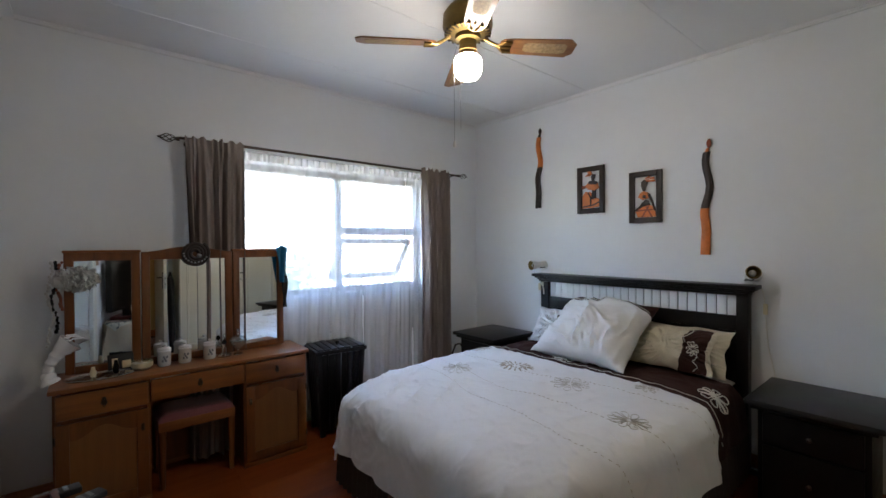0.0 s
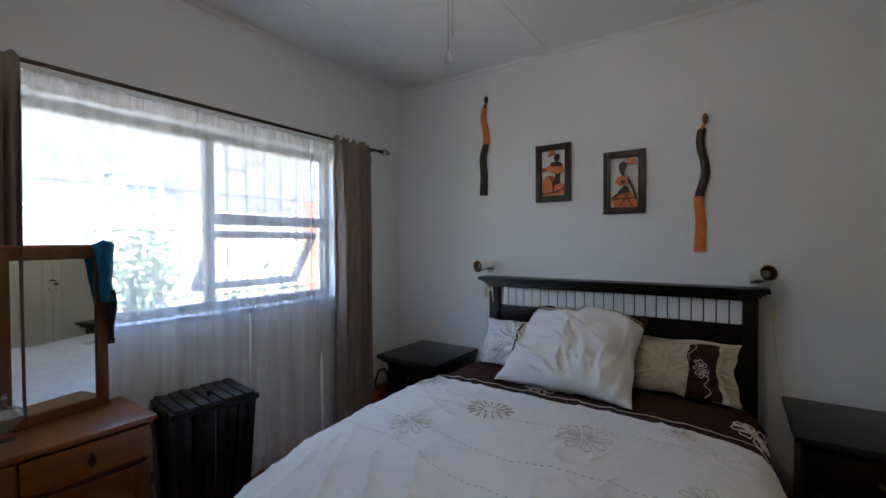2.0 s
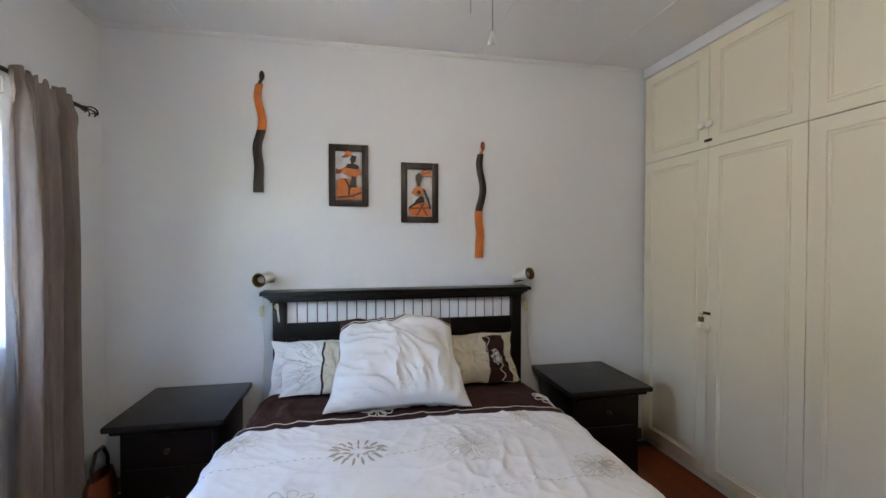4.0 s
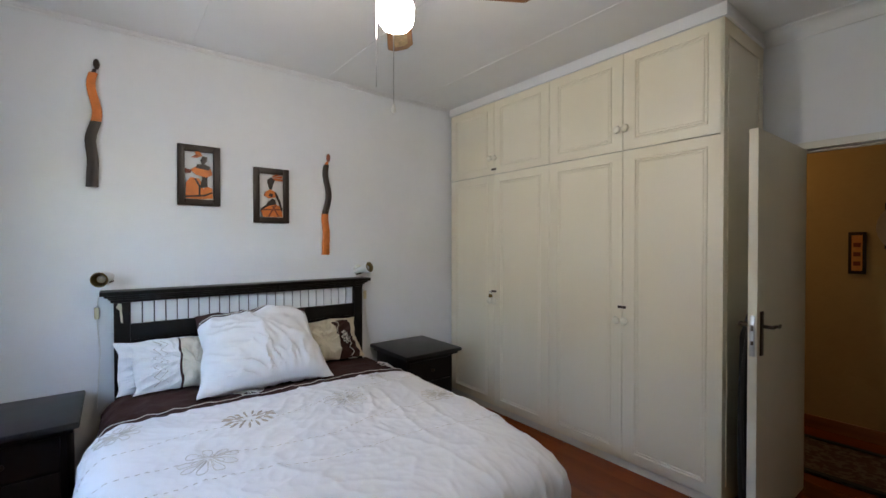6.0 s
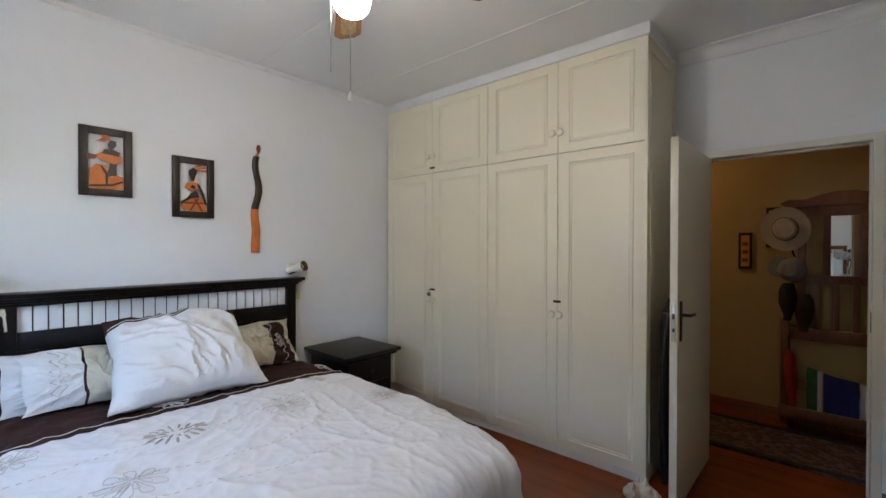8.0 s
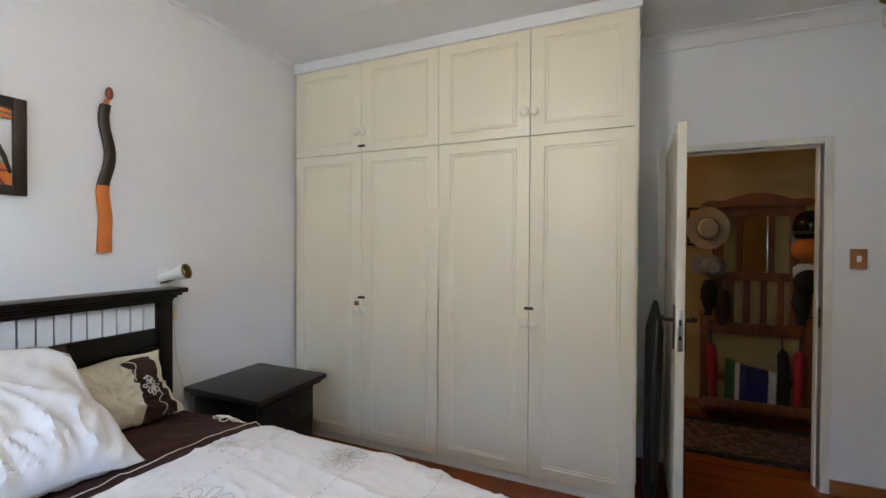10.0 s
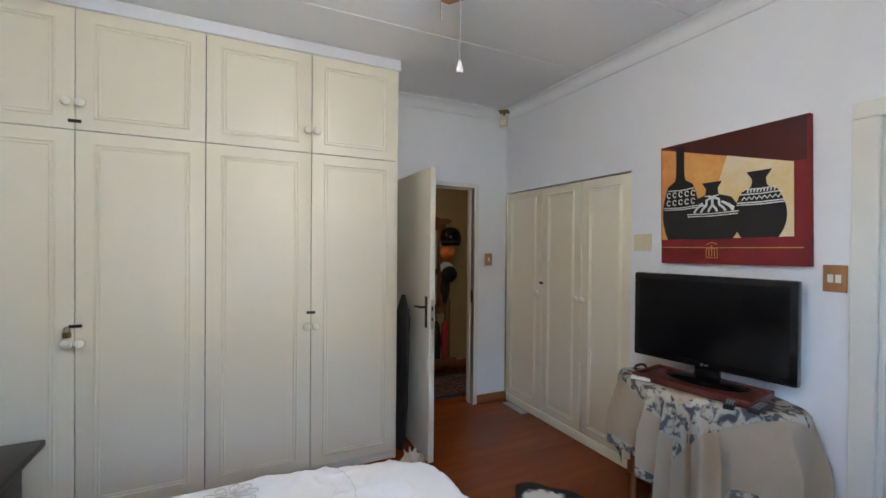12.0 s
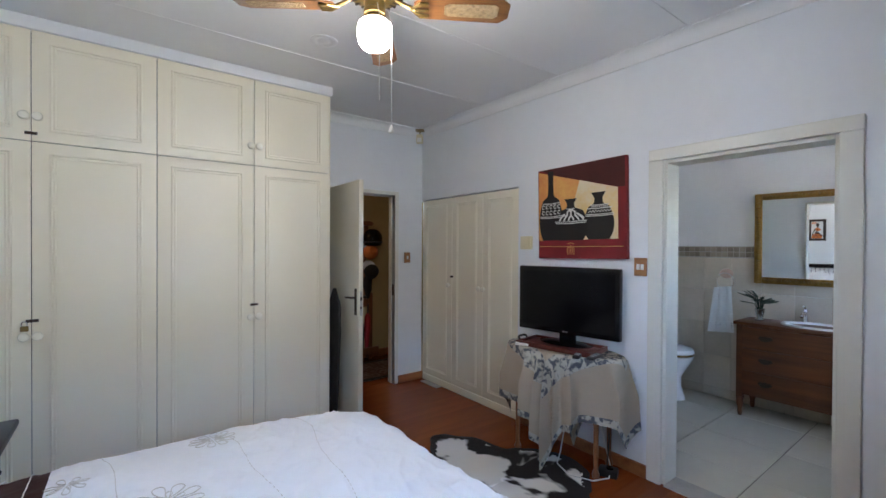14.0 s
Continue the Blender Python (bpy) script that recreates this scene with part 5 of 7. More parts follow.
# local: x along the front, y towards the wall
bm = B()
box(bm, -0.672, -0.012, 0.750, 0.672, 0.50, 0.776, 0.007)
part("top", bm, PINE, dresser)
for x0, x1, hinge in ((-0.655, -0.245, -1), (0.245, 0.655, 1)):
    w = x1 - x0
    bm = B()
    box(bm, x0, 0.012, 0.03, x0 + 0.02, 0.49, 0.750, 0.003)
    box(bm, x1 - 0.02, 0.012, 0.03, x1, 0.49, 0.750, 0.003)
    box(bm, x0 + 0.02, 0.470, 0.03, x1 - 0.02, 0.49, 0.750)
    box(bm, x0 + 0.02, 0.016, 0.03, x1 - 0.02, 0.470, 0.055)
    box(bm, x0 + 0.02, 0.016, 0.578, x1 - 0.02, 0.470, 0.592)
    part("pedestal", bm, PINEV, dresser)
    bm = B()
    box(bm, x0, 0.0, 0.0, x1, 0.48, 0.03, 0.004)
    part("plinth", bm, PINE, dresser)
    bm = B()
    box(bm, x0 + 0.012, -0.006, 0.600, x1 - 0.012, 0.014, 0.738, 0.004)
    dr = part("drawer", bm, PINE, dresser)
    bm = B()
    cx = (x0 + x1) / 2
    box(bm, cx - 0.008, -0.011, 0.648, cx + 0.008, -0.005, 0.695, 0.003)
    ball(bm, (cx, -0.016, 0.688), 0.008, 8)
    tube(bm, [(cx - 0.006, -0.015, 0.684), (cx - 0.011, -0.018, 0.660), (cx, -0.020, 0.642), (cx + 0.011, -0.018, 0.660), (cx + 0.006, -0.015, 0.684)], 0.0035, 6)
    part("drop_handle", bm, DARKMETAL, dr, "dark drop handle")
    # door: panel behind an arched frame
    bm = B()
    box(bm, x0 + 0.03, 0.006, 0.07, x1 - 0.03, 0.012, 0.560)
    dp = part("door_panel", bm, PANEL, dresser)
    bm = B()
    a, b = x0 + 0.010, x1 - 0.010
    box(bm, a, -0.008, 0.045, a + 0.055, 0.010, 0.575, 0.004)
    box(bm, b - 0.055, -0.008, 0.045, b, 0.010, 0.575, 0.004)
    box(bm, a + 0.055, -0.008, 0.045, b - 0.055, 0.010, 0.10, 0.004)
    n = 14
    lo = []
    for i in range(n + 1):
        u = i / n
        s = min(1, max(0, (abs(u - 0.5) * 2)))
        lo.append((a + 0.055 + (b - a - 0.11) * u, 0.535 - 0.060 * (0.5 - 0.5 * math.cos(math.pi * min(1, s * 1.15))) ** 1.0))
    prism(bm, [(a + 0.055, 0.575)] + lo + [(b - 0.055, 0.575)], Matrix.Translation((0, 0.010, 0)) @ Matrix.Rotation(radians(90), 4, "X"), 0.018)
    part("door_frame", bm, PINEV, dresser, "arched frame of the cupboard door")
    bm = B()
    kx = b - 0.028 if hinge < 0 else a + 0.028
    box(bm, kx - 0.008, -0.013, 0.445, kx + 0.008, -0.007, 0.490, 0.003)
    ball(bm, (kx, -0.017, 0.468), 0.009, 8)
    part("door_handle", bm, DARKMETAL, dresser)
    for z in (0.12, 0.47):
        bm = B()
        hx = a - 0.003 if hinge < 0 else b + 0.003
        rod(bm, (hx, -0.006, z), (hx, -0.006, z + 0.045), 0.005)
        part("hinge", bm, DARKMETAL, dresser)
bm = B()
box(bm, -0.243, -0.004, 0.610, 0.243, 0.016, 0.742, 0.004)
dr = part("drawer", bm, PINE, dresser)
bm = B()
box(bm, -0.008, -0.009, 0.655, 0.008, -0.003, 0.700, 0.003)
tube(bm, [(-0.006, -0.013, 0.690), (-0.011, -0.016, 0.666), (0, -0.018, 0.648), (0.011, -0.016, 0.666), (0.006, -0.013, 0.690)], 0.0035, 6)
part("drop_handle", bm, DARKMETAL, dr)
bm = B()
box(bm, -0.243, 0.47, 0.05, 0.243, 0.49, 0.62)
part("kneehole_back", bm, PINEV, dresser)


def mirror_wing(name, m, w, h, arch_h, parent):
    """A framed looking-glass, its foot at the origin, facing -y, x from 0 to w."""
    root = new(name)
    root.parent = parent
    root.matrix_basis = m
    f = 0.045
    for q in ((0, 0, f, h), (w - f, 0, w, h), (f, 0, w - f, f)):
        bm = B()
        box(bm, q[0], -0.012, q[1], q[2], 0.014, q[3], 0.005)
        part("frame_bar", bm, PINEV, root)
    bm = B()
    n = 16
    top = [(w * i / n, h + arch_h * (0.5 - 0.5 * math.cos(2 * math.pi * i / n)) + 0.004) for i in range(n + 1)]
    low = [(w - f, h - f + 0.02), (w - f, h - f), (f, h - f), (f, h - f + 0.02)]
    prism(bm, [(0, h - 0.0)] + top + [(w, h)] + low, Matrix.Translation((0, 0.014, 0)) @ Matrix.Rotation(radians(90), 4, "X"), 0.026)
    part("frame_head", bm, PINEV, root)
    bm = B()
    box(bm, -0.006 if arch_h == 0 else 0.004, -0.016, h + 0.004, w + 0.006 if arch_h == 0 else w - 0.004, 0.018, h + 0.018, 0.004)
    if arch_h == 0:
        part("cap", bm, PINE, root)
    else:
        bm.free()
    bm = B()
    box(bm, f - 0.008, 0.0, f - 0.008, w - f + 0.008, 0.004, h - f + 0.008)
    part("glass", bm, MIRROR, root, "silvered mirror glass", False)
    return root


mw_ = thing("triple_mirror", "three-part pine framed mirror standing on the dressing table", "mirror", pose(0.0, 3.43, 0.736))
mirror_wing("mirror_wing", pose(0.005, 0.055, 0, 0, 0, -8), 0.365, 0.715, 0.0, mw_)
mirror_wing("mirror_centre", pose(0.372, 0, 0), 0.527, 0.715, 0.035, mw_)
mirror_wing("mirror_wing", pose(0.904, 0.004, 0, 0, 0, 7), 0.372, 0.715, 0.0, mw_)

# stool
st = thing("dressing_stool", "pine stool with a dusty pink padded seat", "stool", pose(0.645, 3.37, 0))
bm = B()
def seat_top(u, v):
    a, b = 2 * u - 1, 2 * v - 1
    return Vector((a * 0.215, b * 0.15, 0.415 + 0.05 * (max(0, 1 - a ** 6) ** 0.5) * (max(0, 1 - b ** 6) ** 0.5)))
sheet(bm, seat_top, 20, 16, 0.012)
part("seat", bm, PINKV, st, "dusty pink velvet seat")
bm = B()
box(bm, -0.215, -0.15, 0.355, 0.215, -0.13, 0.415, 0.004)
box(bm, -0.215, 0.13, 0.355, 0.215, 0.15, 0.415, 0.004)
box(bm, -0.215, -0.13, 0.355, -0.195, 0.13, 0.415, 0.004)
box(bm, 0.195, -0.13, 0.355, 0.215, 0.13, 0.415, 0.004)
part("apron", bm, PINE, st)
for x in (-0.195, 0.195):
    for y in (-0.13, 0.13):
        bm = B()
        lathe(bm, [(0, 0), (0.013, 0), (0.018, 0.10), (0.021, 0.26), (0.022, 0.36), (0, 0.36)], Matrix.Translation((x, y, 0)), 10)
        part("leg", bm, PINEV, st)

# things on the dressing table
TOPZ = 0.736


def jar(x, y, s=1.0):
    t = thing("lidded_jar", "small white lidded jar with a dark sprig motif", "jar", pose(x, y, TOPZ), "white jars on the dressing table")
    bm = B()
    lathe(bm, [(0, 0), (0.032 * s, 0), (0.036 * s, 0.008), (0.037 * s, 0.085 * s), (0.040 * s, 0.090 * s), (0.037 * s, 0.097 * s), (0, 0.097 * s)], None, 20)
    part("body", bm, CERAMIC, t)
    bm = B()
    lathe(bm, [(0.038 * s, 0.098 * s), (0.036 * s, 0.108 * s), (0.014 * s, 0.114 * s), (0.008 * s, 0.117 * s), (0.012 * s, 0.126 * s), (0, 0.132 * s)], None, 20)
    part("lid", bm, CERAMIC, t)
    bm = B()
    for k in range(5):
        an = -1.57 + (k - 2) * 0.16
        zz = 0.035 * s + 0.012 * ((k * 2) % 3)
        ball(bm, (0.0365 * s * math.cos(an), 0.0365 * s * math.sin(an), zz), 0.007, 6, (1, 0.6, 1.2))
    part("sprig_motif", bm, GREYF, t)


for x, y in ((0.478, 3.345), (0.592, 3.345), (0.735, 3.345)):
    jar(x, y, 1.02)
cp = thing("glass_compote", "cut-glass footed sweet dish with lid", "glass dish", pose(0.912, 3.34, TOPZ))
bm = B()
lathe(bm, [(0, 0), (0.032, 0), (0.030, 0.006), (0.008, 0.014), (0.007, 0.035), (0.030, 0.050), (0.052, 0.075), (0.055, 0.095), (0.050, 0.095), (0.030, 0.058), (0, 0.050)], None, 24)
part("bowl", bm, CLEARG, cp)
bm = B()
lathe(bm, [(0.056, 0.096), (0.050, 0.112), (0.022, 0.130), (0.007, 0.137), (0.006, 0.150), (0.012, 0.162), (0.008, 0.176), (0, 0.182)], None, 24)
part("lid", bm, CLEARG, cp)
pf = thing("perfume_bottle", "small dark glass perfume bottle", "perfume bottle", pose(0.825, 3.34, TOPZ))
bm = B()
lathe(bm, [(0, 0), (0.045, 0), (0.047, 0.008), (0.030, 0.020), (0.016, 0.030), (0.018, 0.055), (0.010, 0.065), (0.009, 0.08), (0, 0.08)], None, 16)
part("body", bm, CLEARG, pf)
bm = B()
lathe(bm, [(0.008, 0.08), (0.016, 0.088), (0.012, 0.105), (0, 0.118)], None, 10)
part("stopper", bm, BLACKP, pf)
bw = thing("trinket_bowl", "pale lidded trinket bowl", "bowl", pose(0.365, 3.345, TOPZ))
bm = B()
lathe(bm, [(0, 0), (0.035, 0), (0.055, 0.018), (0.057, 0.042), (0.053, 0.042), (0.048, 0.02), (0, 0.008)], None, 24)
part("bowl", bm, IVORYP, bw)
bm = B()
lathe(bm, [(0.058, 0.043), (0.055, 0.054), (0.02, 0.060), (0, 0.061)], None, 24)
part("lid", bm, CLEARG, bw)
ty = thing("glass_tray", "oval frosted glass tray on the dressing table", "tray", pose(0.165, 3.31, TOPZ))
bm = B()
lathe(bm, [(0, 0.004), (0.135, 0.004), (0.148, 0.012), (0.150, 0.008), (0.138, 0.0), (0, 0.0)], Matrix.Diagonal((1.1, 0.62, 1, 1)), 36)
part("dish", bm, CLEARG, ty)
ph = thing("photo_stand", "small standing photograph with dark and pale patches", "photo", pose(0.265, 3.40, TOPZ, 0, 0, 8))
bm = B()
box(bm, -0.065, 0, 0, 0.065, 0.006, 0.10, 0.002, Matrix.Rotation(radians(-12), 4, "X"))
part("print", bm, BLACKC, ph)
for q in ((-0.045, 0.02, -0.015, 0.075), (0.005, 0.01, 0.05, 0.055)):
    bm = B()
    box(bm, q[0], -0.003, q[1], q[2], 0.0, q[3], 0.001, Matrix.Rotation(radians(-12), 4, "X"))
    part("pale_patch", bm, PALEC, ph)
for x, y, h, mat in ((0.235, 3.33, 0.075, BLACKP), (0.13, 3.32, 0.055, IVORYP)):
    bm = B()
    lathe(bm, [(0, 0), (0.014, 0), (0.016, h * 0.5), (0.010, h * 0.75), (0.009, h), (0, h)], Matrix.Identity(4), 12)
    solid("cosmetic_bottle", bm, mat, "small cosmetic bottle on the glass tray" if mat is BLACKP else "small ivory cosmetic bottle on the glass tray", "bottle", pose(x, y, TOPZ + 0.005), "cosmetic bottles")
# a white porcelain flower holder with a flared foot and blossoms on top
bm = B()
pts, tp = [], []
for k in range(19):
    u = k / 18
    pts.append((-0.055 + 0.085 * u ** 1.5 - 0.03 * math.sin(math.pi * u), 0, 0.004 + 0.215 * u))
    tp.append(1.25 - 0.55 * math.sin(math.pi * min(1, u * 1.1)) + 0.10 * math.sin(u * 40) + (0.45 * (u - 0.8) / 0.2 if u > 0.8 else 0))
tube(bm, pts, 0.036, 14, tp)
rng = random.Random(6)
for k in range(16):
    an, rr = 2.4 * k, 0.010 + 0.0028 * k
    c = Vector((0.030 + rr * math.cos(an), rr * math.sin(an), 0.228 + 0.022 * (1 - k / 16) + rng.uniform(0, 0.01)))
    for q in range(5):
        a2 = 1.257 * q + k
        ball(bm, c + Vector((0.008 * math.cos(a2), 0.008 * math.sin(a2), 0.0)), 0.0075, 6, (1, 1, 0.6))
solid("porcelain_ornament", bm, PORCELAIN, "tall white porcelain ornament on the dressing table", "ornament", pose(0.005, 3.33, TOPZ))
# a chiffon flower and beads hung over the left wing
bm = B()
rng = random.Random(2)
for k in range(240):
    an, rr = rng.uniform(0, 6.28), 0.085 * math.sqrt(rng.random())
    c = Vector((rr * math.cos(an) * 1.2, -0.012 - 0.035 * (1 - rr / 0.09) * rng.random(), rr * math.sin(an) * 0.8))
    turn = Euler((rng.uniform(-0.9, 0.9), rng.uniform(-0.9, 0.9), rng.uniform(0, 6.28))).to_matrix()
    q = rng.uniform(0.010, 0.019)
    vs = [bm.verts.new(c + turn @ Vector((q * math.cos(1.047 * i), 0.004 * math.sin(2.1 * i), q * math.sin(1.047 * i)))) for i in range(6)]
    bm.faces.new(vs)
fl = solid("chiffon_flower", bm, CHIFFON, "soft grey-white chiffon flower pinned to the mirror", "fabric flower", pose(0.060, 3.455, 1.30))
for j, (x, mat, lab) in enumerate(((-0.035, BLACKP, "long string of dark beads hung on the mirror"), (-0.055, CHIFFON, "long string of pale shells hung on the mirror"), (-0.018, REDW, "string of brown beads hung on the mirror"))):
    rng = random.Random(20 + j)
    ln = (0.42, 0.50, 0.30)[j]
    nk = thing("bead_necklace", lab, "necklace", pose(0, 0, 0), "necklaces on the mirror")
    bm = B()
    ball(bm, (0, 0, 0), 0.0095, 6, (1, 0.8, 1.1))
    bead = finish("bead", bm, mat)
    for k in range(int(ln / 0.016)):
        o = new("bead", bead)
        o.parent = nk
        o.matrix_basis = pose(x + 0.012 * math.sin(k * 0.35 + j) + rng.uniform(-0.005, 0.005), 3.470 + 0.006 * math.sin(k), 1.40 - k * 0.016) @ Matrix.Scale(rng.uniform(0.75, 1.25), 4)
# dark coiled ornament on the centre mirror's head
co = thing("coil_ornament", "dark woven spiral ornament hung over the mirror's head", "ornament", pose(0.668, 3.400, 1.472))
bm = B()
tube(bm, [((0.022 + 0.058 * i / 60) * math.cos(i * 0.33), -0.004 - 0.003 * (60 - i) / 60, -0.03 + (0.022 + 0.058 * i / 60) * math.sin(i * 0.33)) for i in range(61)], 0.014, 8)
part("coil", bm, DARKW, co)
bm = B()
ball(bm, (0.02, -0.018, -0.045), 0.014, 10)
for k in range(10):
    an = math.pi + k * 0.3
    ball(bm, (0.07 * math.cos(an), -0.018, -0.03 + 0.06 * math.sin(an)), 0.006, 6)
part("beads", bm, STEEL, co, "grey beads")
# turquoise scarf over the right wing
bm = B()
def scarf(u, v):
    w = 0.035 * (1 - 0.35 * v)
    return Vector((1.250 + (2 * u - 1) * w + 0.012 * v, 3.445 - 0.012 * math.sin(u * 9 + v * 4) - 0.01, 1.470 - 0.26 * v + 0.018 * (1 - v) * math.sin(u * 3)))
sheet(bm, scarf, 14, 18, 0.006)
solid("scarf", bm, BLUEF, "turquoise scarf draped over the mirror's corner", "scarf")
bm = B()
def strap(u, v):
    return Vector((1.278 + (2 * u - 1) * 0.014 * (1 + 0.5 * math.sin(v * 6)), 3.440 - 0.008 * math.sin(u * 8), 1.26 - 0.24 * v))
sheet(bm, strap, 8, 14, 0.008)
solid("dark_sash_tie", bm, BLACKF, "dark cloth tie hanging below the scarf", "scarf")

# ---- laundry hamper ----
hp = thing("laundry_hamper", "tapered black slatted wooden laundry hamper with slatted lid", "laundry hamper", pose(1.655, 3.375, 0, 0, 0, -7))
HT, HWX, HDY = 0.650, 0.175, 0.145
tap_f = 0.80
for sx in (-1, 1):
    for sy in (-1, 1):
        bm = B()
        vs = box(bm, -0.018, -0.018, 0, 0.018, 0.018, HT, 0.002)
        for v in bm.verts:
            k = tap_f + (1 - tap_f) * v.co.z / HT
            v.co.x, v.co.y = v.co.x + sx * HWX * k, v.co.y + sy * HDY * k
        part("corner_post", bm, BLACKW, hp)
for axis, n in (("x", 6), ("y", 5)):
    for s in (-1, 1):
        for i in range(n):
            u = -1 + 2 * (i + 0.5) / n
            bm = B()
            ww = (HWX if axis == "x" else HDY) / n * 0.70
            box(bm, -ww if axis == "x" else -0.005, -0.005 if axis == "x" else -ww, 0.04, ww if axis == "x" else 0.005, 0.005 if axis == "x" else ww, HT - 0.01, 0.001)
            for v in bm.verts:
                k = tap_f + (1 - tap_f) * v.co.z / HT
                if axis == "x":
                    v.co.x, v.co.y = v.co.x * k + u * HWX * 0.92 * k, v.co.y + s * HDY * k
                else:
                    v.co.x, v.co.y = v.co.x + s * HWX * k, v.co.y * k + u * HDY * 0.92 * k
            part("slat", bm, BLACKW, hp)
bm = B()
box(bm, -HWX * 0.80, -HDY * 0.80, 0.03, HWX * 0.80, HDY * 0.80, 0.045)
part("bottom", bm, BLACKW, hp)
bm = B()
box(bm, -HWX - 0.03, -HDY - 0.03, HT, HWX + 0.03, -HDY + 0.005, HT + 0.028, 0.003)
box(bm, -HWX - 0.03, HDY - 0.005, HT, HWX + 0.03, HDY + 0.03, HT + 0.028, 0.003)
box(bm, -HWX - 0.03, -HDY + 0.005, HT, -HWX + 0.005, HDY - 0.005, HT + 0.028, 0.003)
box(bm, HWX - 0.005, -HDY + 0.005, HT, HWX + 0.03, HDY - 0.005, HT + 0.028, 0.003)
lid = part("lid_frame", bm, BLACKW, hp)
for i in range(7):
    x = -HWX - 0.018 + (2 * HWX + 0.036) * i / 7
    bm = B()
    box(bm, x + 0.005, -HDY - 0.022, HT + 0.024, x + (2 * HWX + 0.036) / 7 - 0.005, HDY + 0.022, HT + 0.040, 0.003)
    part("lid_slat", bm, BLACKTOP, lid)
bm = B()
lathe(bm, [(0.008, 0), (0.008, 0.012), (0.018, 0.020), (0.016, 0.028), (0, 0.031)], Matrix.Translation((0.0, -0.05, HT + 0.040)), 12)
part("lid_knob", bm, BLACKW, lid)

# ---- ceiling fan with lamp ----
fan = thing("ceiling_fan", "antique brass ceiling fan with cane-inset blades and lit lamp", "ceiling fan", pose(1.618, 1.738, 0))
bm = B()
lathe(bm, [(0, 2.818), (0.075, 2.818), (0.072, 2.79), (0.03, 2.765), (0.014, 2.76), (0.014, 2.70), (0, 2.70)], None, 28)
part("canopy", bm, BRASS, fan)
bm = B()
lathe(bm, [(0, 2.71), (0.05, 2.71), (0.10, 2.695), (0.125, 2.66), (0.128, 2.60), (0.115, 2.565), (0.06, 2.555), (0, 2.555)], None, 36)
mot = part("motor_housing", bm, BRASS, fan, "antique brass motor housing")
bm = B()
for k in range(24):
    an = 2 * math.pi * k / 24
    m = Matrix.Rotation(an, 4, "Z")
    box(bm, 0.085, -0.004, 2.560, 0.120, 0.004, 2.575, 0, m)
part("vent_ribs", bm, DARKMETAL, mot)
bm = B()
lathe(bm, [(0.066, 2.556), (0.064, 2.535), (0.044, 2.528), (0.042, 2.500), (0.046, 2.496), (0.046, 2.478), (0.036, 2.472), (0.036, 2.462), (0.050, 2.458), (0.050, 2.447), (0, 2.446)], None, 28)
part("lamp_fitter", bm, BRASS, fan)
bm = B()
lathe(bm, [(0.040, 2.452), (0.056, 2.449), (0.066, 2.440), (0.071, 2.424), (0.071, 2.385), (0.065, 2.360), (0.052, 2.343), (0.034, 2.336), (0, 2.334)], None, 32)
part("lamp_globe", bm, LAMPON, fan, "lit opal glass globe")
blade_poly = [(0.165, -0.030), (0.185, -0.047), (0.22, -0.054), (0.530, -0.066), (0.566, -0.036), (0.566, 0.036), (0.530, 0.066), (0.22, 0.054), (0.185, 0.047), (0.165, 0.030)]
for k in range(4):
    an = radians(56 + 90 * k)
    m = Matrix.Translation((0, 0, 2.510)) @ Matrix.Rotation(an, 4, "Z") @ Matrix.Rotation(radians(-13), 4, "X")
    bm = B()
    prism(bm, blade_poly, Matrix.Identity(4), 0.007)
    bl = part("blade", bm, BLADE, fan, "varnished wooden blade with cane inset")
    bl.matrix_basis = m
    bm = B()
    prism(bm, [(0.29, -0.022), (0.31, -0.034), (0.50, -0.038), (0.52, -0.024), (0.52, 0.024), (0.50, 0.038), (0.31, 0.034), (0.29, 0.022)], Matrix.Translation((0, 0, -0.002)), 0.011)
    part("cane_inset", bm, CANE, bl)
    bm = B()
    tube(bm, [(0.09, 0, 0.040), (0.13, 0, 0.014), (0.17, 0.0, -0.004)], 0.009, 8)
    for y in (-0.03, 0, 0.03):
        tube(bm, [(0.15, 0, 0.0), (0.18, y * 0.8, -0.006), (0.225, y, -0.006)], 0.007, 6)
    tube(bm, [(0.17, -0.02, -0.005), (0.19, -0.04, -0.006), (0.22, -0.035, -0.006)], 0.005, 6)
    tube(bm, [(0.17, 0.02, -0.005), (0.19, 0.04, -0.006), (0.22, 0.035, -0.006)], 0.005, 6)
    part("blade_bracket", bm, BRASS, bl, "cast brass blade bracket")
for x, y, z, r in ((-0.055, 0.045, 2.02, 0.0017), (0.02, 0.078, 2.10, 0.0017)):
    bm = B()
    tube(bm, [(x * 0.9, y * 0.7, 2.50), (x, y, 2.44), (x, y, z)], r, 5)
    ch = part("pull_chain", bm, STEEL, fan)
    if z < 2.05:
        bm = B()
        lathe(bm, [(0, 0), (0.009, 0.002), (0.010, 0.012), (0.004, 0.034), (0, 0.036)], Matrix.Translation((x, y, z - 0.034)), 10)
        part("chain_pull", bm, WHITEP, ch, "white pull")

# ---- canvas of three jars ----
art = thing("canvas_painting", "red and ochre canvas of three patterned black jars", "painting", pose(XW + 0.002, 1.4225, 1.778, 0, -1.0, 90))
AW, AH = 0.755, 0.705
bm = B()
box(bm, -AW / 2, -0.035, -AH / 2, AW / 2, 0, AH / 2, 0.003)
part("canvas", bm, REDC, art, "deep red stretched canvas")
UP = Matrix.Translation((0, -0.0355, 0)) @ Matrix.Rotation(radians(90), 4, "X")


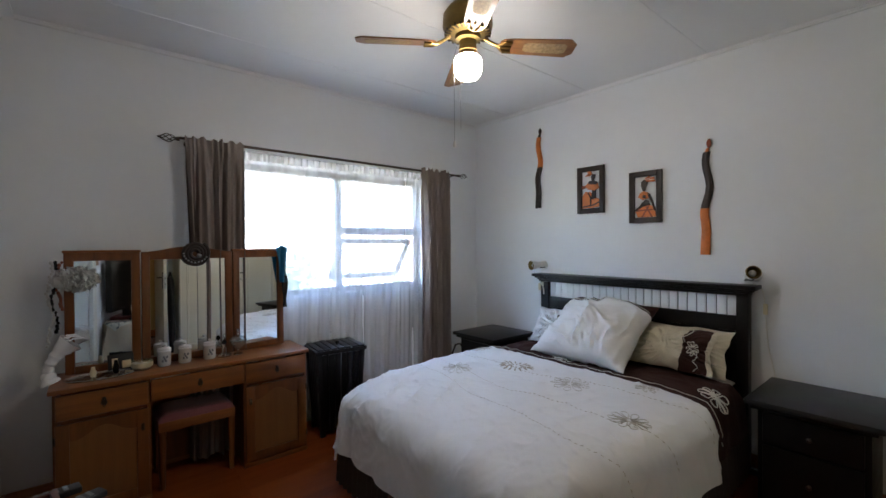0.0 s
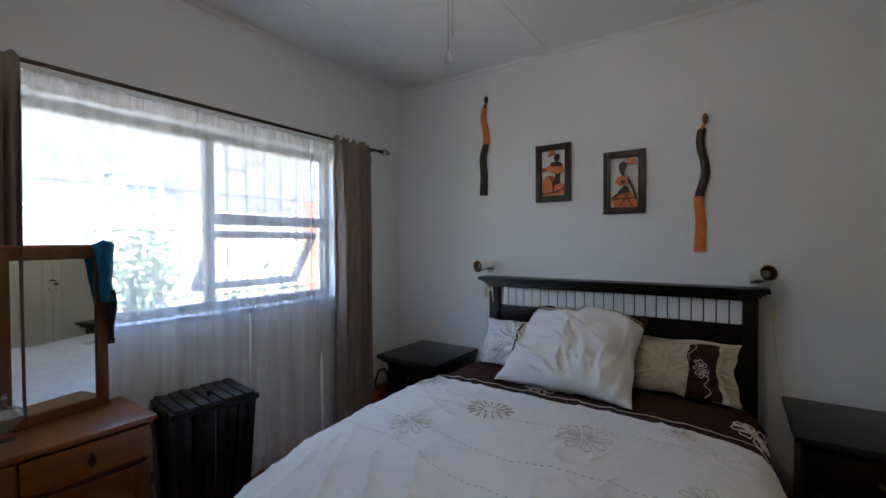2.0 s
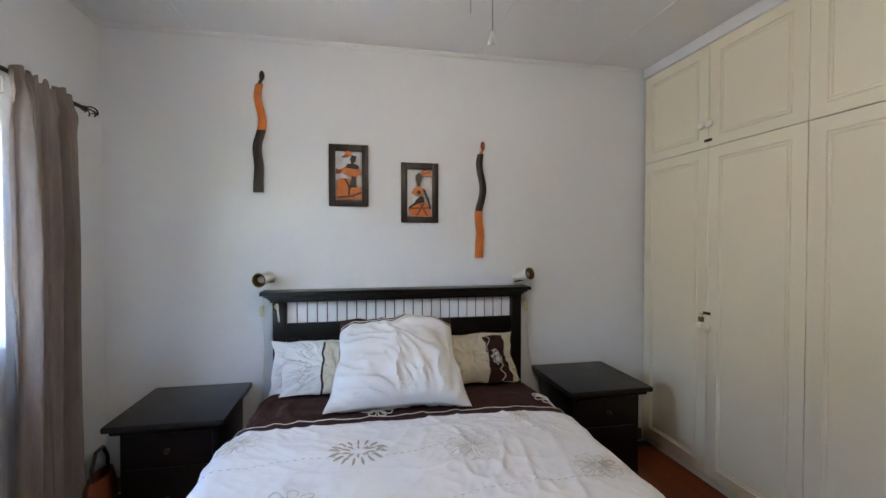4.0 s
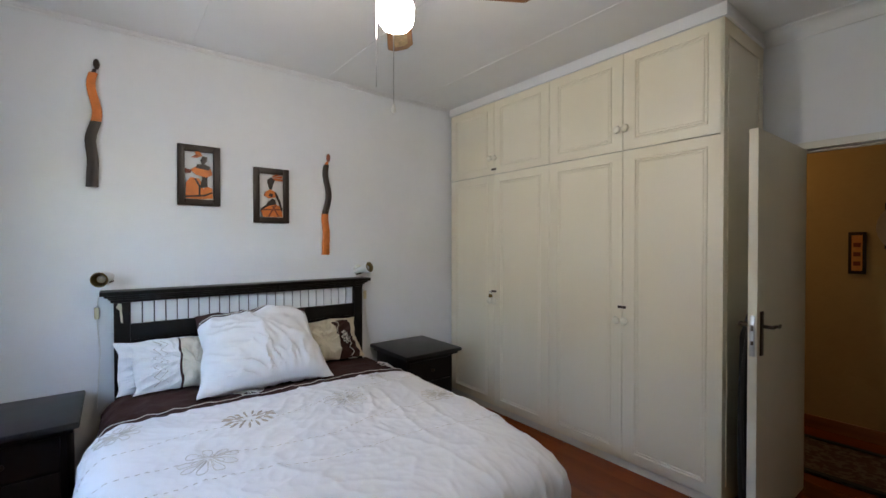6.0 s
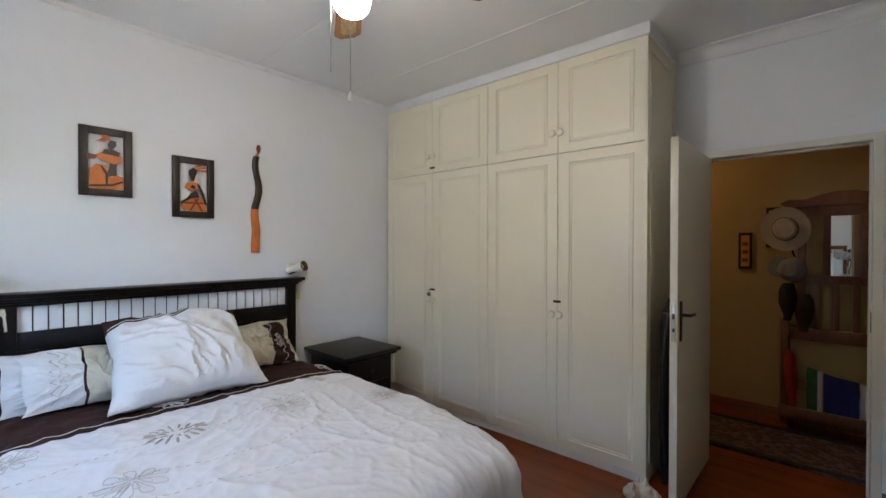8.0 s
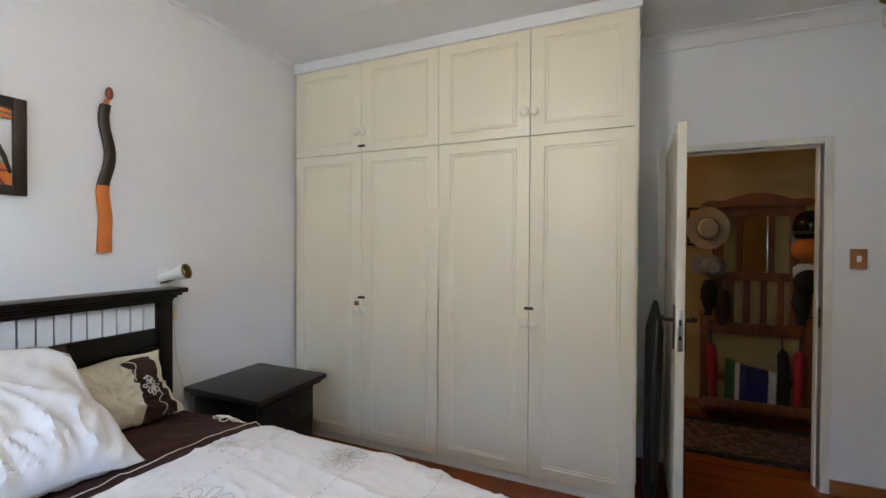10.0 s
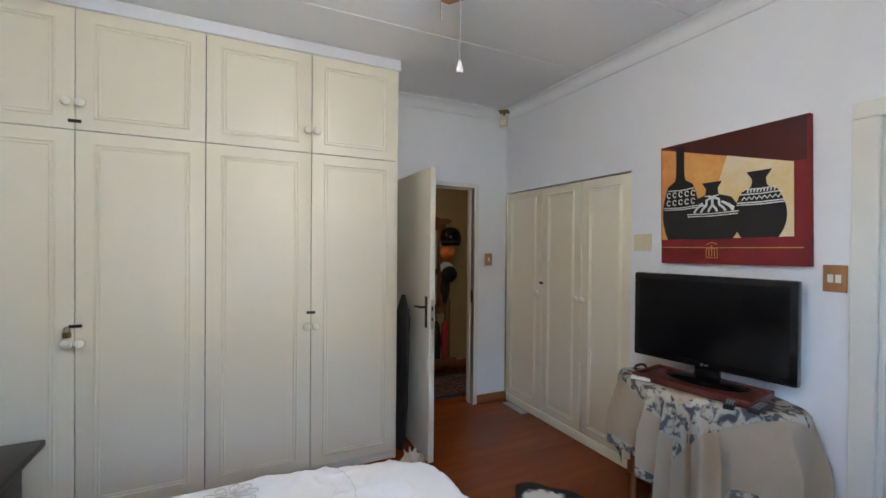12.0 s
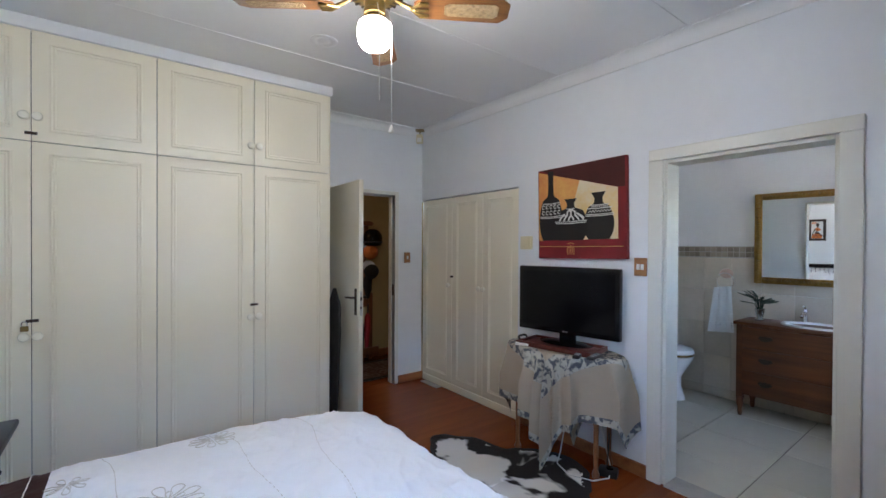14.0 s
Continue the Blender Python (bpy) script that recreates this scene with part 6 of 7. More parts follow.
def paint(name, poly, mat, lift, label=""):
    bm = B()
    prism(bm, [(x * AW, y * AH) for x, y in poly], UP @ Matrix.Translation((0, 0, lift)), 0.0012)
    return part(name, bm, mat, art, label, False)


paint("painted_field", [(-0.49, -0.30), (-0.49, 0.48), (0.42, 0.20), (0.42, -0.30)], OCHREC, 0.0, "ochre and cream ground")
paint("painted_field", [(-0.02, -0.30), (-0.08, 0.0), (0.02, 0.325), (0.42, 0.20), (0.42, -0.30)], PALEC, 0.001)
paint("painted_corner", [(-0.46, 0.495), (-0.30, 0.425), (0.42, 0.205), (0.49, 0.20), (0.49, 0.495)], DREDC, 0.002, "dark red upper corner")


def jar_poly(cx, base, h, w, neck, nh, flare):
    half = []
    for i in range(13):
        u = i / 12
        half.append((w * (0.42 + 0.58 * math.sin(math.pi * (0.12 + 0.80 * u) ** 0.9) ** 0.9) if u < 0.97 else neck * 1.2, u * h))
    half += [(neck, h + nh * 0.15), (neck * 0.92, h + nh * 0.5), (neck * flare, h + nh)]
    return [(cx + x, base + y) for x, y in half] + [(cx - x, base + y) for x, y in half[::-1]]


paint("painted_jar", jar_poly(-0.33, -0.30, 0.49, 0.150, 0.035, 0.28, 1.0), BLACKC, 0.0035, "black jar with white pattern")
paint("painted_jar", jar_poly(0.225, -0.300, 0.36, 0.160, 0.045, 0.115, 1.7), BLACKC, 0.0035, "black jar with white pattern")
paint("painted_jar", jar_poly(-0.085, -0.305, 0.345, 0.200, 0.045, 0.10, 1.6), BLACKC, 0.0045, "black jar with white pattern")


def strokes(name, lines, r=0.006):
    bm = B()
    for pts in lines:
        tube(bm, [UP @ Vector((x * AW, y * AH, 0.0062)) for x, y in pts], r * 0.55, 5)
    part(name, bm, WHITEC, art, "white brushed pattern")


lines = []
for y, w in ((0.115, 0.105), (-0.045, 0.135), (-0.03, 0.14)):
    lines.append([(-0.325 - w, y), (-0.325, y - 0.008), (-0.325 + w, y)])
for r in range(2):
    for c in range(5):
        x, y = -0.425 + c * 0.05, 0.075 - r * 0.065
        lines.append([(x + 0.015 * math.cos(a), y + 0.022 * math.sin(a)) for a in [0.4 + i * 0.75 for i in range(8)]])
for y, w in ((-0.100, 0.185), (-0.118, 0.18), (0.035, 0.05)):
    lines.append([(-0.085 - w, y), (-0.085, y - 0.006), (-0.085 + w, y)])
for y, w in ((0.05, 0.095), (0.015, 0.125), (-0.045, 0.145), (-0.06, 0.147)):
    lines.append([(0.235 - w, y), (0.235, y - 0.005), (0.235 + w, y)])
lines.append([(0.12 + i * 0.0155, -0.028 + (0.022 if i % 2 else 0)) for i in range(16)])
for i in range(9):
    lines.append([(0.155 + i * 0.02, 0.022), (0.16 + i * 0.02, 0.043)])
strokes("white_pattern", lines)
zebra = []
for x, lean, top in ((-0.215, 0.05, -0.02), (-0.165, 0.055, 0.015), (-0.11, 0.04, 0.03), (-0.045, -0.045, 0.03), (0.015, -0.06, 0.015), (0.065, -0.06, -0.02)):
    zebra.append([(x, -0.092), (x + lean * 0.25, -0.066), (x + lean * 0.75, -0.040), (x + lean * 0.8, top - 0.012), (x + lean * 1.3, top)])
zebra.append([(-0.20, -0.055), (-0.16, -0.035), (-0.13, -0.045)])
zebra.append([(0.0, -0.03), (0.035, -0.045), (0.07, -0.075)])
strokes("striped_band", zebra, 0.0125)
bm = B()
for pts in ([(-0.48, -0.365), (0, -0.372), (0.47, -0.375)], [(-0.13, -0.38), (-0.13, -0.45), (-0.05, -0.45), (-0.05, -0.38), (-0.13, -0.38)], [(-0.11, -0.44), (-0.11, -0.39)],
            [(-0.09, -0.35), (-0.09, -0.44)], [(-0.13, -0.345), (-0.09, -0.33), (-0.05, -0.345)], [(-0.07, -0.44), (-0.07, -0.39)]):
    tube(bm, [UP @ Vector((x * AW, y * AH, 0.002)) for x, y in pts], 0.0022, 5)
part("gold_motif", bm, GOLDC, art, "thin gold line and square motif")

# ---- television corner ----
TC = pose(-0.075, 1.415, 0, 0, 0, 10) @ Matrix.Diagonal((1, 1, 1.079, 1))
table = thing("side_table", "oval brown wooden table under a cloth", "table", TC)
bm = B()
lathe(bm, [(0, 0.700), (0.205, 0.700), (0.212, 0.712), (0.205, 0.726), (0, 0.726)], Matrix.Diagonal((0.93, 2.0, 1, 1)), 40)
part("tabletop", bm, OAK, table)
for x, y in ((0.11, 0.30), (0.11, -0.30), (-0.11, 0.30), (-0.11, -0.30)):
    bm = B()
    lathe(bm, [(0, 0.0), (0.022, 0.0), (0.026, 0.02), (0.014, 0.05), (0.018, 0.30), (0.026, 0.62), (0.030, 0.70), (0, 0.70)], Matrix.Translation((x, y, 0)), 14)
    part("leg", bm, STANDW, table, "turned leg")
bm = B()
box(bm, -0.10, -0.28, 0.62, 0.10, 0.28, 0.70, 0.004)
part("apron", bm, STANDW, table)

OA, OB = 0.198, 0.420   # half depth and half length of the top


def cloth_point(p, q):
    """p, q from -1 to 1 over a square cloth laid cornerwise on the oval top."""
    x, y = (p + q) * 0.47, (p - q) * 0.49
    r = math.hypot(x, y)
    th = math.atan2(y, x)
    ro = OA * OB / math.hypot(OB * math.cos(th), OA * math.sin(th))
    z = 0.7285 + 0.0015 * fbm(x * 9, y * 9, 1)
    if r <= ro:
        return Vector((x, y, z))
    d = r - ro
    R = 0.03
    if d < R * 1.5708:
        out, drop = R * math.sin(d / R), R * (1 - math.cos(d / R))
    else:
        out, drop = R, R + d - R * 1.5708
    t = min(1, max(0, (d - 0.02) / 0.22))
    wave = 1 - 2 * abs(math.sin(th * 8.0 + 1.3 * math.sin(th * 3))) ** 0.8 + 0.5 * noise.noise((th * 4, d * 3, 2))
    out += t * (0.044 * wave + 0.030) + 0.02 * d
    nx, ny = math.cos(th), math.sin(th)
    px = x / r * ro + nx * out
    py = y / r * ro + ny * out
    if px < -0.175:
        px = -0.175 - 0.02 * math.tanh((-0.175 - px) * 8)
    return Vector((px, py, z - drop))


cloth = thing("tablecloth", "beige linen tablecloth with grey printed bands hanging in folds", "tablecloth", TC)


def ring(m0, m1, n, k):
    """The band of the cloth between two concentric squares."""
    bm = B()
    def fn(u, v):
        m = m0 + (m1 - m0) * v
        s = u * 4
        e, f = int(min(s, 3.9999)), s - int(min(s, 3.9999))
        a = -1 + 2 * f
        return cloth_point(*[(m, a * m), (-a * m, m), (-m, -a * m), (a * m, -m)][e])
    sheet(bm, fn, n, k, 0.003)
    return bm


for name, mat, m0, m1, k, lab in (("centre", CLOTH, 0.0, 0.28, 8, ""), ("printed_band", PRINT, 0.28, 0.52, 10, "grey leaf-printed band"),
                                  ("skirt", CLOTH, 0.52, 0.935, 22, ""), ("printed_hem", PRINT, 0.935, 1.0, 4, "grey leaf-printed hem")):
    part(name, ring(m0, m1, 240, k), mat, cloth, lab)

ZT = 0.790
base = thing("tv_tray", "dark red wooden tray under the television", "tray", pose(-0.06, 1.40, ZT, 0, 0, 9.5))
bm = B()
box(bm, -0.13, -0.27, 0, 0.15, 0.30, 0.014, 0.004)
for q in ((-0.13, -0.27, -0.115, 0.30), (0.135, -0.27, 0.15, 0.30), (-0.115, -0.27, 0.135, -0.255), (-0.115, 0.285, 0.135, 0.30)):
    box(bm, q[0], q[1], 0.012, q[2], q[3], 0.034, 0.004)
part("body", bm, material("dark_red_lacquer", (0.11, 0.022, 0.014), 0.3, vary=0.3, scale=8), base)
bm = B()
tube(bm, [(0.0, -0.265, 0.025), (0.0, -0.28, 0.045), (0.03, -0.285, 0.052), (0.08, -0.285, 0.052), (0.10, -0.28, 0.045), (0.10, -0.265, 0.025)], 0.008, 8)
part("tray_handle", bm, BLACKM, base)

tv = thing("television", "black flat-screen television on an oval foot", "television", pose(-0.135, 1.398, ZT + 0.013, 0, 0, 9.5))
bm = B()
box(bm, -0.045, -0.395, 0.070, 0.010, 0.395, 0.562, 0.012)
part("bezel", bm, BLACKP, tv, "gloss black bezel")
bm = B()
box(bm, 0.008, -0.362, 0.107, 0.0125, 0.362, 0.529)
part("screen", bm, SCREEN, tv, "dark switched-off screen", False)
bm = B()
box(bm, -0.085, -0.30, 0.125, -0.045, 0.30, 0.485, 0.02)
part("back_cover", bm, BLACKM, tv)
bm = B()
box(bm, -0.05, -0.06, 0.015, -0.015, 0.06, 0.20, 0.006)
part("neck", bm, BLACKP, tv)
bm = B()
lathe(bm, [(0, 0.002), (0.20, 0.002), (0.205, 0.008), (0.15, 0.018), (0, 0.026)], Matrix.Diagonal((0.52, 1, 1, 1)), 36)
part("foot", bm, BLACKP, tv)
bm = B()
rod(bm, (0.0095, -0.012, 0.088), (0.0115, -0.012, 0.088), 0.0075, seg=16)
for k in range(2):
    box(bm, 0.0095, 0.002 + 0.010 * k, 0.083, 0.0115, 0.008 + 0.010 * k, 0.093)
part("badge", bm, STEEL, tv, "small silver badge")
for x, y, r, mat, lab in ((0.085, 1.645, 24, BLACKM, "black remote control on the tablecloth"), (0.030, 1.735, 10, BLACKM, "black remote control on the tablecloth"), (0.125, 1.235, -62, WHITEP, "slim white remote control on the tablecloth")):
    rc = thing("remote_control", lab, "remote control", pose(x - 0.02, y, ZT + 0.002, 0, 0, r), "remote controls")
    bm = B()
    box(bm, -0.08, -0.022, 0, 0.08, 0.022, 0.018, 0.006)
    part("case", bm, mat, rc)
    bm = B()
    for i in range(6):
        for j in range(3):
            box(bm, -0.06 + i * 0.02, -0.014 + j * 0.011, 0.017, -0.049 + i * 0.02, -0.007 + j * 0.011, 0.0205, 0.001)
    part("keys", bm, GREYF, rc)

# cowhide on the boards
bm = B()
def hide(u, v):
    an = 2 * math.pi * u
    r = 0.60 + 0.12 * noise.noise((2.0 * math.cos(an), 2.0 * math.sin(an), 4.2)) + 0.13 * math.cos(4 * an + 0.4) * 0.7 + 0.03 * noise.noise((6 * math.cos(an), 6 * math.sin(an), 1))
    x, y = 0.50 + 0.80 * r * v * math.cos(an), 1.41 + 1.10 * r * v * math.sin(an)
    return Vector((x, y, 0.006 + 0.003 * (1 + noise.noise((x * 5, y * 5, 0))) + (0.004 * v if v > 0.9 else 0)))
sheet(bm, hide, 120, 14, 0.005)
bmesh.ops.remove_doubles(bm, verts=list(bm.verts), dist=0.0005)
rug = solid("cowhide_rug", bm, HIDE, "black and white cowhide rug on the boards", "rug")
bm = B()
sheet(bm, lambda u, v: hide(u, 0.90 + 0.112 * v + 0.03 * noise.noise((14 * math.cos(2 * math.pi * u), 14 * math.sin(2 * math.pi * u), 2)) * (1 - v)) + Vector((0, 0, 0.0055)), 240, 3)
part("hide_edge", bm, HIDEB, rug, "dark brown hair edge")

# cable and dark adaptor under the table
cb = thing("power_cable", "white power cable looped on the floor", "cable", pose(0, 0, 0))
bm = B()
tube(bm, [(-0.24, 1.30, 0.30), (-0.20, 1.34, 0.12), (-0.08, 1.40, 0.022), (0.06, 1.48, 0.018), (0.12, 1.62, 0.018), (0.06, 1.76, 0.018), (-0.06, 1.80, 0.014), (-0.17, 1.74, 0.04), (-0.24, 1.62, 0.26)], 0.004, 6)
part("cord", bm, WHITEP, cb)
bm = B()
tube(bm, [(-0.25, 1.68, 0.45), (-0.22, 1.70, 0.2), (-0.12, 1.75, 0.05)], 0.004, 6)
part("second_cord", bm, BLACKM, cb)
ad = thing("power_adaptor", "dark multi-plug adaptor on the floor", "adaptor", pose(-0.115, 1.76, 0.0, 0, 0, 25))
bm = B()
box(bm, -0.045, -0.06, 0, 0.045, 0.06, 0.045, 0.010)
part("case", bm, BLACKM, ad)
bm = B()
rod(bm, (0, 0.01, 0.044), (0, 0.01, 0.056), 0.022, seg=16)
part("plug", bm, BLACKP, ad)

# ---- behind the open door ----
bag = thing("long_bag", "long black padded bag leaning in the corner by the wardrobe", "bag", pose(1.005, -0.19, 0.0, -2, -1.0, 0))
bm = B()
def bagf(u, v):
    an = 2 * math.pi * u
    k = (0.065 + 0.025 * v) * (1 if v > 0.06 else 0.85) * (1 - max(0, v - 0.86) * 5.5) + 0.004 * noise.noise((math.cos(an) * 2, math.sin(an) * 2, v * 9))
    return Vector((0.55 * k * math.cos(an), 1.15 * k * math.sin(an) + 0.02 * math.sin(v * 5), 0.002 + 1.14 * v))
sheet(bm, bagf, 20, 30)
bmesh.ops.holes_fill(bm, edges=[e for e in bm.edges if e.is_boundary], sides=60)
part("body", bm, BLACKF, bag)
bm = B()
tube(bm, [(-0.01, 0.085, 0.15), (0.0, 0.115, 0.5), (0.0, 0.12, 0.8), (-0.01, 0.06, 1.05)], 0.010, 6)
part("strap", bm, BLACKM, bag)

shell = solid("sea_shell", B(), SHELLM, "large pale spiny sea shell on the floor", "shell", pose(1.035, 0.165, 0.0, 0, 0, 20))
bm = B()
for k in range(7):
    u = k / 6
    ball(bm, (-0.075 + 0.16 * u, 0.005 * math.sin(k), 0.052 + 0.010 * math.sin(u * 3)), 0.060 * math.sin(0.35 + 2.3 * u) ** 0.9, 14, (0.75, 0.95, 0.95))
for k in range(9):
    an = k * 0.75
    p = Vector((-0.05 + 0.014 * k, 0.045 * math.cos(an), 0.055 + 0.040 * abs(math.sin(an))))
    d = Vector((0.1 * math.cos(k), 0.6 * math.cos(an), 0.75)).normalized()
    rod(bm, p, p + d * (0.055 if k % 2 else 0.035), 0.016, 0.002, 8)
rod(bm, (0.0, 0.0, 0.075), (-0.015, 0.01, 0.150), 0.030, 0.004, 10)
box(bm, -0.08, -0.06, 0.0, 0.09, 0.06, 0.02, 0.009)
shell.data = finish("sea_shell", bm, SHELLM)

fs = B()
box(fs, XW + 0.004, -0.60, 0.0, XW + 0.075, -0.30, 0.006, 0.002)
solid("floor_patch", fs, TOEGREY, "flat grey board patch at the foot of the closet", "floor patch")

# ---- bathroom beyond the west door ----
WT = XW - 0.15
bm = B()
box(bm, BX - 0.15, BY0 - 0.12, -0.06, BX, BY1 + 0.12, 2.75)
structure("wall_bath_back", bm, WALL, "bathroom wall, white above beige tiles")
bm = B()
box(bm, BX, BY0 - 0.12, -0.06, WT, BY0, 2.75)
structure("wall_bath_side", bm, WALL, "white bathroom side wall")
bm = B()
box(bm, BX, BY1, -0.06, WT, BY1 + 0.12, 1.40)
box(bm, BX, BY1, 2.10, WT, BY1 + 0.12, 2.75)
box(bm, BX, BY1, 1.40, -1.70, BY1 + 0.12, 2.10)
box(bm, -0.95, BY1, 1.40, WT, BY1 + 0.12, 2.10)
structure("wall_bath_window", bm, WALL, "white bathroom wall with its window opening")
# unseen pane added in the opening; its tint warms the bathroom's sky light
bm = B()
box(bm, -1.70, BY1 + 0.06, 1.40, -0.95, BY1 + 0.065, 2.10)
tagged(new("window_2", finish("window_2", bm, glass_material("warm_tinted_bathroom_glass", (1.0, 0.955, 0.89), 0.1, 0.95), False)), "unseen bathroom window pane, tinted to warm the sky light", "window", "", "structure").visible_shadow = True
bm = B()
box(bm, BX - 0.15, BY0 - 0.12, 2.70, WT, BY1 + 0.12, 2.80)
structure("ceiling_bath", bm, CEIL, "white bathroom ceiling")
bm = B()
box(bm, BX, BY0, -0.06, WT, BY1, -0.007)
bath_floor = structure("floor_bath", bm, GROUTD, "pale square ceramic bathroom floor tiles")
bm = B()
box(bm, BX, BY0, 0.0, BX + 0.004, BY1, 1.525)
bath_tiles = structure("tiling_bath_back", bm, GROUT, "beige wall tiles with a stone mosaic band")
bm = B()
box(bm, BX + 0.011, BY0, 0.0, WT, BY0 + 0.004, 1.525)
bath_tiles_side = structure("tiling_bath_side", bm, GROUT, "beige wall tiles with a stone mosaic band")

# vanity
vanity = thing("vanity_chest", "oak three-drawer chest used as a washstand", "vanity", pose(-1.99, 2.372, 0) @ Matrix.Diagonal((1, 1, 1.076, 1)))
VW = 0.50
bm = B()
box(bm, -0.375, -VW - 0.02, 0.765, 0.025, VW + 0.02, 0.79, 0.006)
part("top", bm, OAK, vanity)
bm = B()
box(bm, -0.365, -VW + 0.01, 0.18, -0.01, VW - 0.01, 0.765, 0.004)
part("body", bm, OAK, vanity)
for z0, z1 in ((0.205, 0.385), (0.392, 0.572), (0.580, 0.750)):
    bm = B()
    box(bm, -0.012, -VW + 0.045, z0, 0.008, VW - 0.045, z1, 0.005)
    d = part("drawer", bm, OAK, vanity)
    for y in (-0.28, 0.28):
        bm = B()
        zc = (z0 + z1) / 2 + 0.01
        m = Matrix(((0, 0, 1, 0.007), (1, 0, 0, y), (0, 1, 0, zc), (0, 0, 0, 1)))
        prism(bm, [(-0.055, -0.005), (-0.035, -0.018), (0, -0.022), (0.035, -0.018), (0.055, -0.005), (0.040, 0.014), (0.018, 0.010), (0, 0.020), (-0.018, 0.010), (-0.040, 0.014)], m, 0.004)
        tube(bm, [(0.013, y - 0.034, zc), (0.026, y - 0.028, zc - 0.016), (0.028, y, zc - 0.022), (0.026, y + 0.028, zc - 0.016), (0.013, y + 0.034, zc)], 0.004, 6)
        part("handle", bm, DARKMETAL, d, "dark swan-neck drawer pull")
for x, y in ((-0.02, -VW + 0.025), (-0.02, VW - 0.025), (-0.34, -VW + 0.025), (-0.34, VW - 0.025)):
    bm = B()
    box(bm, x - 0.025, y - 0.025, 0.16, x + 0.025, y + 0.025, 0.765, 0.004)
    lathe(bm, [(0, 0.0), (0.014, 0.0), (0.020, 0.03), (0.017, 0.06), (0.030, 0.10), (0.026, 0.13), (0.033, 0.16), (0, 0.16)], Matrix.Translation((x, y, 0)), 14)
    part("leg", bm, OAK, vanity, "turned leg")
bm = B()
box(bm, -0.20, -VW - 0.055, 0.700, -0.16, -VW + 0.005, 0.735, 0.008)
part("side_rail_stub", bm, OAK, vanity)
basin = thing("basin", "oval white inset washbasin", "washbasin", pose(-2.165, 2.40, 0.85))
bm = B()
lathe(bm, [(0.0, -0.10), (0.08, -0.095), (0.14, -0.06), (0.165, -0.01), (0.172, 0.012), (0.190, 0.018), (0.198, 0.010), (0.198, 0.0)], Matrix.Diagonal((0.80, 1.25, 1, 1)), 40)
part("bowl", bm, PORCELAIN, basin)
tap = thing("tap", "chrome mixer tap behind the basin", "tap", pose(-2.325, 2.285, 0.85))
bm = B()
lathe(bm, [(0.026, 0), (0.024, 0.012), (0.018, 0.03), (0.017, 0.10), (0.020, 0.11), (0.014, 0.125), (0, 0.127)], None, 18)
part("body", bm, CHROME, tap)
bm = B()
tube(bm, [(0, 0, 0.075), (0.05, 0, 0.095), (0.10, 0, 0.085), (0.115, 0, 0.065)], 0.012, 10)
part("spout", bm, CHROME, tap)
bm = B()
tube(bm, [(0, 0, 0.12), (0.02, 0, 0.145), (0.06, 0, 0.155)], 0.007, 8)
part("lever", bm, CHROME, tap)

# gilt mirror
gm = thing("gilt_mirror", "rectangular mirror in a carved gilt frame above the washstand", "mirror", pose(BX + 0.022, 2.503, 1.598, 0, 0, 2.5))
mw, mh = 0.60, 0.418
bm = B()
box(bm, 0.0, -mw + 0.03, -mh + 0.03, 0.012, mw - 0.03, mh - 0.03)
part("glass", bm, MIRROR, gm, "", False)
for n, q in (("frame_side", (-mw, -mh, -mw + 0.06, mh)), ("frame_side", (mw - 0.06, -mh, mw, mh)), ("frame_end", (-mw + 0.06, -mh, mw - 0.06, -mh + 0.06)), ("frame_end", (-mw + 0.06, mh - 0.06, mw - 0.06, mh))):
    bm = B()
    box(bm, 0.0, q[0], q[1], 0.022, q[2], q[3], 0.006)
    vert = n == "frame_side"
    cy, cz = (q[0] + q[2]) / 2, (q[1] + q[3]) / 2
    ln = (q[3] - q[1]) if vert else (q[2] - q[0])
    k = int(ln / 0.024)
    for i in range(k):
        o = -ln / 2 + (i + 0.5) * ln / k
        a, b = ((cy - 0.008, cz + o - 0.012), (cy + 0.012, cz + o + 0.008)) if vert else ((cy + o - 0.012, cz - 0.008), (cy + o + 0.008, cz + 0.012))
        rod(bm, (0.022, *a), (0.026, *b), 0.0075, seg=6)
    part(n, bm, GILT, gm)

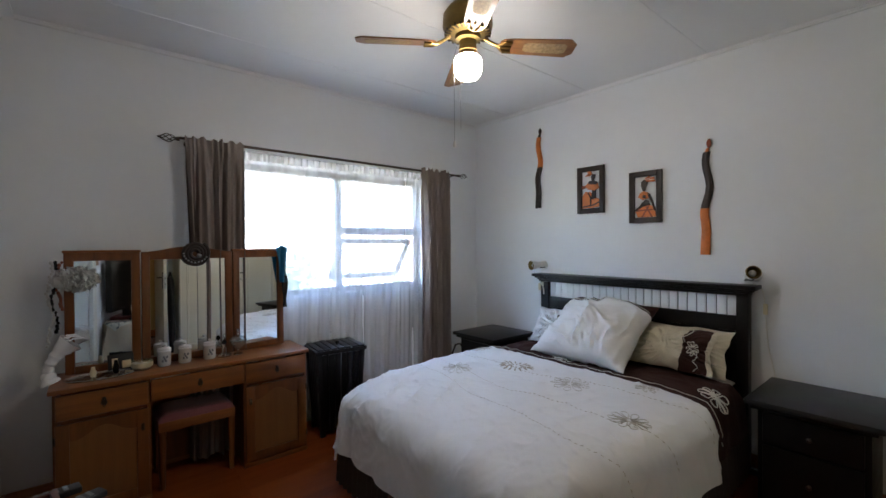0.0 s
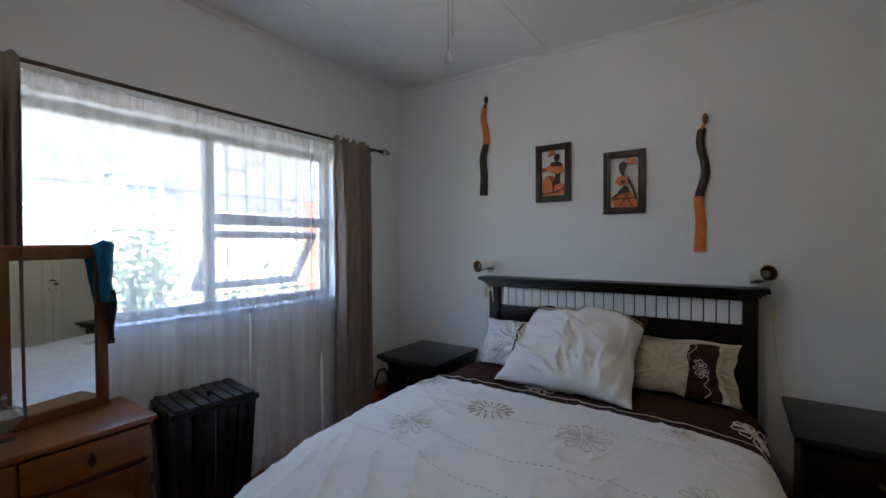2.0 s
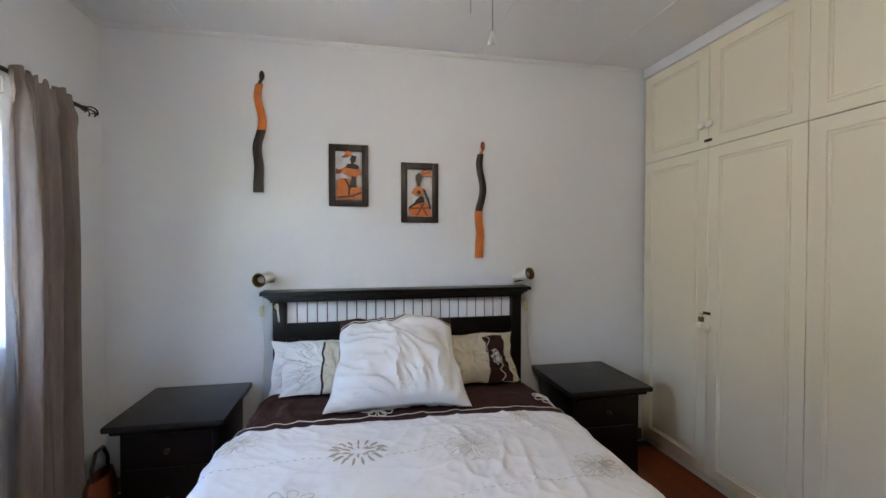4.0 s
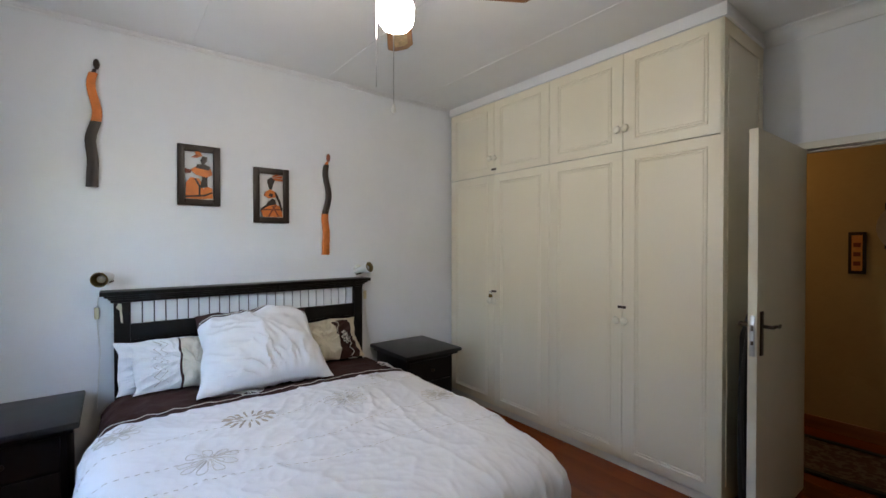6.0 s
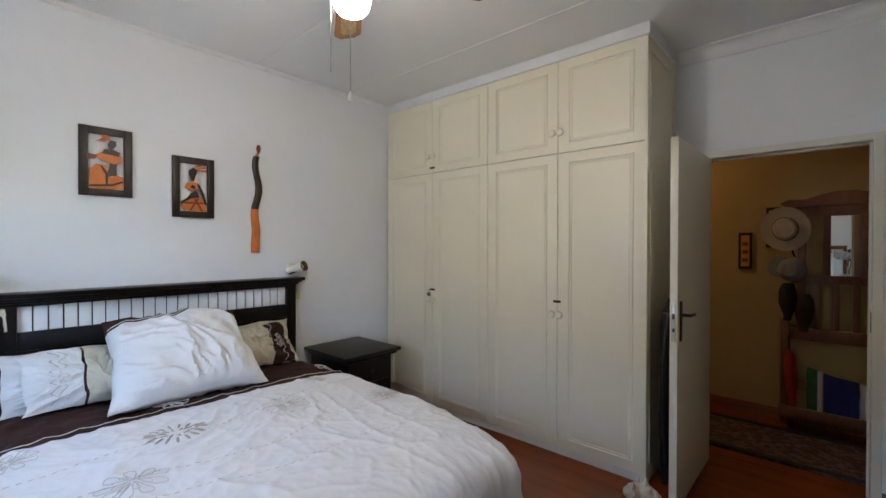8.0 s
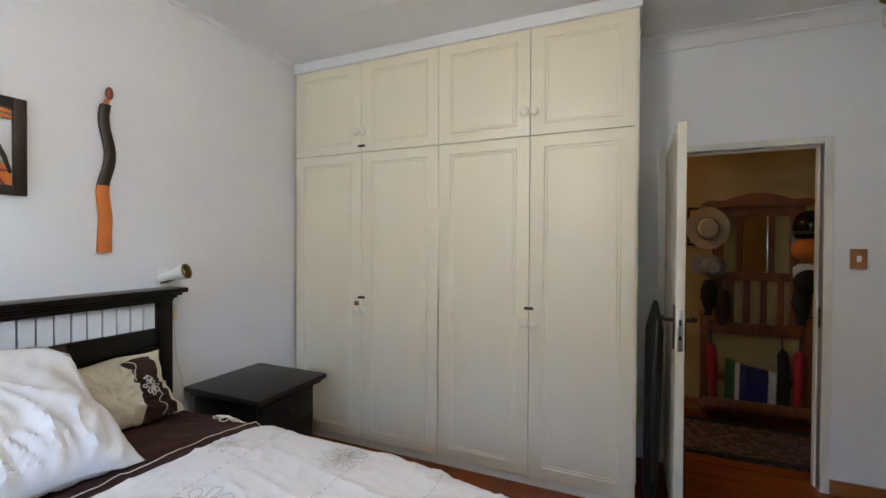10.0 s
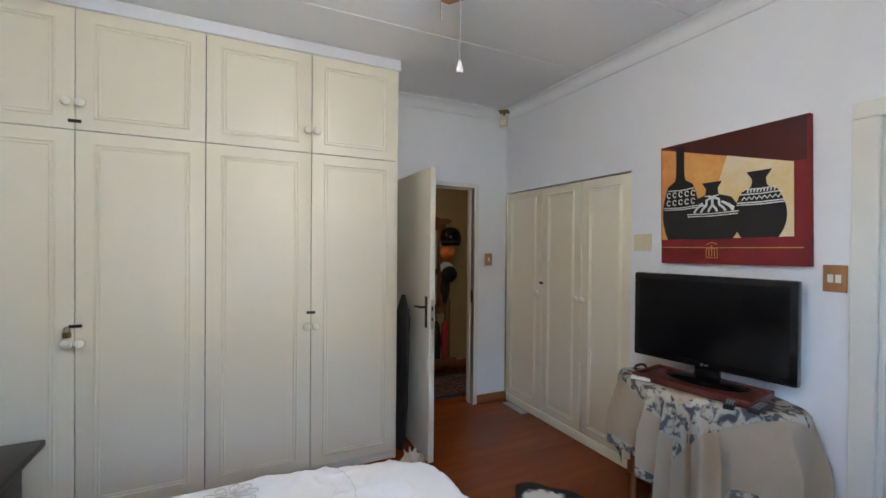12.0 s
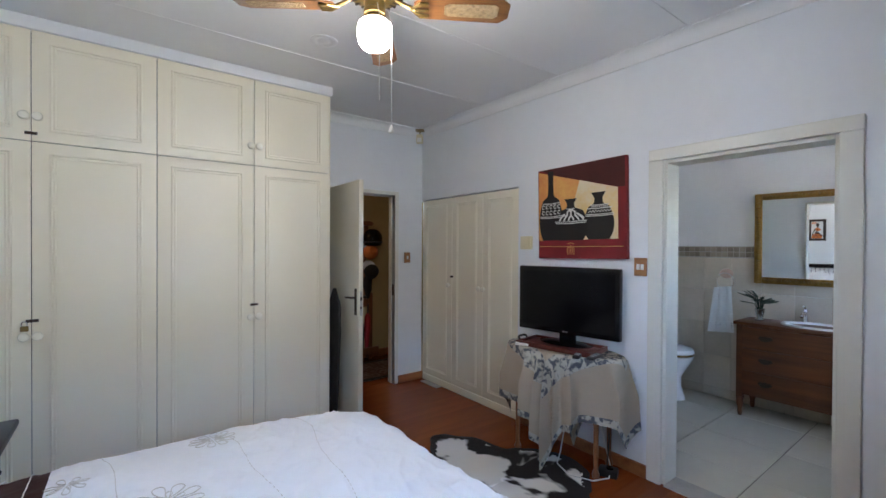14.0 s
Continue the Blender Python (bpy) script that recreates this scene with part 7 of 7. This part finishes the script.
# plant in a glass
vp = thing("vase", "small cut-glass vase with dark green leaf sprigs", "vase", pose(-2.19, 1.99, 0.85))
bm = B()
lathe(bm, [(0.0, 0.004), (0.030, 0.0), (0.034, 0.01), (0.026, 0.03), (0.034, 0.07), (0.040, 0.11), (0.037, 0.11), (0.030, 0.07), (0.022, 0.03), (0, 0.02)], None, 18)
part("glass", bm, CLEARG, vp)
rng = random.Random(4)
for k in range(17):
    an = 2 * math.pi * k * 0.382 + rng.uniform(-0.2, 0.2)
    ln, up = rng.uniform(0.07, 0.17), rng.uniform(0.04, 0.15)
    bm = B()
    pts = [Vector((0, 0, 0.05)), Vector((0.3 * ln * math.cos(an), 0.3 * ln * math.sin(an), 0.12 + up * 0.6)), Vector((ln * math.cos(an), ln * math.sin(an), 0.11 + up))]
    tube(bm, pts, 0.003, 4)
    for i in range(7):
        u = 0.35 + 0.65 * i / 6
        c = pts[1].lerp(pts[2], (u - 0.3) / 0.7)
        for s in (-1, 1):
            side = Vector((-math.sin(an), math.cos(an), 0.25)) * s
            w = 0.030 * (1 - 0.4 * u)
            tip = c + side * w + (pts[2] - pts[1]).normalized() * 0.022
            vs = [bm.verts.new(q) for q in (c, c + side * w * 0.4 + Vector((0, 0, 0.006)), tip, c + (pts[2] - pts[1]).normalized() * 0.020)]
            bm.faces.new(vs)
    part("sprig", bm, LEAF, vp)

# towel on its ring
tr = thing("towel_ring", "chrome towel ring on a pink ceramic mount", "towel ring", pose(BX + 0.010, 1.66, 1.255))
bm = B()
lathe(bm, [(0, 0), (0.040, 0), (0.050, 0.012), (0.046, 0.030), (0.03, 0.045), (0, 0.048)], Matrix.Rotation(radians(90), 4, "Y") @ Matrix.Diagonal((1, 1.2, 1, 1)), 14)
part("mount", bm, PINKS, tr, "pink shell-like mount")
bm = B()
tube(bm, [(0.045, 0.075 * math.sin(2 * math.pi * i / 20), -0.075 + 0.08 * math.cos(2 * math.pi * i / 20)) for i in range(21)], 0.004, 8)
part("ring", bm, CHROME, tr)
bm = B()
def towel(u, v):
    w = 0.07 + 0.045 * v
    return Vector((0.066 + 0.010 * math.sin(u * 14 + 1) + 0.006 * v, -0.01 + (2 * u - 1) * w - 0.01 * v, -0.14 - 0.45 * v + 0.02 * u))
sheet(bm, towel, 24, 20, 0.014)
bm.verts.ensure_lookup_table()
tw = solid("hand_towel", bm, WHITEF, "white hand towel with grey stripes hung on a ring", "towel", pose(BX + 0.010, 1.66, 1.255))
bm = B()
for z in (-0.495, -0.515, -0.535):
    sheet(bm, lambda u, v, z=z: towel(u, (-0.14 - z) / 0.45 + 0.018 * v) + Vector((0.011, 0, 0)), 24, 1, 0.003)
part("stripe", bm, GREYF, tw, "grey woven stripes")

# toilet, its bowl reaching into view
wc = thing("toilet", "white porcelain toilet with a gold-edged seat", "toilet", pose(-1.99, 1.272, 0) @ Matrix.Diagonal((1, 1, 1.13, 1)))
bm = B()
lathe(bm, [(0.0, 0.0), (0.13, 0.0), (0.125, 0.03), (0.10, 0.10), (0.10, 0.20), (0.15, 0.29), (0.185, 0.36), (0.19, 0.385), (0, 0.385)], Matrix.Translation((0, 0, 0)) @ Matrix.Diagonal((1.0, 1.22, 1, 1)), 32)
part("bowl", bm, PORCELAIN, wc)
bm = B()
lathe(bm, [(0.0, 0.392), (0.192, 0.392), (0.196, 0.400), (0.192, 0.408), (0, 0.408)], Matrix.Diagonal((1.0, 1.22, 1, 1)), 32)
part("seat_trim", bm, BRASS, wc, "gold-coloured seat edge")
bm = B()
lathe(bm, [(0.0, 0.410), (0.192, 0.410), (0.198, 0.420), (0.186, 0.446), (0.10, 0.456), (0, 0.458)], Matrix.Diagonal((1.0, 1.22, 1, 1)), 32)
part("lid", bm, PORCELAIN, wc)
bm = B()
box(bm, -0.19, -0.34, 0.36, 0.19, -0.18, 0.74, 0.02)
part("cistern", bm, PORCELAIN, wc)
binn = thing("pedal_bin", "small round steel pedal bin", "bin", pose(-0.62, 1.76, 0))
bm = B()
lathe(bm, [(0, 0.0), (0.10, 0.0), (0.10, 0.24), (0.095, 0.25), (0, 0.25)], None, 24)
part("body", bm, STEEL, binn)
bm = B()
lathe(bm, [(0.103, 0.245), (0.103, 0.262), (0.07, 0.285), (0, 0.29)], None, 24)
part("lid", bm, BLACKM, binn)

# ---- hall beyond the south door ----
HX0, HX1 = -0.75, 3.2
for n, b in (("wall_hall_far", (HX0 - 0.1, HY - 0.12, -0.05, HX1, HY, 2.75)), ("wall_hall_end", (HX0 - 0.1, HY, -0.05, HX0, YS - 0.125, 2.75)), ("wall_hall_east", (HX1, HY - 0.12, -0.05, HX1 + 0.1, YS - 0.125, 2.75))):
    bm = B()
    box(bm, *b)
    structure(n, bm, HALLW, "ochre painted hall wall")
bm = B()
box(bm, HX0, YS - 0.131, dh + 0.045, HX1, YS - 0.125, 2.70)
box(bm, HX0, YS - 0.131, 0, dx0 - 0.05, YS - 0.125, dh + 0.045)
box(bm, dx1 + 0.05, YS - 0.131, 0, HX1, YS - 0.125, dh + 0.045)
structure("wall_hall_near", bm, HALLW, "ochre painted hall wall")
bm = B()
box(bm, HX0 - 0.1, HY - 0.12, 2.70, HX1 + 0.1, YS - 0.125, 2.76)
structure("ceiling_hall", bm, CEIL, "hall ceiling")
bm = B()
box(bm, HX0, HY, -0.08, HX1, YS - 0.12, 0.0)
structure("floor_hall", bm, PLANK, "varnished red-brown hall floor")
bm = B()
box(bm, HX0, HY, 0.0, HX1, HY + 0.018, 0.10, 0.004)
structure("baseboard_hall", bm, SKIRT, "varnished pine hall skirting")
bm = B()
def runner(u, v):
    return Vector((-0.6 + 3.0 * u, -1.60 + 0.68 * v, 0.010 + 0.003 * fbm(u * 8, v * 3, 0)))
sheet(bm, runner, 40, 10, 0.006)
rg = solid("hall_runner", bm, RUNNER, "dark patterned hall runner rug", "rug")
for v0, v1 in ((0.0, 0.07), (0.93, 1.0)):
    bm = B()
    sheet(bm, lambda u, v: runner(u, v0 + (v1 - v0) * v) + Vector((0, 0, 0.010)), 40, 2, 0.003)
    part("border", bm, BLACKF, rg, "dark woven border")

# hall stand
hs = thing("hall_stand", "carved brown wooden hall stand with mirror and seat box", "hall stand", pose(0.16, HY + 0.006, 0))
HWD = 0.39
for x in (-HWD, HWD - 0.06):
    bm = B()
    box(bm, x, 0.02, 0.0, x + 0.06, 0.075, 0.86, 0.006)
    lathe(bm, [(0.034, 0.86), (0.040, 0.87), (0.030, 0.885), (0.0, 0.89)], Matrix.Translation((x + 0.03, 0.047, 0)), 12)
    box(bm, x + (0.10 if x < 0 else -0.10), 0.02, 0.78, x + (0.10 if x < 0 else -0.10) + 0.055, 0.07, 1.76, 0.005)
    part("upright", bm, STANDW, hs)
for z0, z1 in ((0.30, 0.36), (0.70, 0.80), (1.16, 1.23), (1.70, 1.78)):
    bm = B()
    box(bm, -HWD + 0.06, 0.025, z0, HWD - 0.06, 0.065, z1, 0.005)
    part("rail", bm, STANDW, hs)
for i in range(4):
    x = -0.20 + i * 0.115
    bm = B()
    box(bm, x, 0.03, 0.80, x + 0.045, 0.055, 1.16, 0.004)
    part("splat", bm, STANDW, hs)
bm = B()
prism(bm, [(-0.36, 0), (0.36, 0), (0.40, 0.03), (0.34, 0.06), (0.24, 0.055), (0.14, 0.09), (0.05, 0.11), (-0.05, 0.11), (-0.14, 0.09), (-0.24, 0.055), (-0.34, 0.06), (-0.40, 0.03)], Matrix.Translation((0, 0.09, 1.78)) @ Matrix.Rotation(radians(90), 4, "X"), 0.07)
part("crest", bm, STANDW, hs, "carved wavy crest")
for x in (-0.13, 0.085):
    bm = B()
    box(bm, x, 0.03, 1.23, x + 0.045, 0.06, 1.70, 0.004)
    part("mirror_stile", bm, STANDW, hs)
bm = B()
box(bm, -0.085, 0.035, 1.23, 0.085, 0.042, 1.70)
part("mirror_glass", bm, MIRROR, hs, "narrow upright mirror", False)
bm = B()
box(bm, -HWD, 0.02, 0.10, HWD, 0.25, 0.125, 0.005)
box(bm, -HWD, 0.23, 0.10, HWD, 0.25, 0.20, 0.005)
part("umbrella_tray", bm, STANDW, hs)
for x in (-0.34, 0.30):
    for z in (1.62, 1.38, 1.18):
        bm = B()
        tube(bm, [(x, 0.06, z), (x * 1.02, 0.11, z + 0.01), (x * 1.05, 0.14, z + 0.05)], 0.007, 6)
        part("hook", bm, DARKMETAL, hs)


def hat(label, m, mat, band, r=0.15, cap=False):
    t = thing("hat", label, "hat", m, "hats on the hall stand")
    bm = B()
    if cap:
        lathe(bm, [(0, 0.12), (0.05, 0.115), (0.085, 0.08), (0.095, 0.03), (0.095, 0), (0.088, 0.0), (0.085, 0.04), (0, 0.10)], None, 20)
    else:
        lathe(bm, [(0.0, 0.085), (0.035, 0.095), (0.065, 0.088), (0.078, 0.045), (0.083, 0.006), (0.11, 0.0), (r, 0.012), (r, 0.016), (0.11, 0.006), (0.080, 0.004)], None, 28, 1.12)
    part("crown", bm, mat, t)
    bm = B()
    if cap:
        prism(bm, [(-0.085, -0.03), (-0.08, -0.13), (-0.04, -0.165), (0.04, -0.165), (0.08, -0.13), (0.085, -0.03)], Matrix.Identity(4), 0.006)
        part("peak", bm, band, t)
    else:
        lathe(bm, [(0.0815, 0.012), (0.0855, 0.010), (0.0815, 0.035), (0.078, 0.035)], None, 28, 1.12)
        part("hat_band", bm, band, t)
    return t


FACE = Matrix.Rotation(radians(-90), 4, "X")
hat("cream panama hat with a dark band hung on the hall stand", pose(0.52, HY + 0.16, 1.60, 0, 8, 0) @ FACE @ Matrix.Rotation(radians(180), 4, "Z"), STRAW, BLACKF, 0.160)
hat("pale grey peaked cap hung on the hall stand", pose(0.47, HY + 0.13, 1.27, 10, 78, 0) @ FACE, GREYF, GREYF, cap=True)
helmet = thing("helmet", "glossy black round helmet hung on the hall stand", "helmet", pose(-0.18, HY + 0.17, 1.60))
bm = B()
lathe(bm, [(0.0, 0.135), (0.050, 0.128), (0.095, 0.100), (0.122, 0.050), (0.128, 0.0), (0.124, -0.045), (0.108, -0.085), (0.096, -0.090), (0.110, -0.045), (0.112, 0.0), (0.085, 0.085), (0.0, 0.118)], None, 28)
part("helmet_shell", bm, BLACKP, helmet)
bm = B()
lathe(bm, [(0.126, -0.052), (0.131, -0.046), (0.131, -0.036), (0.126, -0.030)], None, 28)
part("rim_band", bm, BLACKM, helmet)
hat("white and black peaked cap hung on the hall stand", pose(-0.16, HY + 0.15, 1.16, 25, 0, 0) @ FACE, BLACKF, WHITEF, cap=True)
hat("orange patterned cap hung on the hall stand", pose(-0.15, HY + 0.14, 1.42, 20, 0, 0) @ FACE, ORANGEW, GREYF, cap=True)
for x, z, mat, lab in ((0.50, 1.02, BLACKF, "dark bag strap bundle hung from a hook"), (0.40, 0.94, DARKW, "dark leather bag hung from a hook"), (-0.13, 0.98, BLACKF, "dark scarf hung from a hook")):
    bm = B()
    def bundle(u, v, x=x, z=z):
        an = 2 * math.pi * u
        r = 0.055 * (0.5 + 0.6 * math.sin(math.pi * min(1, v + 0.12))) * (1 + 0.3 * noise.noise((math.cos(an) * 2, math.sin(an) * 2, v * 4 + x * 9)))
        return Vector((x + r * math.cos(an), HY + 0.13 + 0.6 * r * math.sin(an), z + 0.14 - 0.30 * v))
    sheet(bm, bundle, 16, 12)
    solid("hung_bag", bm, mat, lab, "bag", group="bags on the hall stand")
# things in the tray
for x, mat, tilt, lab in ((0.46, REDF, 3, "rolled red umbrella standing in the hall stand"), (-0.10, REDF, -2, "rolled red umbrella standing in the hall stand"), (-0.04, BLACKF, 4, "rolled black umbrella standing in the hall stand")):
    u = thing("umbrella", lab, "umbrella", pose(x, HY + 0.16, 0.126, 0, tilt, 0), "umbrellas in the hall stand")
    bm = B()
    lathe(bm, [(0.006, 0), (0.022, 0.06), (0.042, 0.30), (0.036, 0.46), (0.012, 0.50)], None, 12)
    part("canopy", bm, mat, u)
    bm = B()
    rod(bm, (0, 0, 0.48), (0, 0, 0.62), 0.007)
    part("handle", bm, BLACKM, u)
fb = thing("folded_windbreak", "folded blue, green and white cloth windbreak", "windbreak", pose(0.18, HY + 0.15, 0.126))
for i, (mat, x0, x1) in enumerate(((GREENB, 0.20, 0.14), (WHITEF, 0.135, 0.105), (BLUEB, 0.10, -0.10), (WHITEF, -0.105, -0.15), (BLACKF, -0.155, -0.20))):
    bm = B()
    sheet(bm, lambda u, v, x0=x0, x1=x1: Vector((x0 + (x1 - x0) * u, 0.03 * math.sin(6 * (x0 + (x1 - x0) * u) * 3) + 0.02 * v, 0.02 + 0.36 * v - 0.25 * (0.2 - (x0 + (x1 - x0) * u)) * v)), 8, 8, 0.03)
    part("cloth_panel", bm, mat, fb)

for x, z, w, h in ((0.80, 1.42, 0.10, 0.32), (0.58, 1.62, 0.15, 0.34)):
    t = thing("framed_picture", "small dark framed picture on the hall wall", "picture", pose(x, HY + 0.002, z), "hall pictures")
    bm = B()
    box(bm, -w / 2, 0, -h / 2, w / 2, 0.016, h / 2, 0.003)
    part("frame", bm, DARKW, t)
    bm = B()
    box(bm, -w / 2 + 0.02, 0.015, -h / 2 + 0.025, w / 2 - 0.02, 0.019, h / 2 - 0.025)
    part("print", bm, OCHREC, t)
    for k in range(3):
        bm = B()
        box(bm, -w / 2 + 0.03, 0.018, -h * 0.3 + k * h * 0.22, w / 2 - 0.03, 0.021, -h * 0.3 + k * h * 0.22 + h * 0.10, 0.002)
        part("printed_shape", bm, REDW, t)

# ---- garden and neighbours, seen through the voile ----
bm = B()
bmesh.ops.create_grid(bm, x_segments=8, y_segments=8, size=600, matrix=Matrix.Translation((0, 0, -0.30)))
structure("ground", bm, GRASS, "garden ground with pale worn lawn")
bm = B()
box(bm, -6, YN + 0.25, -0.30, 16, 9.6, -0.27)
structure("paving", bm, PAVING, "pale paved yard in full sun")

bm = B()
for i in range(12):
    x = -8 + i * 2.4
    box(bm, x, 9.8, -0.3, x + 2.385, 10.0, 2.02 + 0.02 * (i % 2), 0.01)
for z in (0.5, 1.25):
    box(bm, -8, 9.79, z, 20.8, 9.80, z + 0.02)
box(bm, -8, 9.76, 2.02, 20.8, 10.04, 2.10, 0.02)
tagged(new("boundary_wall", finish("boundary_wall", bm, PLASTERW, False)), "sunlit white plastered boundary wall", "wall")

house = thing("thatched_house", "white house with a grey thatched roof and a dormer", "house", pose(5.0, 15.5, -0.3))
bm = B()
box(bm, -9, 0, 0, 9, 8, 2.9)
part("wall", bm, PLASTERW, house, smooth=False)
bm = B()
def roof(u, v):
    x = -9.6 + 19.2 * u
    return Vector((x, -0.7 + 5.2 * v, 2.6 + 4.6 * v + 0.10 * fbm(x * 1.2, v * 6, 1)))
sheet(bm, roof, 60, 24, 0.25)
part("roof", bm, THATCH, house, "weathered grey thatch")
for wx in (0.92, -5.6):
    bm = B()
    box(bm, wx - 0.62, 0.05, 2.55, wx + 0.62, 2.2, 3.78)
    dm = part("dormer", bm, PLASTERW, house, "white plastered dormer", False)
    bm = B()
    box(bm, wx - 0.76, -0.06, 3.78, wx + 0.76, 2.6, 3.93, 0.02)
    part("dormer_roof", bm, PLASTERW, dm)
    bm = B()
    box(bm, wx - 0.40, 0.0, 2.90, wx + 0.40, 0.05, 3.50)
    part("pane", bm, BLUEGL, dm)
    for q in ((wx - 0.46, 2.84, wx - 0.40, 3.56), (wx + 0.40, 2.84, wx + 0.46, 3.56), (wx - 0.40, 2.84, wx + 0.40, 2.90), (wx - 0.40, 3.50, wx + 0.40, 3.56),
              (wx - 0.14, 2.90, wx - 0.11, 3.50), (wx + 0.11, 2.90, wx + 0.14, 3.50), (wx - 0.40, 3.19, wx + 0.40, 3.22)):
        bm = B()
        box(bm, q[0], -0.05, q[1], q[2], 0.05, q[3])
        part("glazing_bar", bm, PLASTERW, dm, smooth=False)

bm = B()
n = 40
ridge = [(-260 + 560 * i / n, 38 + 34 * math.sin(i * 0.16 + 0.5) + 9 * noise.noise((i * 0.5, 0, 0)) + 3 * noise.noise((i * 1.4, 0, 5))) for i in range(n + 1)]
lo = [bm.verts.new((x, 240, -1)) for x, z in ridge]
mid = [bm.verts.new((x + 6 * noise.noise((x, 1, 2)), 290, z * 0.55)) for x, z in ridge]
hi = [bm.verts.new((x, 330, z)) for x, z in ridge]
bk = [bm.verts.new((x, 420, -1)) for x, z in ridge]
for a, b in ((lo, mid), (mid, hi), (hi, bk)):
    for i in range(n):
        bm.faces.new((a[i], a[i + 1], b[i + 1], b[i]))
tagged(new("mountain", finish("mountain", bm, ROCK)), "hazy grey mountain ridge", "backdrop", "", "structure")

pier = thing("brick_pier", "terracotta brick gate pier with a slanting stay", "brick pier", pose(4.66, 6.3, -0.30))
bm = B()
box(bm, -0.215, -0.105, 0, 0.215, 0.105, 2.34)
part("mortar_core", bm, MORTAR, pier, smooth=False)
bm = B()
box(bm, -0.105, -0.115, 0, 0.105, 0.115, 0.072, 0.004)
brick_mesh = finish("brick", bm, BRICKR)
for r in range(28):
    for c in range(2):
        o = new("brick", brick_mesh)
        o.parent = pier
        o.matrix_basis = pose(-0.11 + c * 0.22, 0, 0.01 + r * 0.084)
bm = B()
rod(bm, (-0.15, -0.16, 0.9), (0.75, -0.16, 1.75), 0.03)
part("stay", bm, DARKMETAL, pier)


def shrub(m, h, w, count, seed, label):
    t = thing("shrub", label, "shrub", m, "garden shrubs")
    rng = random.Random(seed)
    bm = B()
    tips = []
    for k in range(9):
        an, ln = rng.uniform(0, 6.28), rng.uniform(0.5, 1.0)
        p = Vector((w * 0.8 * ln * math.cos(an), w * 0.8 * ln * math.sin(an), h * rng.uniform(0.5, 1.0)))
        pts = [Vector((0, 0, 0)), p * 0.5 + Vector((0, 0, h * 0.12)), p]
        tube(bm, pts, 0.018, 5, [1, 0.6, 0.25])
        tips += [pts[1], p]
    part("stems", bm, BARK, t)
    bm = B()
    for k in range(count):
        c = rng.choice(tips)
        p = c + Vector((rng.gauss(0, w * 0.28), rng.gauss(0, w * 0.28), rng.gauss(0, h * 0.13)))
        if p.z < 0.02:
            continue
        r = Euler((rng.uniform(0, 6), rng.uniform(0, 6), rng.uniform(0, 6))).to_matrix()
        s = rng.uniform(0.035, 0.075)
        vs = [bm.verts.new(p + r @ Vector(q)) for q in ((0, -s, 0), (s * 0.4, 0, s * 0.12), (0, s, 0), (-s * 0.4, 0, s * 0.12))]
        bm.faces.new(vs)
    part("leaves", bm, BUSH, t, smooth=False)


shrub(pose(2.82, 7.3, -0.27), 1.85, 0.46, 1300, 3, "leafy garden shrub in front of the white wall")
shrub(pose(2.45, 5.1, -0.27), 1.15, 0.45, 700, 5, "low leafy plant under the window")
shrub(pose(3.3, 5.0, -0.27), 1.25, 0.50, 700, 8, "low leafy plant under the window")

# ---- boards and tiles, piece by piece ----
bm = B()
box(bm, 0, 0.0003, -0.022, 1.2572, 0.0997, 0.0)
board_mesh = finish("board", bm, PLANK)
rng = random.Random(11)
y = YS - 0.11
while y < YN - 0.02:
    x = XW - 0.13
    for k in range(3):
        o = new("board", board_mesh)
        o.parent = floor
        o.matrix_basis = pose(x + k * 1.2575, y, 0.0)
    y += 0.1

T = 0.56
bm = B()
box(bm, 0.0035, 0.0035, -0.012, T - 0.0035, T - 0.0035, 0.0, 0.0015)
tile_mesh = finish("tile", bm, FLOORTILE)
for i in range(5):
    for j in range(6):
        x, y = WT - T * (i + 1) + 0.13, 0.69 + j * T
        if x > BX - T and y < BY1 and x + T > BX:
            o = new("tile", tile_mesh)
            o.parent = bath_floor
            o.matrix_basis = pose(x, y, 0.0)
bm = B()
box(bm, 0.0, 0.0015, 0.0015, 0.010, 0.2485, 0.3285, 0.001)
wtile = finish("tile", bm, WALLTILE)
bm = B()
box(bm, 0.0, 0.002, 0.002, 0.009, 0.048, 0.048, 0.001)
mosaic = finish("mosaic_tile", bm, MOSAIC)
heights = [1.41 - 0.33 * (k + 1) for k in range(5)]
for j in range(10):
    for z in heights:
        if BY0 + (j + 1) * 0.25 <= BY1 + 0.1 and z > -0.25:
            o = new("tile", wtile)
            o.parent = bath_tiles
            o.matrix_basis = pose(BX + 0.002, BY0 + j * 0.25, z)
            if j < 7 and z > -0.25:
                o = new("tile", wtile)
                o.parent = bath_tiles_side
                o.matrix_basis = pose(WT - j * 0.25, BY0 + 0.002, z, 0, 0, 90)
for j in range(48):
    for k in range(2):
        o = new("mosaic_tile", mosaic)
        o.parent = bath_tiles
        o.matrix_basis = pose(BX + 0.002, BY0 + j * 0.051, 1.418 + k * 0.052)
